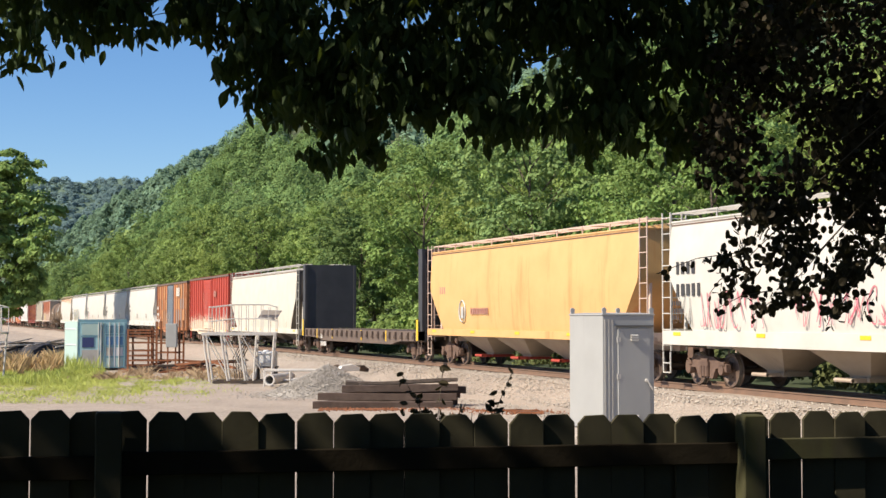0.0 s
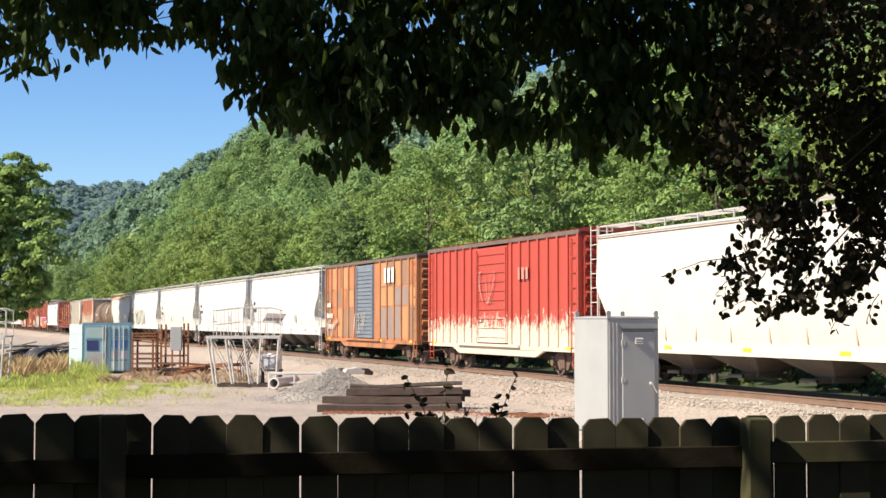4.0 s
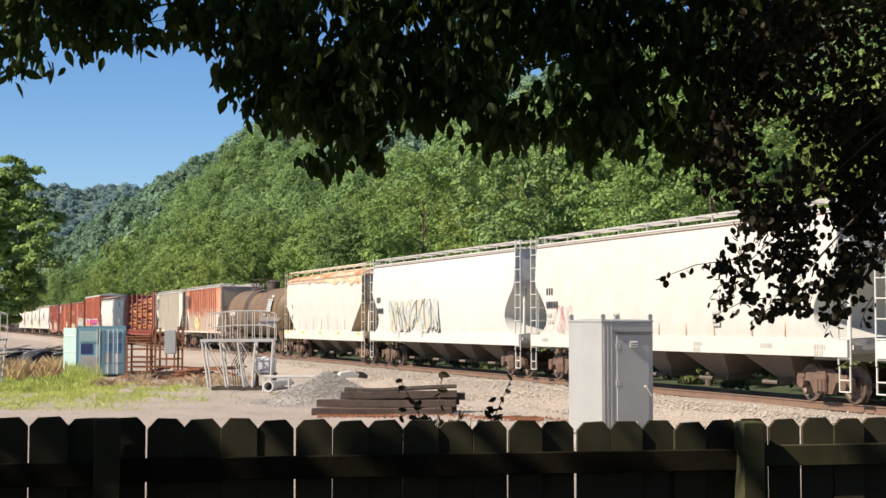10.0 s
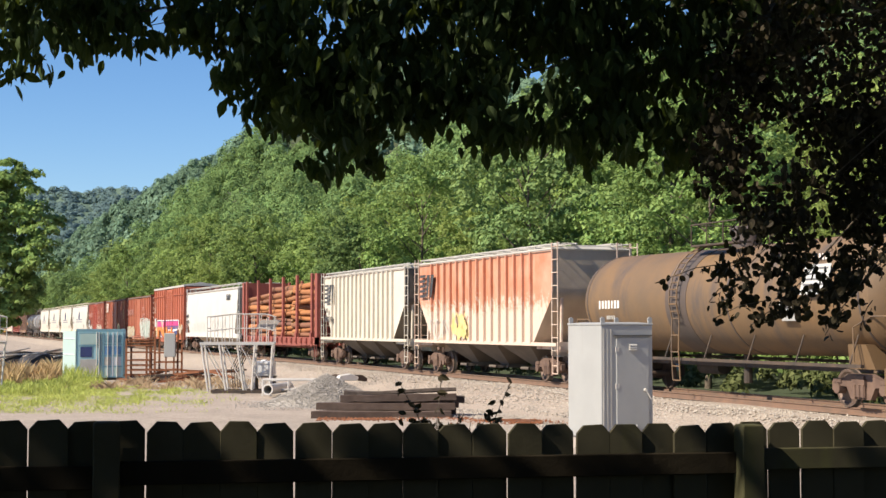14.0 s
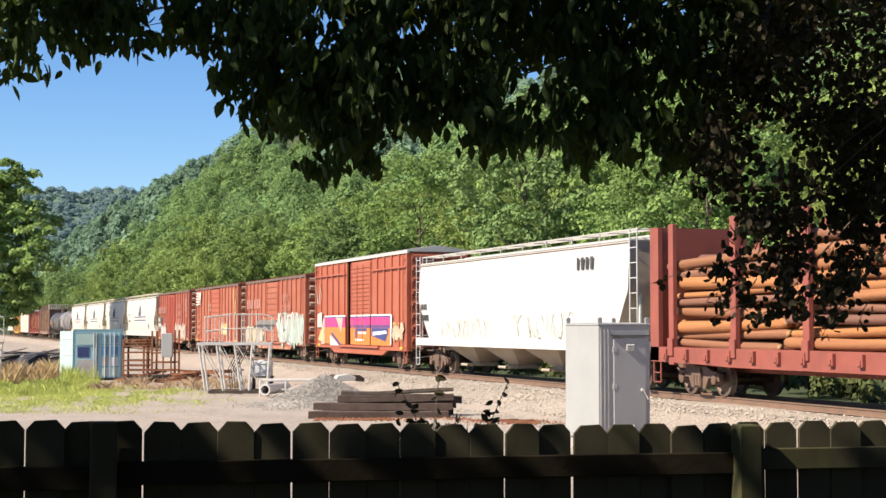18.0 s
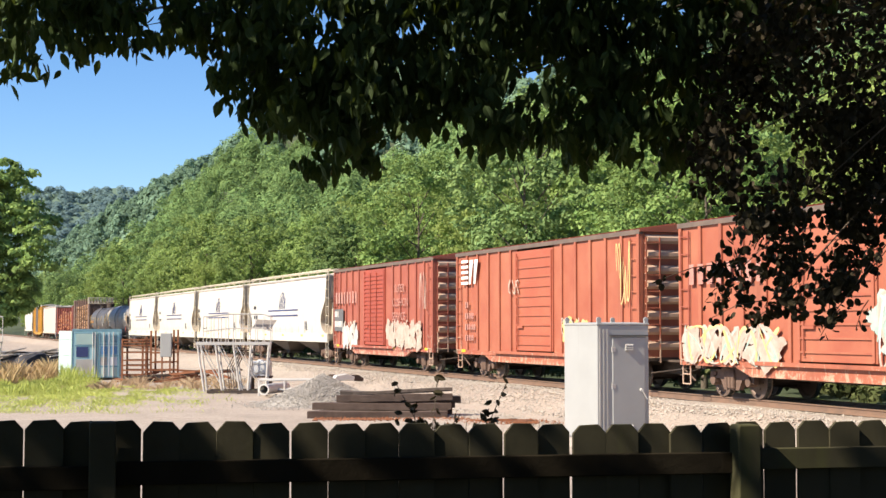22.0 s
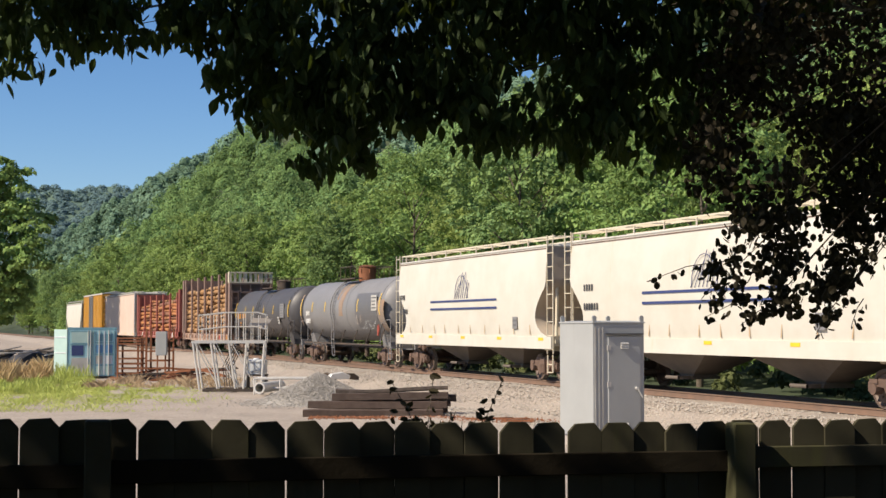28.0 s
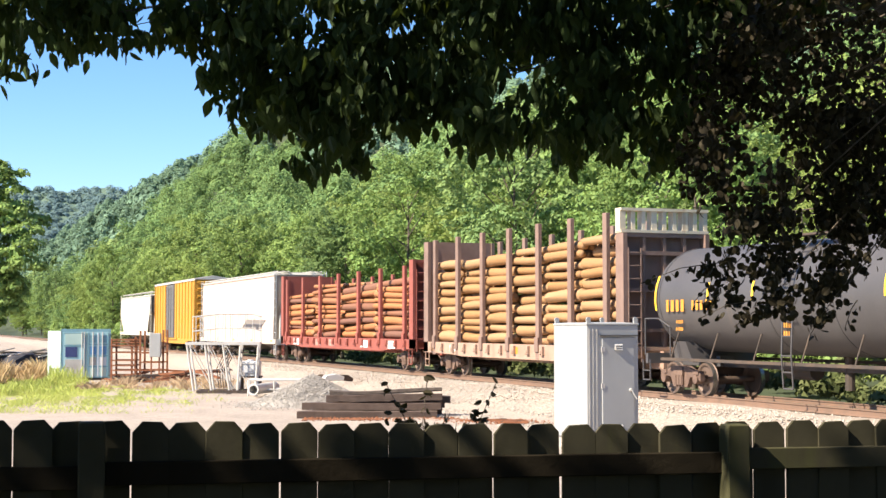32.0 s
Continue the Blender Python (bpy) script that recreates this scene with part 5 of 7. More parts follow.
    daub(c, M["g_navy"], low - 0.008, [(2.6, 1.85), (5.2, 1.85), (5.2, 1.7), (4.8, 1.25), (2.6, 1.5)])
    daub(c, M["g_bright"], low - 0.012, [(2.8, 1.5), (5.0, 1.62), (4.9, 1.75), (2.8, 1.68)])
    daub(c, M["g_bright"], low - 0.006, [(5.5, 1.1), (5.62, 1.1), (5.75, 2.45), (5.5, 2.5)])
    spray(c, -7.5, 3.1, 1.1, 1.1, [M["g_white"]], low - 0.004, 33, 9, fat=0.9)
    spray(c, 5.9, 1.3, 1.4, 0.8, [M["g_white"], M["g_yellow"]], low - 0.004, 34, 18, fat=0.7)
    c = run(boxcar("boxcar", "oxide red boxcar with teal and white graffiti", 15.4, 5.02, M["box_worn"], M["box_worn"], (-1.8, 1.3), plug=False, end_mat=M["box_maroon"], roof_mat=M["box_red"]), 114.7, 130.1)
    lettering(c)
    spray(c, 1.4, 0.98, 6.0, 1.75, [M["g_teal"], M["g_white"], M["g_teal"], M["g_bright"]], NEAR - 0.08, 41, 84, fat=0.65)
    spray(c, -7.2, 0.95, 4.6, 1.0, [M["g_white"], M["g_teal"], M["g_yellow"], M["g_white"]], NEAR - 0.08, 42, 60, fat=0.55)
    c = run(boxcar("boxcar", "oxide red boxcar with white and yellow marks", 15.6, 5.02, M["box_worn"], M["box_tall"], (-1.7, 1.5), plug=False), 132.5, 148.1)
    logo_bars(c, -7.0, 3.6, M["mark_white"])
    bars(c, -6.6, 2.75, (2, 5, 6, 5), M["mark_fade"], NEAR - 0.09, 0.24, 0.42)
    spray(c, 6.4, 2.6, 0.9, 1.9, [M["g_yellow"]], NEAR - 0.08, 51, 10, fat=0.8)
    spray(c, 2.4, 1.4, 1.9, 0.8, [M["g_yellow"], M["g_white"]], NEAR - 0.08, 52, 18, fat=0.7)
    spray(c, -2.2, 3.1, 0.9, 0.5, [M["g_white"]], NEAR - 0.10, 53, 9, fat=1.2)
    c = run(boxcar("boxcar", "maroon boxcar with a lighter door and white graffiti", 15.2, 5.02, M["box_maroon"], M["box_red"], (-2.2, 1.0), plug=True, door_slats=17), 150.9, 166.1)
    lettering(c)
    bm = bmesh.new()
    box(bm, -6.5, NEAR - 0.07, 2.25, 1.6, 0.008, 1.1)
    part("stencil_field", bm, M["tank_patch"], c, "dark square behind white stencil")
    bars(c, -7.1, 2.55, (3, 6), M["mark_white"], NEAR - 0.09, 0.3, 0.5)
    spray(c, 1.4, 1.0, 4.8, 1.2, [M["g_white"], M["g_white"]], NEAR - 0.08, 61, 42, fat=1.0)
    spray(c, 6.0, 2.6, 1.0, 1.6, [M["g_white"]], NEAR - 0.08, 64, 10, fat=0.8)
    spray(c, -5.8, 1.0, 2.6, 1.2, [M["g_grey"], M["g_white"]], NEAR - 0.08, 62, 24, fat=0.8)
    for f, r, mt in ((166.7, 187.0, "white"), (187.1, 204.6, "ivory"), (204.7, 224.0, "ivory"), (224.1, 241.7, "ivory")):
        c = run(hopper("hopper_car", "white covered hopper car with a blue emblem over two navy stripes", r - f - 0.3, 4.95, M[mt], bays=2, sill=1.5, sill_h=0.42, drop=0.4, end_mat=M["cream"], walk_mat=M["cream"], notch=True), f, r)
        drips(c, 14, 1.6, NEAR - 0.045, 10, int(f), h=0.7)
        for z in (2.86, 2.56):
            bm = bmesh.new()
            box(bm, -0.1, NEAR - 0.108, z, 7.2, 0.01, 0.075)
            part("stripe", bm, M["mark_navy"], c, "navy painted stripe")
        emblem(c)
        bars(c, -7.6, 3.1, (4,), M["mark_black"], NEAR - 0.11, 0.22, 0.5, seed=int(f))
        bars(c, -7.6, 2.5, (6,), M["mark_black"], NEAR - 0.11, 0.22, 0.5, seed=int(f) + 1)
        placard(c, 5.2, NEAR - 0.085, 2.0, 0.42, 0.42, 2, mat="tank_grey")
    c = run(tank("tank_car", "grey tank car with dark repainted patch", 16.8, 1.52, M["tank_grey"], 2.72, stripes=((-7.4, 0.9), (-5, 0.5), (-2.5, 0.5), (3.3, 0.6), (6.8, 1.0)), band_mat=M["tank_grey"], dome_h=0.6, dome_mat=M["rust"], ladder_x=-0.85), 241.9, 259.2)
    bars(c, -6.2, 2.55, (4, 5), M["mark_white"], -1.53, 0.24, 0.4)
    shell_film(c, "repaint_patch", M["tank_patch"], 2.9, 6.4, -0.62, 0.50, 1.532, 2.70, 3, 0.02, "dark repainted patch")
    shell_film(c, "rust_streak", M["tank_rust"], 0.0, 0.85, -0.2, 1.25, 1.528, 2.67, 5, 0.09, "orange rust streak below the manway")
    shell_film(c, "rust_streak", M["tank_rust"], -0.55, -0.15, 0.35, 1.3, 1.528, 2.67, 6, 0.06, "orange rust streak below the manway")
    shell_film(c, "rust_streak", M["tank_rust"], -7.62, -7.35, -0.75, 0.6, 1.528, 2.71, 7, 0.1, "rust along the end seam")
    shell_film(c, "rust_streak", M["tank_rust"], 6.45, 7.5, -0.8, 0.25, 1.528, 2.71, 8, 0.12, "rust along the end seam")
    placard(c, 6.05, -1.54, 2.95, 0.85, 0.72, 4, mat="walk_grey")
    spray(c, 2.7, 1.95, 1.5, 0.5, [M["g_white"]], -1.50, 71, 9, fat=0.3)
    spray(c, 4.0, 1.75, 2.0, 0.45, [M["g_grey"]], -1.42, 72, 9, fat=0.3)
    bm = bmesh.new()
    prism(bm, [(6.5, 1.45), (6.62, 1.42), (6.74, 1.66), (6.68, 1.95), (6.52, 1.9)], -1.52, -1.47)
    part("red_flap", bm, M["box_red"], c, "red plate hung by the tank end")
    c = run(tank("tank_car", "black tank car with yellow reflective strips", 16.8, 1.48, M["tank_black"], 2.7, stripes=((-7.1, 1.0), (-4.2, 0.5), (-2.0, 0.5), (0.9, 0.5), (3.4, 0.5), (7.0, 1.0))), 259.3, 276.8)
    bars(c, -6.4, 2.5, (4,), M["mark_orange"], -1.49, 0.34, 0.42)
    bars(c, -5.0, 2.5, (5,), M["mark_orange"], -1.49, 0.28, 0.42, seed=3)
    bars(c, -6.1, 2.05, (5, 5), M["mark_orange"], -1.37, 0.1, 0.2, seed=4)
    bars(c, -0.8, 1.95, (4, 3), M["mark_orange"], -1.33, 0.12, 0.2, seed=5)
    placard(c, 5.6, -1.5, 2.75, 0.95, 0.8, 5, mat="tank_grey")
    placard(c, 4.9, -1.5, 2.2, 0.4, 0.4, 2, 12, mat="walk_grey")
    c = run(flatcar("flatcar", "brown bulkhead flatcar with tall stakes and a pale end rack", 17.9, 4.74, M["sill_pale"], 7, bulk=M["stake_brown"], rack=M["cream"], stake_h=4.12, stake_mat=M["stake_brown"], pockets=14, belly=0.52, deck=1.3, rear_h=5.4), 277.1, 295.1)
    for x, mt in ((-8.0, "mark_orange"), (-5.6, "mark_white"), (0.6, "mark_orange"), (5.6, "box_bright"), (7.9, "mark_orange")):
        bm = bmesh.new()
        box(bm, x, -1.484, 1.08, 0.6, 0.006, 0.24)
        part("paint_patch", bm, M[mt], c)
    run(log_load("yellow debarked logs stacked between brown stakes", 17.9, 6, (3.15, 3.2, 3.15, 3.2, 3.15, 3.25), M["log_tan"], seed=8, r0=0.17, deck=1.3), 277.1, 295.1)
    c = run(flatcar("flatcar", "red bulkhead flatcar loaded with orange logs", 22.9, 4.76, M["flat_red"], 7, stake_h=3.16, pockets=18, belly=0.55, deck=1.38), 296.3, 319.5)
    for x in (-8.0, -3.5, -1.0, 4.5, 8.5):
        bm = bmesh.new()
        box(bm, x, -1.484, 1.12, 1.1, 0.006, 0.34)
        part("paint_patch", bm, M["mark_fade" if x < 0 and x > -4 else "mark_white"], c)
    run(log_load("reddish logs stacked between red stakes", 22.9, 4, (2.2, 2.55, 2.4, 2.45), M["log_brown"], seed=9, r0=0.15, wild=2.1, deck=1.38), 296.3, 319.5)
    run(hopper("hopper_car", "cream-white covered hopper car with plain sides", 22.9, 5.15, M["salmon"], bays=4, sill=1.15, drop=0.26, bulge=0.04, end_mat=M["grey_car"], cut=0.4), 320.0, 343.3)
    c = run(boxcar("boxcar", "yellow boxcar with a dark blue double door", 17.9, 5.68, M["box_yellow"], M["tank_patch"], (-3.1, 0.4), plug=True, roof_mat=M["galv"], end_mat=M["box_yellow"]), 345.6, 363.5)
    run(hopper("hopper_car", "white covered hopper car with a rounded body", 19.2, 5.0, M["ivory"], bays=3, sill=1.4, drop=0.4), 364.8, 384.6)


def logo_bars(car, x, z, mat):
    """A railway emblem as plain shapes: a stack of speed lines and two blocks."""
    for k in range(5):
        bm = bmesh.new()
        box(bm, x + 0.36, NEAR - 0.115, z + 0.21 * k, 0.75, 0.008, 0.11)
        part("emblem", bm, mat, car)
    for k in (0, 1):
        bm = bmesh.new()
        prism(bm, [(x + 0.82 + 0.5 * k, z - 0.05), (x + 1.0 + 0.5 * k, z - 0.05), (x + 1.28 + 0.5 * k, z + 0.88), (x + 0.9 + 0.5 * k, z + 0.88)], NEAR - 0.119, NEAR - 0.111)
        part("emblem", bm, mat, car)


def words(car, text, x, z, size, mat, y):
    cu = bpy.data.curves.new("lettering", "FONT")
    cu.body, cu.size, cu.extrude, cu.align_x = text, size, 0.003, "LEFT"
    tmp = bpy.data.objects.new("lettering", cu)
    scene.collection.objects.link(tmp)
    me = bpy.data.meshes.new_from_object(tmp.evaluated_get(bpy.context.evaluated_depsgraph_get()))
    bpy.data.objects.remove(tmp)
    me.materials.clear()
    me.materials.append(mat)
    return piece("lettering", me, car, Matrix.Translation((x, y, z)) @ Matrix.Rotation(radians(90), 4, "X"), "faded painted words")


def lettering(car):
    for k, t in enumerate(("SUPER", "CUSHION", "SERVICE")):
        words(car, t, 2.6 - 0.3 * (k > 0), 3.45 - 0.62 * k, 0.5, M["mark_fade"], NEAR - 0.085)
    bars(car, -6.9, 3.35, (8,), M["mark_fade"], NEAR - 0.085, 0.6, 0.6, seed=7)


def emblem(car):
    bm = bmesh.new()
    for k in range(7):
        f = k / 6 - 0.5
        rod(bm, (-0.1 + f * 1.3 - 0.1, NEAR - 0.115, 2.95), (-0.1 + f * 1.3 + 0.35 - 0.25 * f, NEAR - 0.125, 4.0 - 0.9 * f * f * 2 - 0.15 * (k % 2)), 0.012, 4)
    for i in range(10):
        a0, a1 = math.pi * i / 10, math.pi * (i + 1) / 10
        rod(bm, (-0.1 + 0.7 * math.cos(a0), NEAR - 0.12, 2.95 + 0.9 * math.sin(a0)), (-0.1 + 0.7 * math.cos(a1), NEAR - 0.12, 2.95 + 0.9 * math.sin(a1)), 0.012, 4)
    part("emblem", bm, M["mark_navy"], car, "navy leaf-like emblem of fine strokes")


SPEED = (230.702, -2.388, -0.015, 2.187)


def travelled(t):
    q = t / 16 - 1
    return sum(c * q ** (k + 1) for k, c in enumerate(SPEED))


def car_x(place, t):
    return 7.23 - place + travelled(t)


def motions():
    times = [i * 1.0 for i in range(33)]
    place = {}
    for car, u in TRAIN:
        place[car] = u
        walk(car, [(t, pose(car_x(u, t), TRACK_Y, RAIL_Z)) for t in times])
    for wheel, car, at in WHEELS:
        u = place[car]
        rows = [(0.0, Matrix.Translation(at))]
        ts = [t / FPS for t in range(1, 32 * FPS) if -140 < car_x(u, t / FPS) < -18]
        for t in ts:
            rows.append((t, Matrix.Translation(at) @ Matrix.Rotation(((car_x(u, t) - car_x(u, ts[0])) / WHEEL_R + 0.2) % (2 * math.pi), 4, "Y")))
        end = rows[-1][1]
        rows.append((32.0, end))
        walk(wheel, rows)


# ---- the fence and the garden ----
def build_fence():
    x0, y0 = spot(-1.102, 5.49)
    step = AHEAD * 0.0328 + ASIDE * 0.1361
    turn = math.degrees(math.atan2(step.y, step.x))
    fence = thing("fence", "weathered dog-eared wooden picket fence with mossy boards", "fence", pose(x0, y0, 0, 0, 0, turn))
    rnd = random.Random(4)
    shapes = []
    for k in range(5):
        bm = bmesh.new()
        w, h, t = 0.0694, 1.22, 0.008
        c = 0.034
        prism(bm, [(-w, 0.04), (w, 0.04), (w, h - c), (w - c * 0.9, h), (-w + c * rnd.uniform(0.8, 1.1), h + rnd.uniform(-0.004, 0.004)), (-w, h - c * rnd.uniform(0.9, 1.2))], -t, t)
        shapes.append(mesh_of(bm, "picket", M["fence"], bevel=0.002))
    for i in range(-16, 40):
        lift = 0.04 * float(np.interp(i, (-6, 6, 14, 22), (1.2, 0.25, -0.35, -0.25)))
        piece("picket", rnd.choice(shapes), fence, pose((i + 0.5) * 0.14, 0.0, lift + rnd.uniform(-0.004, 0.004), rnd.uniform(-0.6, 0.6), rnd.uniform(-0.35, 0.35), rnd.uniform(-1.5, 1.5)))
    bm = bmesh.new()
    prism(bm, [(-0.048, 0), (0.048, 0), (0.048, 1.19), (0.044, 1.205), (-0.044, 1.205), (-0.048, 1.19)], -0.1, -0.01)
    post = mesh_of(bm, "post", M["fence"], bevel=0.005)
    for x, dz in ((-2.65, 0.05), (-0.14, 0.05), (2.40, 0.0), (4.97, 0.0)):
        piece("post", post, fence, pose(x, -0.012, dz))
    # shaded rails get a near-black copy; the lit right one keeps the board colour
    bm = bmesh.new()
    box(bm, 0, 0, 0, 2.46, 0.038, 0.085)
    rail = mesh_of(bm, "fence_rail", M["fence_shaded"], bevel=0.003)
    bm = bmesh.new()
    box(bm, 0, 0, 0, 2.46, 0.038, 0.085)
    lit_rail = mesh_of(bm, "fence_rail", M["fence"], bevel=0.003)
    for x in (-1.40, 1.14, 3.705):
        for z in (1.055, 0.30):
            piece("fence_rail", lit_rail if x > 3 else rail, fence, pose(x, -0.030, z + 0.012 * (x < 0), 0, 0.3 if x > 0 else 0.9))


def tree_mesh(name, seed, height, width, leaf, count, trunk_r, mat, lobes=16, base=0.22, squash=1.0, jit=0.3):
    """A tree: tapered trunk with limbs; crown of clumped leaves on uneven lobes."""
    rng = np.random.default_rng(seed)
    bm = bmesh.new()
    top = Vector((rng.uniform(-0.4, 0.4), rng.uniform(-0.4, 0.4), height * 0.8))
    last = Vector((0, 0, -0.3))
    for k in range(1, 6):
        p = Vector((top.x * k / 5 + rng.uniform(-0.15, 0.15), top.y * k / 5 + rng.uniform(-0.15, 0.15), height * 0.8 * k / 5))
        rod(bm, last, p, trunk_r * (1.05 - 0.17 * (k - 1)), 8, trunk_r * (1.05 - 0.17 * k))
        last = p
    centres = []
    for k in range(lobes):
        f = base + (0.95 - base) * (k + 0.5) / lobes
        a = k * 2.4 + rng.uniform(-0.5, 0.5)
        spread_r = width / 2 * (math.sin(math.pi * min(1, (f - base) / (1 - base) * 0.85 + 0.12)) ** 0.7) * rng.uniform(0.45, 0.95)
        c = Vector((spread_r * math.cos(a), spread_r * math.sin(a) * squash, height * f))
        centres.append((c, width * rng.uniform(0.15, 0.25)))
        rod(bm, (top.x * f, top.y * f, height * max(0.12, f - 0.18)), c, trunk_r * 0.32, 5, trunk_r * 0.08)
    trunk = mesh_of(bm, name + "_trunk", M["bark"], smooth=60)
    per = count // lobes
    V = []
    for c, r in centres:
        sub = rng.normal(size=(max(6, per // 38), 3))
        sub /= np.linalg.norm(sub, axis=1)[:, None]
        sub = sub * r * rng.uniform(0.7, 1.15, (len(sub), 1)) * (1.0, 1.0, 0.85) + np.array(c)
        n = per
        pick = rng.integers(0, len(sub), n)
        off = rng.normal(size=(n, 3))
        off /= np.linalg.norm(off, axis=1)[:, None]
        off[:, 2] = np.abs(off[:, 2]) * 0.9 - 0.15
        pos = sub[pick] + off * r * 0.33 * rng.uniform(0.7, 1.12, (n, 1))
        V.append(leaf_blades(pos, leaf * rng.uniform(0.6, 1.25, n), rng, outward=off, jitter=jit))
    verts = np.concatenate(V)
    faces = np.arange(len(verts)).reshape(-1, 3)
    crown = soup(name + "_crown", verts.tolist(), faces.tolist(), mat)
    return trunk, crown


def leaf_blades(pos, size, rng, outward=None, droop=0.0, jitter=0.45):
    """Bent leaf blades as single pointed blades, facing mostly outward and up."""
    n = len(pos)
    nrm = rng.normal(size=(n, 3))
    if outward is not None:
        o = outward / (np.linalg.norm(outward, axis=1)[:, None] + 1e-6)
        nrm = nrm * jitter + o + np.array((0, 0, 0.35))
    nrm /= np.linalg.norm(nrm, axis=1)[:, None]
    t = np.cross(nrm, rng.normal(size=(n, 3)))
    t /= np.linalg.norm(t, axis=1)[:, None] + 1e-9
    t[:, 2] -= droop
    t /= np.linalg.norm(t, axis=1)[:, None] + 1e-9
    b = np.cross(nrm, t)
    s = size[:, None]
    return np.stack([pos - t * s * 0.45 - b * s * 0.36, pos - t * s * 0.4 + b * s * 0.36, pos + t * s * 0.62 + nrm * s * 0.05], 1).reshape(-1, 3)


POINTED = ((-0.27, 0.19), (0.0, 0.26), (0.27, 0.17), 0.58)
ROUNDED = ((-0.30, 0.26), (0.02, 0.37), (0.30, 0.27), 0.47)


def near_leaves(pos, size, rng, droop=1.15, wild=0.5, shape=POINTED):
    """Drooping leaves with a folded midrib: three widths on either side of it and a tip."""
    n = len(pos)
    t = rng.normal(size=(n, 3)) * wild
    t[:, 2] -= droop
    t /= np.linalg.norm(t, axis=1)[:, None]
    nrm = np.cross(t, rng.normal(size=(n, 3)))
    nrm /= np.linalg.norm(nrm, axis=1)[:, None] + 1e-9
    b = np.cross(nrm, t)
    s = size[:, None]
    edge = {}
    for side in (-1, 1):
        for k, (along, wide) in enumerate(shape[:3]):
            edge[side, k] = pos + t * s * along + side * b * s * wide + nrm * s * (0.06 - 0.02 * k)
    base, tip = pos - t * s * 0.45, pos + t * s * shape[3] - nrm * s * 0.08
    v = np.stack([base, edge[-1, 0], edge[-1, 1], edge[-1, 2], tip, edge[1, 2], edge[1, 1], edge[1, 0]], 1).reshape(-1, 3)
    k = np.arange(n)[:, None] * 8
    f = np.concatenate([k + np.array((0, 1, 2, 3, 4)), k + np.array((0, 4, 5, 6, 7))], 1).reshape(-1, 5)
    return v, f


def overhead_tree(name, label, trunk_at, clumps, depth, thick, leaf, per, mat, seed, roof, shape, wild, twigs=(), sun_gaps=()):
    """A tree beside the viewer: trunk out of view, limbs reaching over, leaf clumps (side, height, half width, half
    height) along them. roof adds unseen leaf masses for shade.
    """
    rng = np.random.default_rng(seed)
    tree = thing(name, label, "tree")
    tx, ty = trunk_at
    bm = bmesh.new()
    rod(bm, (tx, ty, -0.2), (tx + 0.1, ty, 2.2), 0.17, 12, 0.13)
    rod(bm, (tx + 0.1, ty, 2.2), (tx, ty + 0.1, 6.5), 0.13, 10, 0.05)
    part("trunk", bm, M["bark"], tree, smooth=60)
    P, S = [], []
    for r, z, a, b in clumps:
        d = depth + rng.uniform(-0.3, 0.3) * thick
        cx, cy = spot(r * d / depth, d)
        zc = 1.6 + (z - 1.6) * d / depth
        bm = bmesh.new()
        mid = Vector(((cx + tx) / 2, (cy + ty) / 2, max(zc, 2.4) + 0.7))
        end = Vector((cx, cy, zc))
        rod(bm, (tx, ty, 2.6 + rng.uniform(0, 1.6)), mid, 0.014, 6, 0.008)
        rod(bm, mid, end, 0.007, 5, 0.002)
        part("limb", bm, M["bark"], tree)
        n = int(per * a * b / 0.035) if per > 1 else int((215 if zc > 2.72 else 400 if zc > 2.0 else 265) * a * b / 0.035)
        u = rng.normal(size=(n, 3))
        u /= np.linalg.norm(u, axis=1)[:, None]
        u *= rng.uniform(0, 1, (n, 1)) ** 0.42
        sprigs = u[:max(4, n // 17)]
        u = sprigs[rng.integers(0, len(sprigs), n)] + rng.normal(size=(n, 3)) * 0.17
        side, up, dd = u[:, 0] * a, u[:, 1] * b, u[:, 2] * thick * 0.4
        x = cx + ASIDE.x * side + AHEAD.x * dd
        y = cy + ASIDE.y * side + AHEAD.y * dd
        P.append(np.stack([x, y, zc + up], 1))
        S.append(leaf * rng.uniform(0.65, 1.2, n))
    for r0, z0, r1, z1, n in twigs:
        a, b = Vector((*spot(r0, depth), z0)), Vector((*spot(r1, depth + 0.05), z1))
        mid = (a + b) / 2 + Vector((0, 0, 0.02))
        bm = bmesh.new()
        rod(bm, a, mid, 0.0015, 5, 0.0022)
        rod(bm, mid, b, 0.0022, 5, 0.003)
        part("twig", bm, M["bark"], tree)
        f = np.linspace(0, 1, n)[:, None]
        P.append(np.array(a) * (1 - f) + np.array(b) * f + rng.normal(size=(n, 3)) * (0.008, 0.014, 0.013) + np.array((0, 0, -0.012)))
        S.append(leaf * rng.uniform(0.6, 1.05, n))
    for r, d, z, rad, n in roof:
        cx, cy = spot(r, d)
        u = rng.normal(size=(n, 3))
        u *= (rng.uniform(0.2, 1, (n, 1)) ** 0.4) / np.linalg.norm(u, axis=1)[:, None]
        p = np.array((cx, cy, z)) + u * np.array((rad, rad, rad * 0.5))
        for gx, gy, gz, wide in sun_gaps:
            # opening cut up through the leaf roof towards the sun, to light the fence
            rise = (p[:, 2] - gz) / math.tan(radians(SUN_EL))
            p = p[np.hypot(p[:, 0] - SUN_FROM[0] * rise - gx, p[:, 1] - SUN_FROM[1] * rise - gy) > wide]
        P.append(p)
        S.append(np.full(len(p), leaf * 2.6))
    v, f = near_leaves(np.concatenate(P), np.concatenate(S), rng, 1.15, wild, shape)
    piece("crown", soup(name + "_crown", v.tolist(), f.tolist(), mat), tree)
    return tree


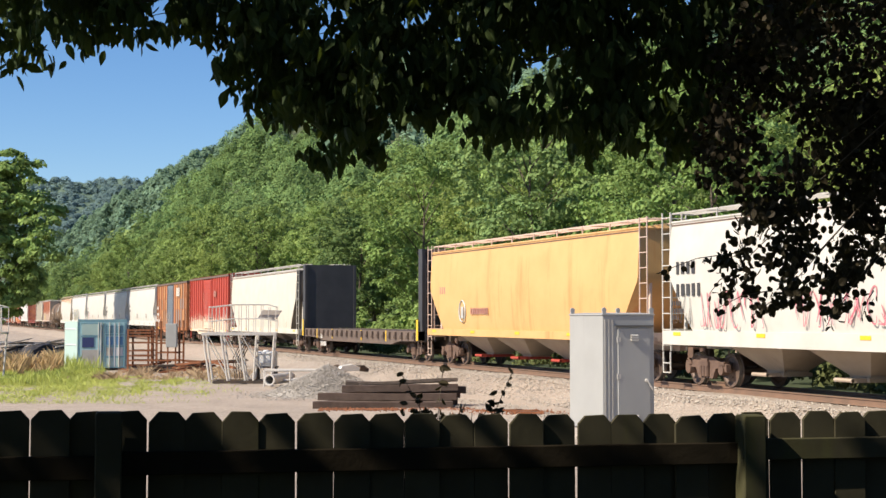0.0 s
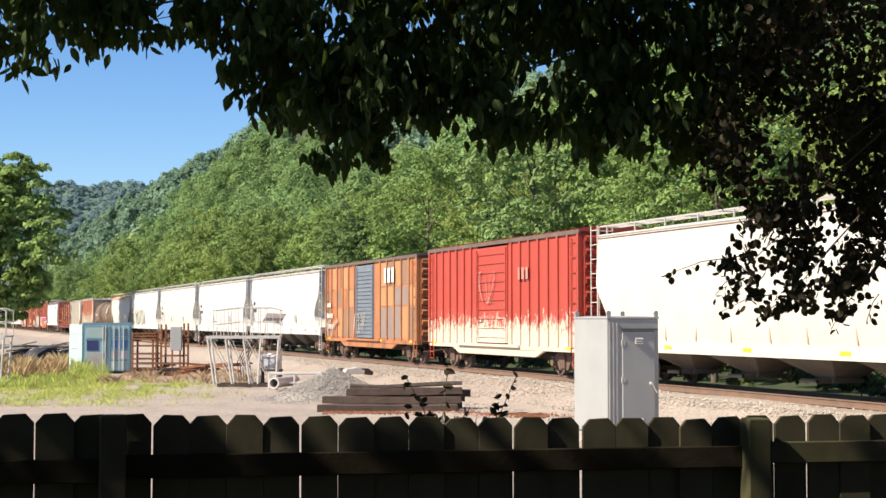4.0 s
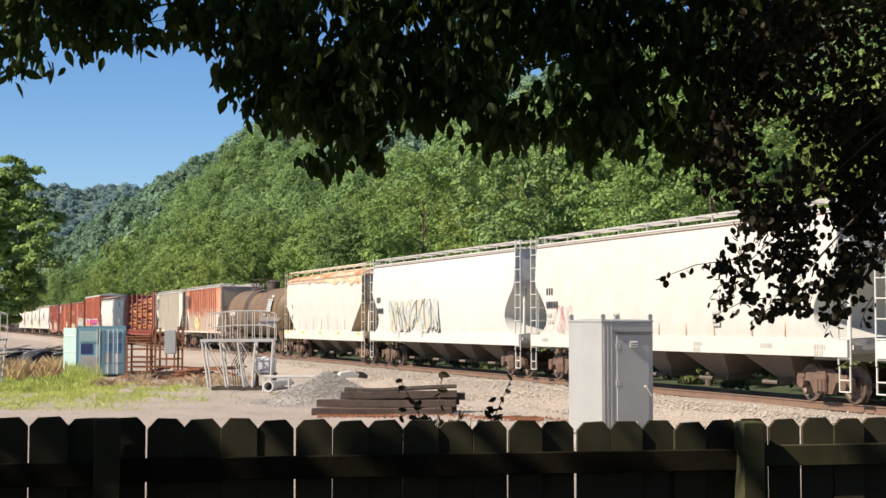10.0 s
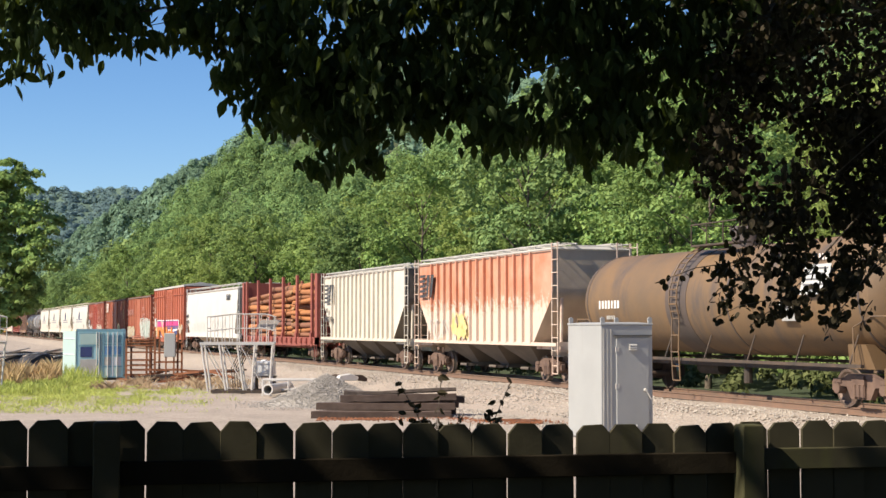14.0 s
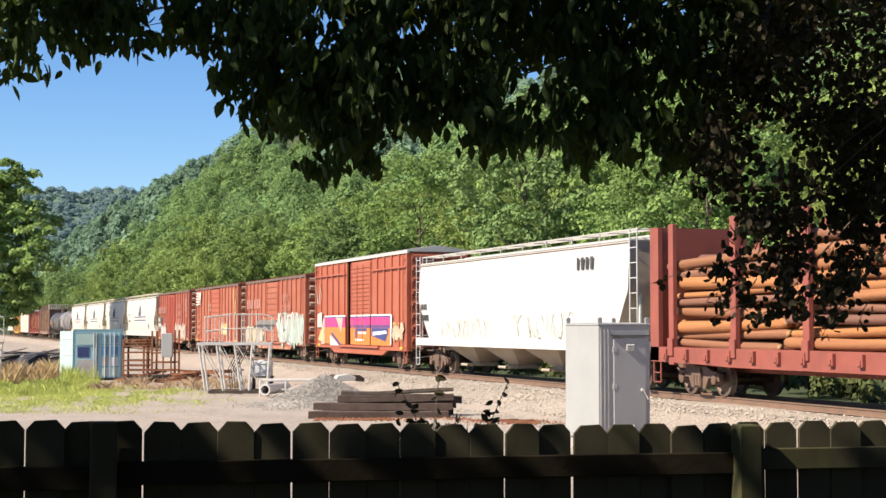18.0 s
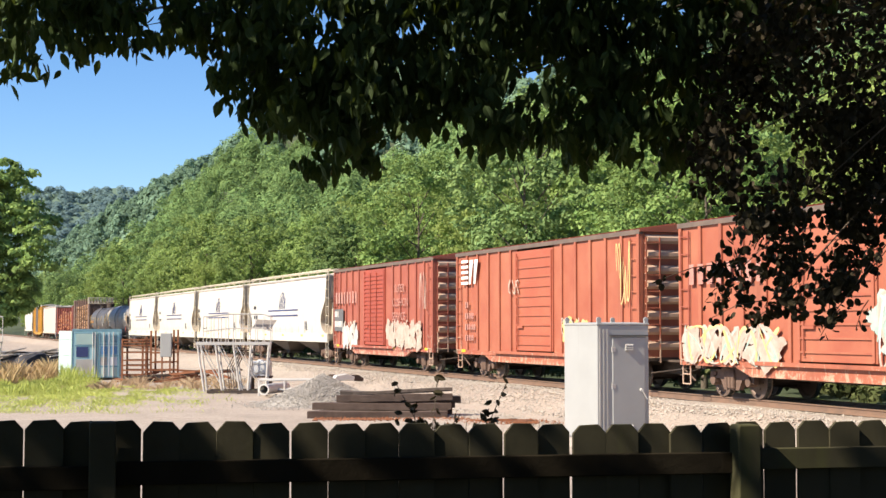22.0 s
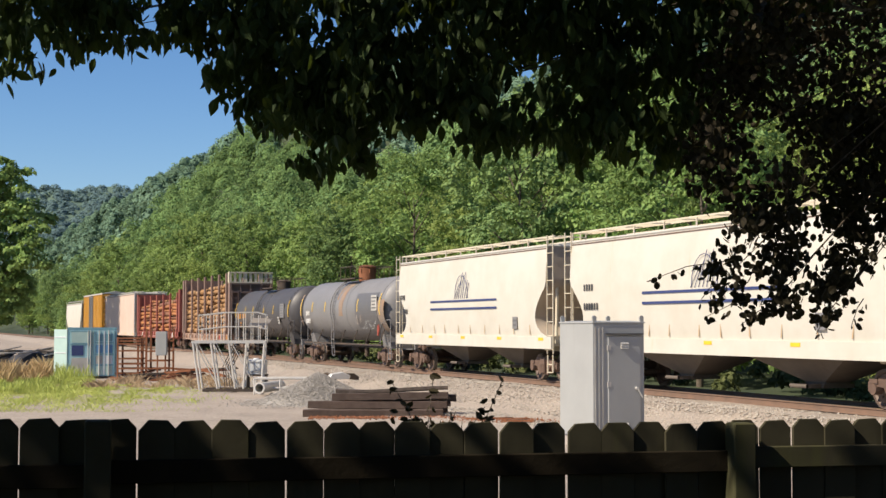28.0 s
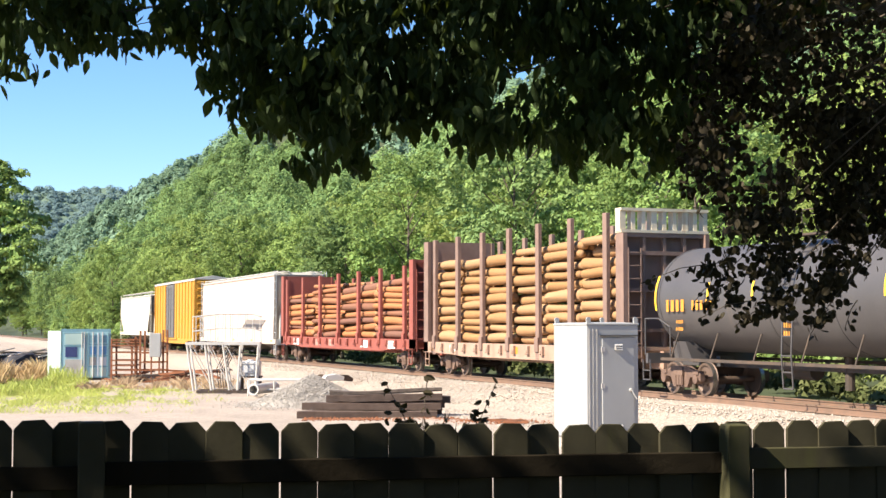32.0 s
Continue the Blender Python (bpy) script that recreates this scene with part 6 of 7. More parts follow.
def build_near_trees():
    left = [(-2.03, 3.01, 0.19, 0.20), (-1.76, 3.06, 0.24, 0.16), (-1.49, 3.03, 0.22, 0.12), (-1.28, 3.05, 0.16, 0.11), (-0.98, 3.01, 0.19, 0.16), (-0.90, 2.82, 0.16, 0.19),
            (-0.76, 2.63, 0.16, 0.22), (-0.60, 2.55, 0.22, 0.20), (-0.39, 2.47, 0.16, 0.16), (-0.39, 2.76, 0.24, 0.24), (-0.63, 2.95, 0.27, 0.22), (-0.17, 2.95, 0.27, 0.22), (-0.12, 2.68, 0.19, 0.19)]
    mid = [(0.10, 2.83, 0.23, 0.23), (0.27, 2.63, 0.17, 0.20), (0.50, 2.57, 0.17, 0.17), (0.67, 2.49, 0.14, 0.16), (0.33, 3.03, 0.31, 0.23), (0.73, 3.03, 0.31, 0.23),
           (0.76, 2.72, 0.20, 0.23), (0.98, 2.57, 0.20, 0.17), (1.10, 2.91, 0.28, 0.26), (1.18, 2.52, 0.17, 0.14), (1.47, 3.03, 0.31, 0.26)]
    right = [(1.28, 2.39, 0.18, 0.23), (1.36, 2.65, 0.20, 0.20), (1.56, 2.77, 0.25, 0.23), (1.51, 2.19, 0.23, 0.20), (1.77, 2.52, 0.25, 0.30), (1.82, 2.06, 0.20, 0.25),
             (1.41, 1.96, 0.18, 0.15), (1.61, 1.81, 0.20, 0.18), (1.87, 1.76, 0.15, 0.15), (1.49, 1.66, 0.13, 0.09), (1.31, 1.81, 0.13, 0.13), (1.74, 1.61, 0.10, 0.05), 
             (1.75, 2.95, 0.35, 0.25), (2.05, 2.75, 0.30, 0.30), (2.0, 2.4, 0.25, 0.3), (1.45, 2.95, 0.3, 0.25), (1.98, 2.1, 0.18, 0.25)]
    left += [(-2.1 + 0.3 * k, 3.17 + 0.03 * (k % 2), 0.22, 0.12) for k in range(8)]
    mid += [(0.25 + 0.3 * k, 3.19, 0.22, 0.13) for k in range(6)]
    # unseen leaf masses added overhead to keep the fence and leaves in shade
    roof = [(r, d, 5.0 + 0.25 * math.sin(r * 2 + d), 1.9, 930) for r in (-8, -6, -4, -2, 0, 2, 4) for d in (-1, 1.5, 4, 6.2) if (r, d) != (-2, 4)]
    # the openings are placed so sun patches fall on chosen pickets
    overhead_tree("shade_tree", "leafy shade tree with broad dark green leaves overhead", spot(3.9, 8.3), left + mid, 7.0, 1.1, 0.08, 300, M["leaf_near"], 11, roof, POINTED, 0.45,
                  sun_gaps=[(*spot(r, 5.755 + 0.241 * r), z, w) for r, z, w in ((1.40, 1.13, 0.115), (1.63, 0.98, 0.11), (1.80, 1.12, 0.085), (0.92, 1.10, 0.09), (0.35, 1.12, 0.09))])
    # two more unseen leaf masses shade the low leaves
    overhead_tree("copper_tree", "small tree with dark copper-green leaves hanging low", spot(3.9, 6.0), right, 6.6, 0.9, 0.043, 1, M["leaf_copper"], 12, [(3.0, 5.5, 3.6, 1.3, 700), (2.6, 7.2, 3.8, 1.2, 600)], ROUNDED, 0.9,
                  twigs=((0.97, 1.80, 1.32, 1.89, 17), (1.20, 1.71, 1.30, 1.79, 7), (1.22, 1.635, 1.48, 1.72, 14), (1.38, 1.60, 1.56, 1.69, 11), (1.72, 1.56, 1.82, 1.68, 10), (1.88, 1.60, 1.95, 1.72, 8)))


# ---- the yard ----
VIEW = 70.35


def build_cabinet():
    nx, ny = spot(3.47, 32.0)
    cab = thing("equipment_cabinet", "pale grey steel signal cabinet with a closed door", "cabinet", pose(nx, ny, -1.1))
    lx, ly, h = 1.72, 1.25, 2.74
    bm = bmesh.new()
    box(bm, -lx / 2, ly / 2, 0.24 + (h - 0.24) / 2, lx, ly, h - 0.24)
    part("body", bm, M["cabinet"], cab, bevel=0.012)
    bm = bmesh.new()
    box(bm, -lx / 2, ly / 2, 0.12, lx - 0.1, ly - 0.1, 0.24)
    part("base", bm, M["board"], cab)
    bm = bmesh.new()
    levels(bm, [(h, -lx - 0.012, 0.015, ly / 2 + 0.015), (h + 0.035, -lx - 0.012, 0.015, ly / 2 + 0.015), (h + 0.06, -lx + 0.2, -0.2, ly / 2 - 0.25)])
    bmesh.ops.translate(bm, verts=list(bm.verts), vec=(0, ly / 2, 0))
    part("roof", bm, M["cabinet"], cab, bevel=0.004)
    bm = bmesh.new()
    for x, y in ((-0.03, 0.05), (-0.03, ly - 0.05), (-lx + 0.05, 0.05), (-lx + 0.05, ly - 0.05)):
        b2 = bmesh.new()
        box(b2, x, y, h + 0.06, 0.05, 0.09, 0.08)
        rod(b2, (x - 0.02, y, h + 0.12), (x + 0.02, y, h + 0.12), 0.055, 10)
        part("lifting_lug", b2, M["cabinet"], cab)
    y0, y1, z0, z1 = 0.36, 1.14, 0.36, 2.46
    box(bm, 0.012, (y0 + y1) / 2, (z0 + z1) / 2, 0.035, y1 - y0, z1 - z0)
    door = part("door", bm, M["cabinet"], cab, bevel=0.006)
    bm = bmesh.new()
    box(bm, 0.03, (y0 + y1) / 2, z1 + 0.05, 0.07, y1 - y0 + 0.14, 0.03)
    part("drip_cap", bm, M["cabinet_dark"], cab, "dark drip strip above the door")
    for z in (z0 + 0.14, z1 - 0.2):
        bm = bmesh.new()
        box(bm, 0.032, 0.75, z, 0.008, 0.2, 0.16)
        v = part("vent", bm, M["cabinet"], door)
        for k in range(3):
            bm = bmesh.new()
            prism(bm, [(0.036, -0.018), (0.075, -0.022), (0.07, 0.0), (0.036, 0.018)], 0.66, 0.84)
            part("louvre", bm, M["galv"], v, m=pose(0, 0, z - 0.048 + k * 0.048))
    for z in (z0 + 0.1, (z0 + z1) / 2, z1 - 0.25):
        bm = bmesh.new()
        rod(bm, (0.03, y0 - 0.02, z - 0.06), (0.03, y0 - 0.02, z + 0.06), 0.014, 8)
        box(bm, 0.03, y0 + 0.02, z, 0.015, 0.08, 0.1)
        part("hinge", bm, M["galv"], door)
    bm = bmesh.new()
    rod(bm, (0.03, y1 - 0.1, 1.32), (0.09, y1 - 0.1, 1.32), 0.035, 10)
    rod(bm, (0.085, y1 - 0.11, 1.34), (0.10, y1 + 0.02, 1.12), 0.016, 8)
    part("handle", bm, M["galv"], door, "bare metal swing handle")
    for y in (0.06, 0.15, 0.24):
        bm = bmesh.new()
        box(bm, 0.006, y, 0.24 + (h - 0.3) / 2, 0.014, 0.03, h - 0.36)
        part("stiffener", bm, M["walk_grey"], cab)


def build_timbers():
    me = {}
    for ln in (4.15, 3.5, 3.7, 3.0):
        bm = bmesh.new()
        box(bm, 0, 0, 0, ln, 0.24, 0.215 if ln > 3.2 else 0.1)
        bmesh.ops.subdivide_edges(bm, edges=[e for e in bm.edges if abs((e.verts[0].co - e.verts[1].co).x) > 1], cuts=7)
        for v in bm.verts:
            v.co += Vector((0, noise.noise(v.co * 2.3 + Vector((ln, 0, 0))) * 0.035, noise.noise(v.co * 2.7 + Vector((0, ln, 0))) * 0.034))
        me[ln] = mesh_of(bm, "timber", M["tie_old"], bevel=0.008)
    base = -1.1
    for ln, r, d, z, turn, roll in ((4.15, -1.78, 43.7, 0.10, 0.8, 3), (3.7, -1.60, 44.5, 0.10, -1.6, -4), (3.5, -1.30, 45.4, 0.10, 1.4, 2), (4.15, -1.66, 44.0, 0.325, -1.9, -3), (3.5, -1.22, 45.1, 0.33, 2.6, 5),
                                    (3.5, -1.30, 44.5, 0.555, 1.2, -2), (3.7, -1.14, 45.2, 0.56, -3.4, 6), (3.0, -1.05, 44.8, 0.735, -1.2, -7)):
        x, y = spot(r, d)
        tagged(piece("timber", me[ln], None, pose(x, y, base + z, roll, 0.4 * roll if z > 0.5 else 0, VIEW + turn)), "weathered dark creosoted timber stacked on the gravel", "timber", "stacked timbers")


def lattice(bm, pts, r=0.022):
    for a, b in zip(pts, pts[1:]):
        rod(bm, a, b, r, 6)


def build_platform(r, d, label, width=3.0, panel=True):
    """A steel work platform: splayed tube legs on a base frame, deck, pipe railings."""
    x, y = spot(r, d)
    p = thing("work_platform", label, "platform", pose(x, y, -1.1, 0, 0, VIEW + 4), "work platforms")
    w, dep, top = width, 1.5, 2.02
    bm = bmesh.new()
    for yy in (-dep / 2, dep / 2):
        box(bm, 0, yy, top, w, 0.08, 0.11)
    deck = part("deck", bm, M["galv"], p)
    for k in range(9):
        bm = bmesh.new()
        box(bm, -w / 2 + 0.04 + (w - 0.08) * k / 8, 0, top, 0.06, dep, 0.07)
        part("crossbar", bm, M["galv"], deck)
    bm = bmesh.new()
    for yy in (-dep / 2, dep / 2):
        box(bm, 0.15, yy * 0.9, 0.07, w - 0.7, 0.1, 0.12)
    for k in range(3):
        box(bm, -w / 2 + 0.5 + (w - 0.7) * k / 2, 0, 0.07, 0.1, dep * 0.9, 0.1)
    part("base_frame", bm, M["under"], p, "dark skid base frame")
    for yy in (-dep / 2, dep / 2):
        for k in range(5):
            xt = -w / 2 + 0.06 + (w - 0.12) * k / 4
            xb = xt + (0.28 if k < 3 else -0.12)
            bm = bmesh.new()
            rod(bm, (xt, yy, top), (xb, yy * 0.9, 0.1), 0.045, 8)
            part("leg", bm, M["galv"], p)
        for k in (1, 2, 3):
            bm = bmesh.new()
            rod(bm, (-w / 2 + 0.1 + w * (k - 1) / 4, yy, top), (-w / 2 + 0.5 + w * k / 4 - 0.1, yy * 0.9, 0.1), 0.022, 6)
            part("brace", bm, M["galv"], p)
        for z in (top + 0.62, top + 1.2):
            bm = bmesh.new()
            lattice(bm, [(-w / 2 + 0.3, yy, z - 0.12), (-0.2, yy, z), (w / 2 - 0.35, yy, z), (w / 2, yy, z - 0.1)], 0.021)
            part("handrail", bm, M["galv"], p)
        for k in range(10):
            xx = -w / 2 + 0.3 + (w - 0.3) * k / 9
            bm = bmesh.new()
            rod(bm, (xx, yy, top), (xx, yy, top + (1.2 if 2 < k < 8 else 1.09)), 0.018, 6)
            part("baluster", bm, M["galv"], p)
    for z in (top + 0.62, top + 1.1):
        for xx in (-w / 2 + 0.3, w / 2):
            bm = bmesh.new()
            rod(bm, (xx, -dep / 2, z), (xx, dep / 2, z), 0.022, 6)
            part("handrail", bm, M["galv"], p)
    if panel:
        bm = bmesh.new()
        prism(bm, [(w / 2 - 0.75, top + 0.62), (w / 2 - 0.55, top + 0.98), (w / 2 + 0.25, top + 0.95), (w / 2 - 0.02, top + 0.55)], -0.55, -0.5)
        part("tilted_panel", bm, M["board"], p, "tilted grey sheet panel")
        # dark inner pieces added to make the platform's inside look darker
        for k in range(5):
            bm = bmesh.new()
            lattice(bm, [(-0.2 + 0.1 * k, 0, 0.2), (-0.3 + 0.1 * k, 0.3, 1.0), (0.1 + 0.1 * k, 0.1, 1.8)], 0.02)
            part("brace", bm, M["under"], p)
        for k in range(3):
            bm = bmesh.new()
            box(bm, 0.15 + 0.3 * k, 0.2, top - 0.2 - 0.09 * k, 0.5, 0.3, 0.06)
            part("bracket", bm, M["under"], p)


def build_container():
    x, y = spot(-17.35, 75.0)
    c = thing("shipping_container", "teal steel container with a pale door leaf swung out", "container", pose(x, y, -1.1, 0, 0, VIEW + 13))
    w, h, ln = 2.44, 2.59, 6.06
    bm = bmesh.new()
    for s in (-1, 1):
        n = 22
        pts = []
        for i in range(n * 4 + 1):
            pts.append((s * (w / 2 - 0.04 + (0.03 if (i // 2) % 2 else 0.0)), 0.1 + (ln - 0.2) * i / (n * 4)))
        lo = [bm.verts.new((px, py, 0.15)) for px, py in pts]
        hi = [bm.verts.new((px, py, h - 0.1)) for px, py in pts]
        for k in range(len(pts) - 1):
            bm.faces.new((lo[k], lo[k + 1], hi[k + 1], hi[k]))
    part("side_wall", bm, M["teal_box"], c)
    bm = bmesh.new()
    box(bm, 0, ln - 0.05, h / 2, w - 0.1, 0.06, h - 0.2)
    part("back_wall", bm, M["teal_box"], c)
    bm = bmesh.new()
    box(bm, 0, ln / 2, h - 0.04, w, ln, 0.06)
    part("roof", bm, M["teal_box"], c)
    bm = bmesh.new()
    box(bm, 0, ln / 2, 0.12, w, ln, 0.14)
    part("floor", bm, M["dark_in"], c)
    for s in (-1, 1):
        for yy in (0.06, ln - 0.06):
            bm = bmesh.new()
            box(bm, s * (w / 2 - 0.06), yy, h / 2, 0.13, 0.13, h)
            part("corner_post", bm, M["teal_box"], c)
    bm = bmesh.new()
    box(bm, 0, 0.05, h - 0.07, w, 0.12, 0.14)
    part("header", bm, M["panel_dark"], c)

    def door_leaf(bm2, sx):
        box(bm2, sx * 0.56, -0.02, h / 2, 1.1, 0.05, h - 0.3)
    bm = bmesh.new()
    door_leaf(bm, 1)
    d = part("door", bm, M["teal_box"], c, "closed blue-green container door")
    for cx in (0.35, 0.82):
        bm = bmesh.new()
        rod(bm, (cx, -0.09, 0.15), (cx, -0.09, h - 0.15), 0.025, 8)
        part("lock_rod", bm, M["galv"], d)
    for k, (z, mt) in enumerate(((2.08, "panel_dark"), (1.50, "panel_blue"), (0.95, "walk_grey"), (0.42, "pale_mint"))):
        for cx in (0.36, 0.84):
            bm = bmesh.new()
            box(bm, cx, -0.052, z, 0.34, 0.02, 0.42 if k else 0.36)
            part("panel", bm, M[mt] if cx < 0.5 or mt != "walk_grey" else M["plastic"], d)
        bm = bmesh.new()
        box(bm, 0.6, -0.056, z - 0.27, 0.95, 0.03, 0.05)
        part("cross_rib", bm, M["panel_dark"], d)
    for cx, mt in ((0.04, "pale_mint"), (0.13, "panel_dark"), (0.6, "plastic"), (1.10, "panel_dark")):
        bm = bmesh.new()
        box(bm, cx, -0.062, h / 2, 0.05, 0.03, h - 0.36)
        part("stile", bm, M[mt], d)
    # the open leaf, swung right round against the side
    bm = bmesh.new()
    box(bm, -0.56, 0, h / 2, 1.1, 0.05, h - 0.2)
    v = part("open_door", bm, M["pale_mint"], c, "pale mint inner face of the open door", m=Matrix.Translation((-w / 2, -0.04, 0)) @ Matrix.Rotation(radians(-54), 4, "Z"))
    for z in (0.5, 1.3, 2.1):
        bm = bmesh.new()
        box(bm, -0.56, -0.035, z, 1.0, 0.02, 0.05)
        part("cross_rib", bm, M["plastic"], v)
    bm = bmesh.new()
    door_leaf(bm, -1)
    d = part("door", bm, M["teal_box"], c, "teal container door with a dark blue patch")
    for cx in (-0.2, -0.08):
        bm = bmesh.new()
        rod(bm, (cx, -0.09, 0.15), (cx, -0.09, h - 0.15), 0.022, 8)
        part("lock_rod", bm, M["galv"], d)
    for z, hh, wd, mt in ((2.08, 0.55, 0.84, "pale_mint"), (1.42, 0.5, 0.58, "mark_navy"), (0.65, 0.8, 0.84, "walk_grey"), (2.38, 0.06, 0.95, "panel_dark"), (1.74, 0.05, 0.95, "panel_dark")):
        bm = bmesh.new()
        box(bm, -0.72 if mt == "mark_navy" else -0.6, -0.055, z, wd, 0.02, hh)
        part("panel", bm, M[mt], d)


def build_scrap():
    # rusty rack beside the container
    x, y = spot(-14.75, 75.0)
    r = thing("rusty_rack", "rusty steel pipe rack with upright posts", "rack", pose(x, y, -1.1, 0, 0, VIEW))
    for px, h in ((-1.3, 2.1), (-0.26, 2.0), (-0.08, 2.2), (0.16, 2.5), (1.32, 2.55)):
        for yy in (0, 1.2):
            bm = bmesh.new()
            box(bm, px, yy, h / 2, 0.09, 0.09, h)
            part("post", bm, M["rust"], r)
    for z, x0, x1 in ((2.04, -1.3, -0.1), (1.9, -1.2, -0.1), (1.75, -1.3, -0.1), (1.4, -1.3, -0.1), (1.0, -1.3, -0.1), (0.74, -1.3, -0.1), (1.38, 0.1, 1.35), (0.9, 0.1, 1.35), (1.9, 0.6, 1.35), (0.5, -1.3, 1.3)):
        for yy in (0, 1.2):
            bm = bmesh.new()
            box(bm, (x0 + x1) / 2, yy - 0.06, z, x1 - x0, 0.05, 0.07)
            part("rail", bm, M["rust"], r)
    x, y = spot(-13.75, 74.6)
    b = thing("meter_box", "grey metal box on a short rusty stand", "box", pose(x, y, -1.1, 0, 0, VIEW))
    bm = bmesh.new()
    box(bm, 0, 0, 1.78, 0.56, 0.3, 1.2)
    part("body", bm, M["cabinet"], b, bevel=0.02)
    bm = bmesh.new()
    for s in (-0.2, 0.2):
        box(bm, s, 0, 0.62, 0.07, 0.07, 1.24)
    part("stand", bm, M["rust"], b)
    rnd = random.Random(14)
    for k in range(46):
        d = rnd.uniform(71, 79) if k < 38 else rnd.uniform(40.6, 42.4)
        rr = rnd.uniform(-15.9, -11.2) if k < 38 else rnd.uniform(1.1, 2.9)
        x, y = spot(rr, d)
        bm = bmesh.new()
        ln = rnd.uniform(0.8, 2.4)
        prism(bm, [(-ln / 2, 0), (ln / 2, 0), (ln / 2, 0.05), (ln / 2 - 0.1, 0.11), (-ln / 2 + 0.2, 0.09)], -0.07, 0.07)
        o = part("scrap_bar", bm, M["under"] if k % 3 == 1 else M["rust"], None)
        o.matrix_basis = pose(x, y, -1.09 + (0.42 * rnd.random() ** 2 if k < 38 else rnd.uniform(0, 0.03)), 0, rnd.uniform(-12, 12) if k < 38 else 0, VIEW + rnd.uniform(-40, 40)) @ Matrix.Diagonal((1, 1, 1, 1) if k < 38 else (0.45, 0.5, 0.5, 1))
        tagged(o, "flat rusty scrap steel lying on gravel", "scrap metal", "scrap bars")
    # tarpaulin heap with boards
    x, y = spot(-23.3, 84.0)
    t = thing("covered_heap", "heap under black tarpaulin topped with grey boards", "heap", pose(x, y, -1.15, 0, 0, VIEW))
    bm = bmesh.new()
    g = bmesh.ops.create_grid(bm, x_segments=34, y_segments=22, size=1.0)["verts"]
    for v in g:
        u, w = v.co.x, v.co.y
        f = max(0.0, 1 - abs(u) ** 4) * max(0.0, 1 - abs(w) ** 4)
        v.co = Vector((u * 3.4, w * 2.4, f * (1.05 + 0.25 * math.sin(u * 4 + 1)) + 0.22 * f * noise.noise(Vector((u * 5, w * 5, 1))) + 0.14 * f * noise.noise(Vector((u * 13, w * 11, 4)))))
    part("tarpaulin", bm, M["tarp"], t, smooth=70)
    for k in range(13):
        bm = bmesh.new()
        box(bm, 0, 0, 0, 2.2 + 0.35 * (k % 4), 0.22 + 0.12 * (k % 3), 0.05)
        o = part("board", bm, M["board" if k % 3 else "galv"], t, bevel=0.006)
        o.matrix_basis = pose(-2.4 + 0.42 * k, -1.5 + 0.5 * (k % 4), 1.16 + 0.05 * (k % 5), -10, -9 + 4 * (k % 4), 16 + 9 * (k % 5))
    # white tote behind the platform
    x, y = spot(-7.5, 62.5)
    t = thing("water_tote", "translucent white plastic tote in a steel cage", "tank", pose(x, y, -1.1, 0, 0, VIEW))
    bm = bmesh.new()
    box(bm, 0, 0, 0.93, 0.85, 0.85, 0.62)
    rod(bm, (0, 0, 1.22), (0, 0, 1.31), 0.14, 14)
    part("tank", bm, M["plastic"], t, bevel=0.05)
    bm = bmesh.new()
    for px in (-0.38, 0.38):
        box(bm, px, 0, 0.28, 0.12, 0.9, 0.56)
    box(bm, 0, 0, 0.59, 0.95, 0.95, 0.06)
    part("pallet", bm, M["under"], t, "dark timber stand")
    for z in (0.75, 1.15):
        bm = bmesh.new()
        lattice(bm, [(-0.44, -0.44, z), (0.44, -0.44, z), (0.44, 0.44, z), (-0.44, 0.44, z), (-0.44, -0.44, z)], 0.012)
        part("cage_bar", bm, M["galv"], t)
    # low pipe frames and a culvert pipe
    x, y = spot(-5.9, 58.0)
    f = thing("pipe_frame", "low galvanised pipe frame lying on gravel", "frame", pose(x, y, -1.1, 0, 0, VIEW + 3))
    for z in (0.25, 0.62):
        bm = bmesh.new()
        lattice(bm, [(-1.1, -0.4, z), (1.0, -0.4, z), (1.0, 0.5, z), (-1.1, 0.5, z), (-1.1, -0.4, z)], 0.04)
        part("rail", bm, M["galv"], f)
    for px in (-1.1, -0.1, 1.0):
        for py in (-0.4, 0.5):
            bm = bmesh.new()
            rod(bm, (px, py, 0), (px, py, 0.62), 0.04, 6)
            part("leg", bm, M["galv"], f)
    x, y = spot(-6.65, 56.6)
    bm = bmesh.new()
    n = 20
    rings = [[bm.verts.new((rr * math.cos(2 * math.pi * i / n), yy, 0.3 + rr * math.sin(2 * math.pi * i / n))) for i in range(n)] for yy, rr in ((2.6, 0.2), (0, 0.2), (-0.08, 0.22), (-0.08, 0.16), (0.1, 0.16), (2.6, 0.16))]
    for a, b in zip(rings, rings[1:] + rings[:1]):
        for i in range(n):
            bm.faces.new((a[i], a[(i + 1) % n], b[(i + 1) % n], b[i]))
    o = part("culvert_pipe", bm, M["galv"], None, smooth=40)
    o.matrix_basis = pose(x, y, -1.1, 0, 0, VIEW - 12)
    tagged(o, "short grey culvert pipe lying on the gravel", "pipe")
    for k, (rr, d, s) in enumerate(((-4.3, 57.5, 1.0), (-3.7, 57.0, 0.8), (-3.3, 57.4, 0.7))):
        x, y = spot(rr, d)
        bm = bmesh.new()
        prism(bm, [(-0.5, 0), (0.55, 0), (0.6, 0.18), (0.2, 0.34), (-0.35, 0.26)], -0.22, 0.25)
        o = part("scrap_lump", bm, M["under"] if k != 1 else M["galv"], None, bevel=0.03)
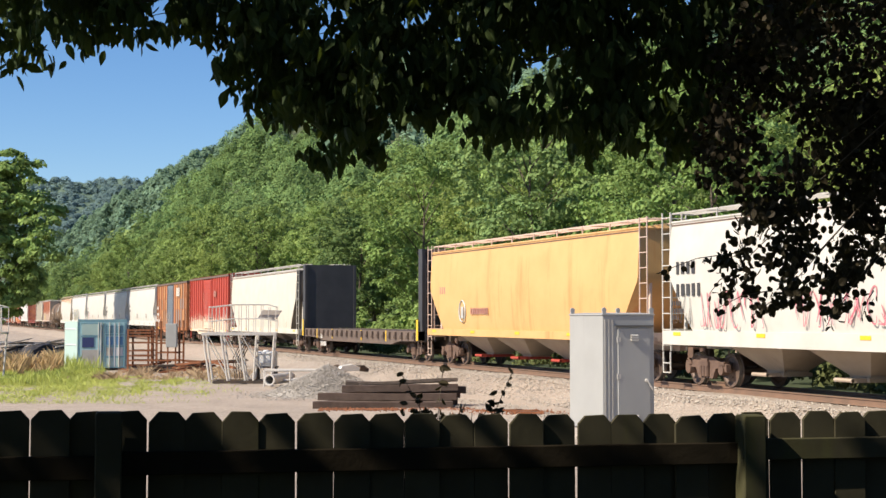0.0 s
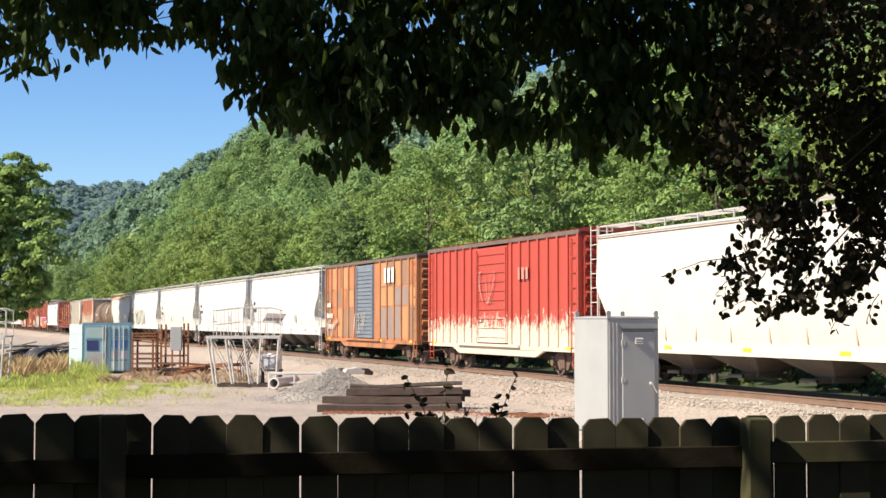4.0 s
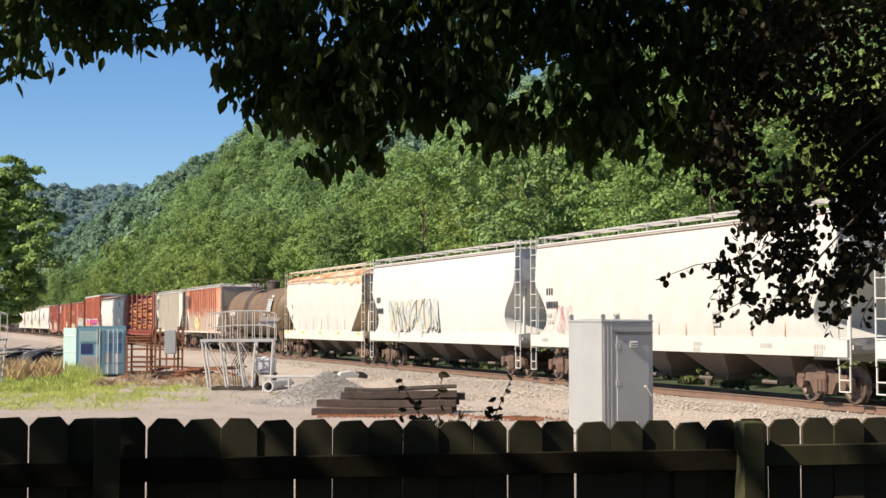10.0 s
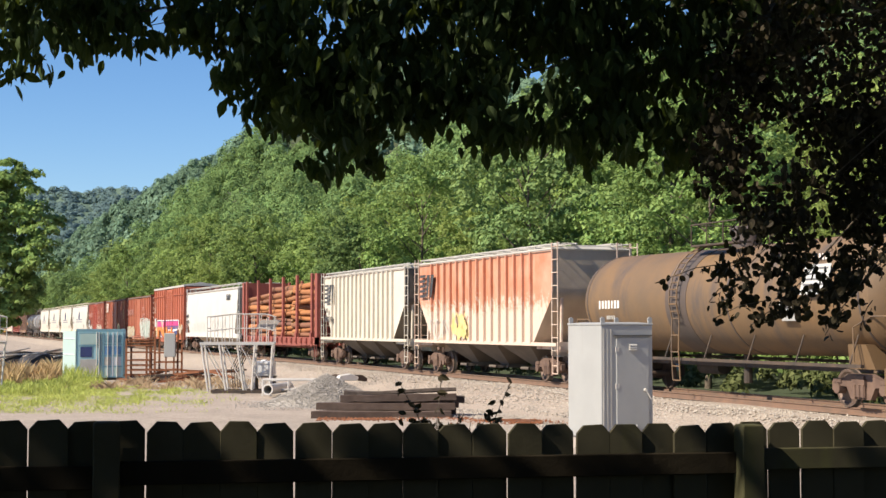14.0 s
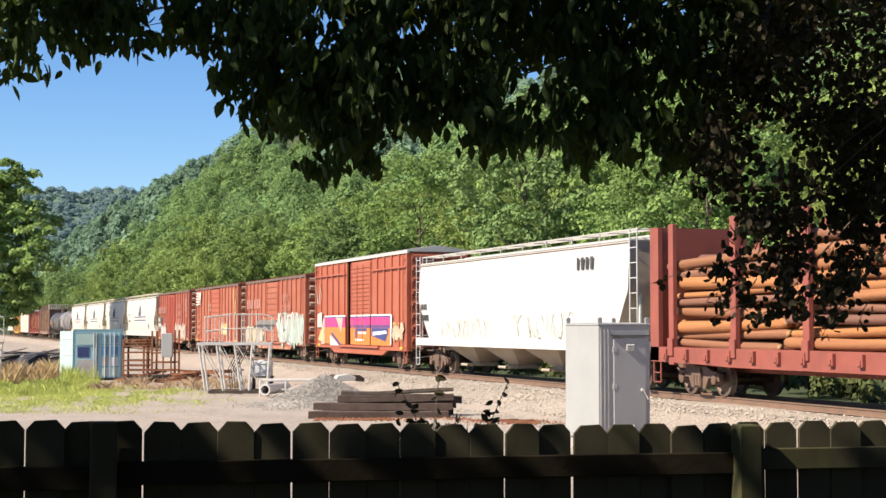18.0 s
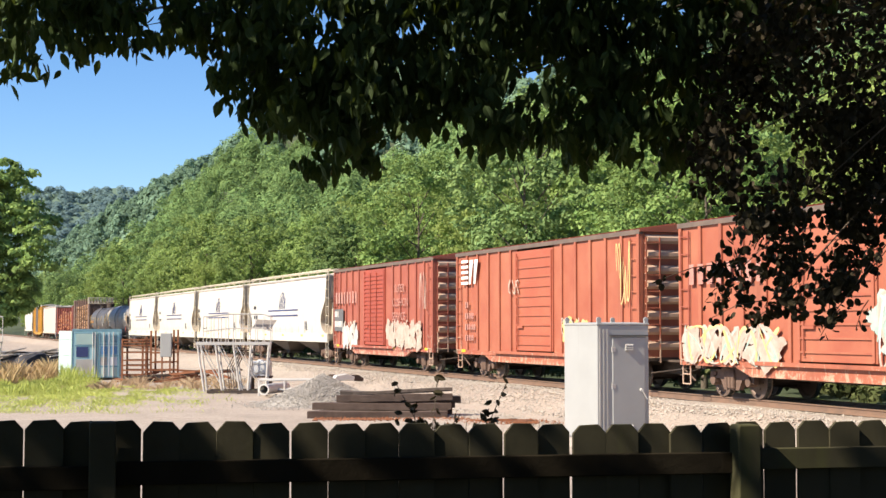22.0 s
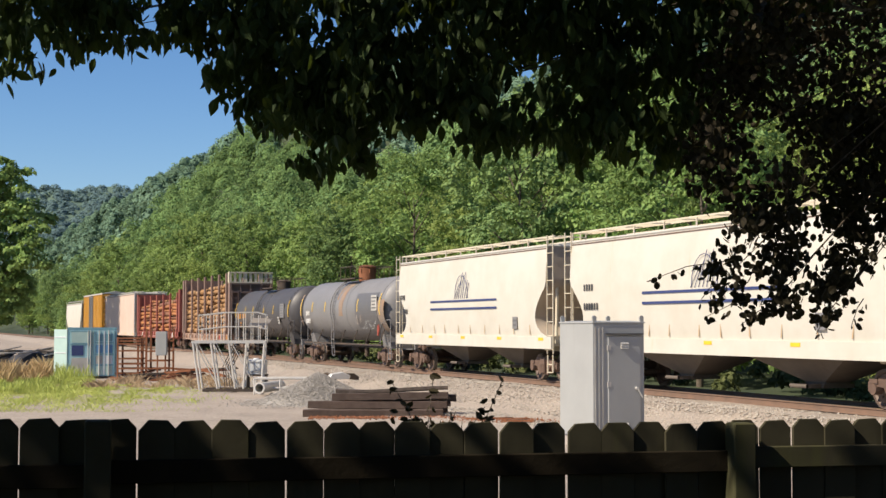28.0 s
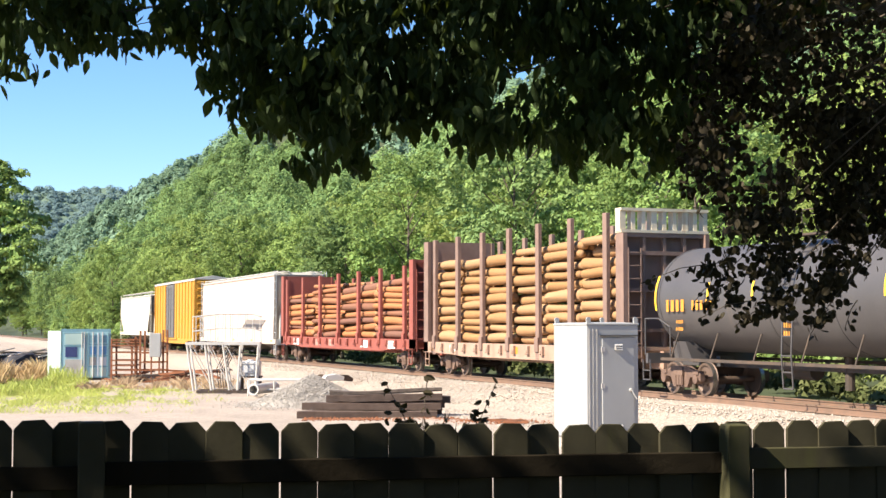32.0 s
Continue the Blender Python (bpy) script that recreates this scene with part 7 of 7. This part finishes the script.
        o.matrix_basis = pose(x, y, float(ground_z(x, y)) + (0.62 if k else 0.5), 0, 8 * k - 8, VIEW + 20 * k) @ Matrix.Diagonal((s, s, s, 1))
        tagged(o, "dark scrap metal lump on the stone heap", "scrap metal", "scrap lumps")


def rocks(rng, pos, size):
    """Angular stones: bent octahedra, half sunk."""
    n = len(pos)
    base = np.array(((1, 0, 0), (0, 1, 0), (-1, 0, 0), (0, -1, 0), (0, 0, 0.8), (0, 0, -0.6)), float)
    v = base[None] * rng.uniform(0.6, 1.25, (n, 6, 1)) + rng.uniform(-0.25, 0.25, (n, 6, 3))
    a = rng.uniform(0, 2 * math.pi, n)
    ca, sa = np.cos(a)[:, None], np.sin(a)[:, None]
    x, y = v[:, :, 0] * ca - v[:, :, 1] * sa, v[:, :, 0] * sa + v[:, :, 1] * ca
    v = np.stack([x, y, v[:, :, 2]], -1) * size[:, None, None] + pos[:, None, :]
    tri = np.array(((0, 1, 4), (1, 2, 4), (2, 3, 4), (3, 0, 4), (1, 0, 5), (2, 1, 5), (3, 2, 5), (0, 3, 5)))
    f = (tri[None] + (np.arange(n) * 6)[:, None, None]).reshape(-1, 3)
    return v.reshape(-1, 3).tolist(), f.tolist()


def build_stones():
    rng = np.random.default_rng(21)
    # grey heap
    cx, cy = spot(-4.0, 51.5)
    n = 16000
    u, w = rng.normal(size=n) * 0.45, rng.normal(size=n) * 0.45
    rr = np.sqrt(u * u + w * w)
    h = np.clip(1 - rr, 0, 1) ** 1.1 * 1.05
    x, y = cx + ASIDE.x * u * 2.3 + AHEAD.x * w * 2.6, cy + ASIDE.y * u * 2.3 + AHEAD.y * w * 2.6
    v, f = rocks(rng, np.stack([x, y, YARD_Z + h + rng.uniform(-0.02, 0.03, n)], 1), 0.014 + 0.03 * rng.uniform(0, 1, n) ** 2)
    tagged(new("stone_heap", soup("stone_heap", v, f, M["stone_grey"])), "heap of crushed grey stone on the yard", "gravel heap", kind="stuff")
    bm = bmesh.new()
    g = bmesh.ops.create_grid(bm, x_segments=30, y_segments=30, size=1.25)["verts"]
    for q in g:
        hh = max(0.0, 1 - q.co.length) ** 1.1 * 1.02 - 0.03 + 0.03 * noise.noise(q.co * 6)
        q.co = Vector((q.co.x * 2.3, q.co.y * 2.6, hh))
    o = part("stone_heap_core", bm, M["stone_grey"], None, smooth=60)
    o.matrix_basis = pose(cx, cy, YARD_Z, 0, 0, VIEW)
    tagged(o, "packed core of the crushed stone heap", "gravel heap", kind="stuff")
    # ballast shoulder beside the rails and loose yard stone
    n = 30000
    x = -24 - 62 * rng.uniform(0, 1, n) ** 1.3
    y = TRACK_Y - rng.uniform(0.9, 8.5, n)
    keep = ~((np.abs(y - TRACK_Y) < 1.0))
    x, y = x[keep], y[keep]
    z = ground_z(x, y)
    v, f = rocks(rng, np.stack([x, y, z + 0.004], 1), rng.uniform(0.02, 0.05, len(x)))
    tagged(new("ballast", soup("ballast", v, f, M["stone"])), "pale angular ballast stones along the track", "gravel", kind="stuff")


def build_weeds():
    rng = np.random.default_rng(33)

    def blades(name, label, n, r_range, d_range, h, mat, lean=0.35, edge=None, wide=0.013, clumpy=1.0):
        r, d = rng.uniform(*r_range, n), rng.uniform(*d_range, n)
        clump = np.sin(r * 1.9 + 1) * np.sin(d * 0.7) + 0.5 * np.sin(r * 4.3 + d)
        keep = clump * clumpy > rng.uniform(-1.6, 0.9, n)
        if edge:
            keep &= edge(r, d)
        r, d = r[keep], d[keep]
        m = len(r)
        x, y = AHEAD.x * d + ASIDE.x * r, AHEAD.y * d + ASIDE.y * r
        z = ground_z(x, y)
        hh = h * rng.uniform(0.35, 1.2, m) * (0.7 + 0.3 * np.sin(r * 2.1 + 0.8 * np.sin(d * 1.7)) + 0.2 * np.sin(r * 5.3 + d))
        a = rng.uniform(0, 2 * math.pi, m)
        bx, by = np.cos(a) * wide, np.sin(a) * wide
        lx, ly = rng.normal(size=m) * lean * hh, rng.normal(size=m) * lean * hh
        p0 = np.stack([x - bx, y - by, z - 0.02], 1)
        p1 = np.stack([x + bx, y + by, z - 0.02], 1)
        p2 = np.stack([x + bx * 0.8 + lx * 0.4, y + by * 0.8 + ly * 0.4, z + hh * 0.6], 1)
        p3 = np.stack([x + lx, y + ly, z + hh], 1)
        v = np.stack([p0, p1, p2, p3], 1).reshape(-1, 3)
        tagged(new(name, soup(name, v.tolist(), np.arange(len(v)).reshape(-1, 4).tolist(), M[mat])), label, "grass", kind="stuff")
    blades("tall_grass", "bright lime tall grass and weeds before the container", 70000, (-24, -14.2), (58, 70.5), 0.36, "grass", edge=lambda r, d: r < -14.6 - 0.12 * (d - 58), wide=0.006, lean=0.22, clumpy=0.4)
    blades("lime_weeds", "tall lime-green weeds growing before the container door", 1700, (-18.6, -16.0), (69, 72.4), 0.8, "grass", edge=lambda r, d: r < -16.4 + 0.5 * np.sin(d * 2), wide=0.008, lean=0.16)
    blades("short_grass", "short yellow-green grass thinning out into the gravel", 150000, (-26, -7.0), (46, 66), 0.13, "grass", 0.6,
           edge=lambda r, d: rng.uniform(0, 1, len(r)) < smoothstep(-6.5, -13.5, r + 0.11 * (d - 46) + 0.7 * np.sin(d * 0.8) + 0.5 * np.sin(r * 1.7 + d)) * (0.35 + 0.65 * smoothstep(48, 58, d)), wide=0.006, clumpy=0.3)
    blades("dry_weeds", "dry straw-coloured weeds beside the container", 22000, (-29, -18.4), (66, 80), 0.85, "straw", edge=lambda r, d: r < -18.6 - (d - 66) * 0.05, wide=0.008)
    blades("dead_weeds", "low dead brown weeds round the scrap", 9000, (-16.2, -8.6), (62, 72.6), 0.34, "weed_brown", 0.6, edge=lambda r, d: (r < -8.8) & (np.sin(r * 3 + d) + np.sin(d * 2.3) > -0.2), wide=0.007)
    # bark and rust litter round the timbers
    n = 1500
    r = np.concatenate([rng.uniform(-3.6, 0.9, n // 2), 1.9 + rng.normal(size=n - n // 2) * 0.75])
    d = np.concatenate([rng.normal(size=n // 2) * 0.35 + 43.2, rng.normal(size=n - n // 2) * 0.5 + 41.9 + 0.0 * r[n // 2:]])
    x, y = AHEAD.x * d + ASIDE.x * r, AHEAD.y * d + ASIDE.y * r
    v, f = rocks(rng, np.stack([x, y, ground_z(x, y) + 0.008], 1), rng.uniform(0.015, 0.06, n))
    tagged(new("bark_litter", soup("bark_litter", v, f, M["rust"])), "reddish-brown bark and rust litter on gravel", "litter", kind="stuff")


def build_sapling():
    rng = np.random.default_rng(17)
    sap = thing("sapling", "dark-leaved sapling growing up behind the fence", "plant", pose(*spot(0.02, 6.35), 0))
    ox, oy = spot(0.02, 6.35)
    P, S = [], []
    for base, tip in (((-0.06, 1.1), (-0.20, 1.36)), ((-0.05, 1.1), (-0.02, 1.38)), ((-0.12, 1.05), (-0.12, 1.26)), ((0.14, 1.05), (0.28, 1.37)), ((0.1, 1.1), (0.2, 1.25)), ((0.02, 1.1), (0.06, 1.22)), ((0.25, 1.05), (0.20, 1.2))):
        a = Vector((*spot(0.02 + base[0] * 0.3, 6.35), 0.0)) - Vector((ox, oy, 0))
        m = Vector((*spot(0.02 + base[0], 6.35), base[1])) - Vector((ox, oy, 0))
        t = Vector((*spot(0.02 + tip[0], 6.32), tip[1])) - Vector((ox, oy, 0))
        bm = bmesh.new()
        lattice(bm, [a, m, t], 0.0018)
        part("stem", bm, M["bark"], sap)
        for k in range(13):
            f = k / 12
            P.append(np.array(m.lerp(t, f)) + rng.normal(size=3) * 0.026 * (1.25 - f))
            S.append(rng.uniform(0.032, 0.05))
    for k in range(85):
        q = Vector((*spot(rng.uniform(-0.2, 0.27), 6.35 + rng.uniform(-0.08, 0.08)), rng.uniform(1.07, 1.20))) - Vector((ox, oy, 0))
        P.append(np.array(q))
        S.append(rng.uniform(0.026, 0.042))
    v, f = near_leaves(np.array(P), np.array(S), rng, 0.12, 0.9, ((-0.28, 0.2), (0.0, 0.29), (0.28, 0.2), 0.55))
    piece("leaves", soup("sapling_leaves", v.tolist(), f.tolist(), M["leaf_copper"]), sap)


def build_behind():
    """Plain unseen wall added behind the viewer, which closes the garden and blocks light."""
    x, y = spot(0, -4.0)
    bm = bmesh.new()
    box(bm, 0, 0, 2.6, 16, 0.25, 5.4)
    o = part("wall_house", bm, surface("dark_unseen_wall", (0.10, 0.085, 0.07), (0.08, 0.07, 0.06), 1.0, 0.8, bump=0.1), None)
    o.matrix_basis = pose(x, y, 0, 0, 0, VIEW)
    tagged(o, "plain dark unseen wall added behind the garden to block light", "wall", kind="structure")


# ---- woods and hillside ----
def build_woods():
    kinds = []
    for k, (h, w, mat, seed) in enumerate(((15, 9.5, "leaf_tree", 1), (13, 9, "leaf_pale", 2), (17, 10.5, "leaf_tree", 3), (14, 9, "leaf_hill", 4), (16, 10, "leaf_hill", 5), (11, 8.5, "leaf_pale", 6))):
        feathery = k in (1, 5)
        kinds.append((tree_mesh("wood%d" % k, seed, h, w, 0.22 if feathery else 0.28, 18000 if feathery else 17000, 0.22, M[mat], lobes=22 if feathery else 16, jit=0.45 if feathery else 0.3), h))
    rnd = random.Random(7)
    labels = ("broad green hardwood tree in full leaf", "pale green locust tree in full leaf", "tall green hardwood tree on the slope", "dark green shaded tree in leaf", "mid-green hardwood tree on the slope", "low pale green tree at the wood's edge")
    first = {}

    def plant(k, x, y, s):
        z = float(ground_z(x, y))
        m = pose(x, y, z - 0.1, 0, 0, rnd.uniform(0, 360))
        if k not in first:
            t = thing("tree", labels[k], "tree", group="woodland trees")
            piece("trunk", kinds[k][0][0], t)
            piece("crown", kinds[k][0][1], t)
            first[k] = t
            t.scale = (s, s, s)
            t.matrix_basis = m @ Matrix.Diagonal((s, s, s, 1))
        else:
            t = copy_thing(first[k], m)
            t.scale = (s, s, s)
    x = 20.0
    while x > -470:
        far = -x / 100
        for y, lo, hi in ((TRACK_Y + 13, 0.75, 0.95), (TRACK_Y + 21, 0.9, 1.15), (TRACK_Y + 31, 0.95, 1.2)):
            if y > TRACK_Y + 30 and x < -170:
                continue
            plant(rnd.randrange(6), x + rnd.uniform(-3, 3), y + rnd.uniform(-2.5, 2.5), rnd.uniform(lo * 0.85, hi * 1.08))
        x -= rnd.uniform(7.0, 9.5) * (1 + 0.25 * far)
    lx, ly = spot(-46.0, 150.0)
    lone = tree_mesh("lone_tree", 31, 19.5, 11.0, 0.46, 30000, 0.3, M["leaf_tree"], lobes=30, base=0.2)
    t = thing("tree", "large dark green tree standing alone by the track", "tree", pose(lx, ly, -1.2))
    piece("trunk", lone[0], t)
    piece("crown", lone[1], t)
    # far crowns as one body of leaves
    rng = np.random.default_rng(5)

    def forest(name, label, n, xr, yr, leaf, per, size, mat):
        V = []
        for i in range(n):
            x, y = rng.uniform(*xr), rng.uniform(*yr)
            z = float(ground_z(x, y))
            h, w = size * rng.uniform(0.65, 1.35), size * rng.uniform(0.5, 0.9)
            m = int(per * rng.uniform(0.7, 1.2))
            u = rng.normal(size=(m, 3))
            u /= np.linalg.norm(u, axis=1)[:, None]
            u[:, 2] = np.abs(u[:, 2]) * 1.1 - 0.35
            lobes = 9
            c = rng.normal(size=(lobes, 3))
            c /= np.linalg.norm(c, axis=1)[:, None]
            c[:, 2] = np.abs(c[:, 2]) * 1.2 - 0.45
            c[0] = (0, 0, 0.9)
            pick = rng.integers(0, lobes, m)
            pos = c[pick] * np.array((w * 0.30, w * 0.30, h * 0.30)) + u * w * 0.24 * rng.uniform(0.8, 1.1, (m, 1)) + np.array((x, y, z + h * 0.55))
            V.append(leaf_blades(pos, leaf * rng.uniform(0.7, 1.3, m), rng, outward=u, jitter=0.22))
        v = np.concatenate(V)
        tagged(new(name, soup(name, v.tolist(), np.arange(len(v)).reshape(-1, 3).tolist(), M[mat])), label, "woodland", kind="stuff")
    forest("trackside_brush", "low green brush along the far side of the track", 620, (-300, 20), (TRACK_Y + 5.0, TRACK_Y + 7.2), 0.2, 170, 1.5, "leaf_brush")
    forest("wood_edge_brush", "sunlit green brush at the edge of the wood", 300, (-330, 20), (TRACK_Y + 8, TRACK_Y + 13), 0.28, 220, 3.0, "leaf_tree")
    forest("slope_woods", "dense green woods covering the near slope", 640, (-640, -20), (TRACK_Y + 36, TRACK_Y + 98), 0.62, 1000, 15, "leaf_hill")
    forest("hill_woods", "dense woods covering the hillside to the ridge", 1150, (-1600, -100), (TRACK_Y + 90, TRACK_Y + 170), 1.35, 430, 15, "leaf_far_haze")
    forest("far_slope_woods", "woods on the far end of the hillside", 300, (-1600, -600), (TRACK_Y + 30, TRACK_Y + 100), 2.0, 220, 16, "leaf_far_haze")
    forest("valley_woods", "woods filling the valley beyond the bend", 200, (-1100, -480), (TRACK_Y - 40, TRACK_Y + 60), 1.5, 260, 15, "leaf_hill")


def build_far_ridge():
    xs = np.linspace(-700, 1500, 300)
    verts, faces = [], []
    for i, s in enumerate(xs):
        y = s
        h = 243 + 10 * math.sin(s * 0.006 + 1) + 6 * math.sin(s * 0.021) + 3 * math.sin(s * 0.06)
        for k in range(13):
            f = k / 12
            bump = 0 if k == 0 else 5 * noise.noise(Vector((s * 0.03, k * 1.7, 2))) + 4 * noise.noise(Vector((s * 0.09, k * 3.1, 5)))
            verts.append((-2250 - 450 * f, y, -20 + (h + 20) * f ** 0.9 + bump))
    for i in range(len(xs) - 1):
        for k in range(12):
            faces.append((i * 13 + k, i * 13 + k + 1, i * 13 + k + 14, i * 13 + k + 13))
    # the ridge's ground colour holds the same painted haze
    me = soup("far_ridge", verts, faces, surface("hazed_woods", (0.09, 0.145, 0.105), (0.11, 0.17, 0.12), 0.02, 0.95, bump=1.0, bump_scale=0.08, world_space=True), True)
    tagged(new("backdrop", me), "distant wooded ridge tinted blue-green for haze", "hills", kind="structure")
    rng = np.random.default_rng(8)
    V = []
    for i in range(2600):
        f, s = rng.uniform(0.3, 1.0), rng.uniform(-150, 900)
        h = 243 + 10 * math.sin(s * 0.006 + 1) + 6 * math.sin(s * 0.021) + 3 * math.sin(s * 0.06)
        m = 64
        u = rng.normal(size=(m, 3))
        u /= np.linalg.norm(u, axis=1)[:, None]
        u[:, 2] = np.abs(u[:, 2])
        pos = u * np.array((9, 9, 9)) * rng.uniform(0.7, 1.2) + np.array((-2250 - 450 * f, s, -22 + (h + 20) * f ** 0.9))
        V.append(leaf_blades(pos, rng.uniform(3.2, 5.6, m), rng, outward=u, jitter=0.2))
    v = np.concatenate(V)
    tagged(new("ridge_woods", soup("ridge_woods", v.tolist(), np.arange(len(v)).reshape(-1, 3).tolist(), M["leaf_ridge_haze"])), "distant woods on the far ridge", "woodland", kind="stuff")


build_ground()
build_far_ridge()
build_woods()
build_train()
build_track()
build_fence()
build_near_trees()
build_cabinet()
build_timbers()
build_platform(-8.35, 60.5, "galvanised steel work platform with pipe railings")
build_platform(-20.3, 63.0, "galvanised platform with railings beside the weeds", panel=False)
build_container()
build_scrap()
build_sapling()
build_stones()
build_weeds()
build_behind()
motions()
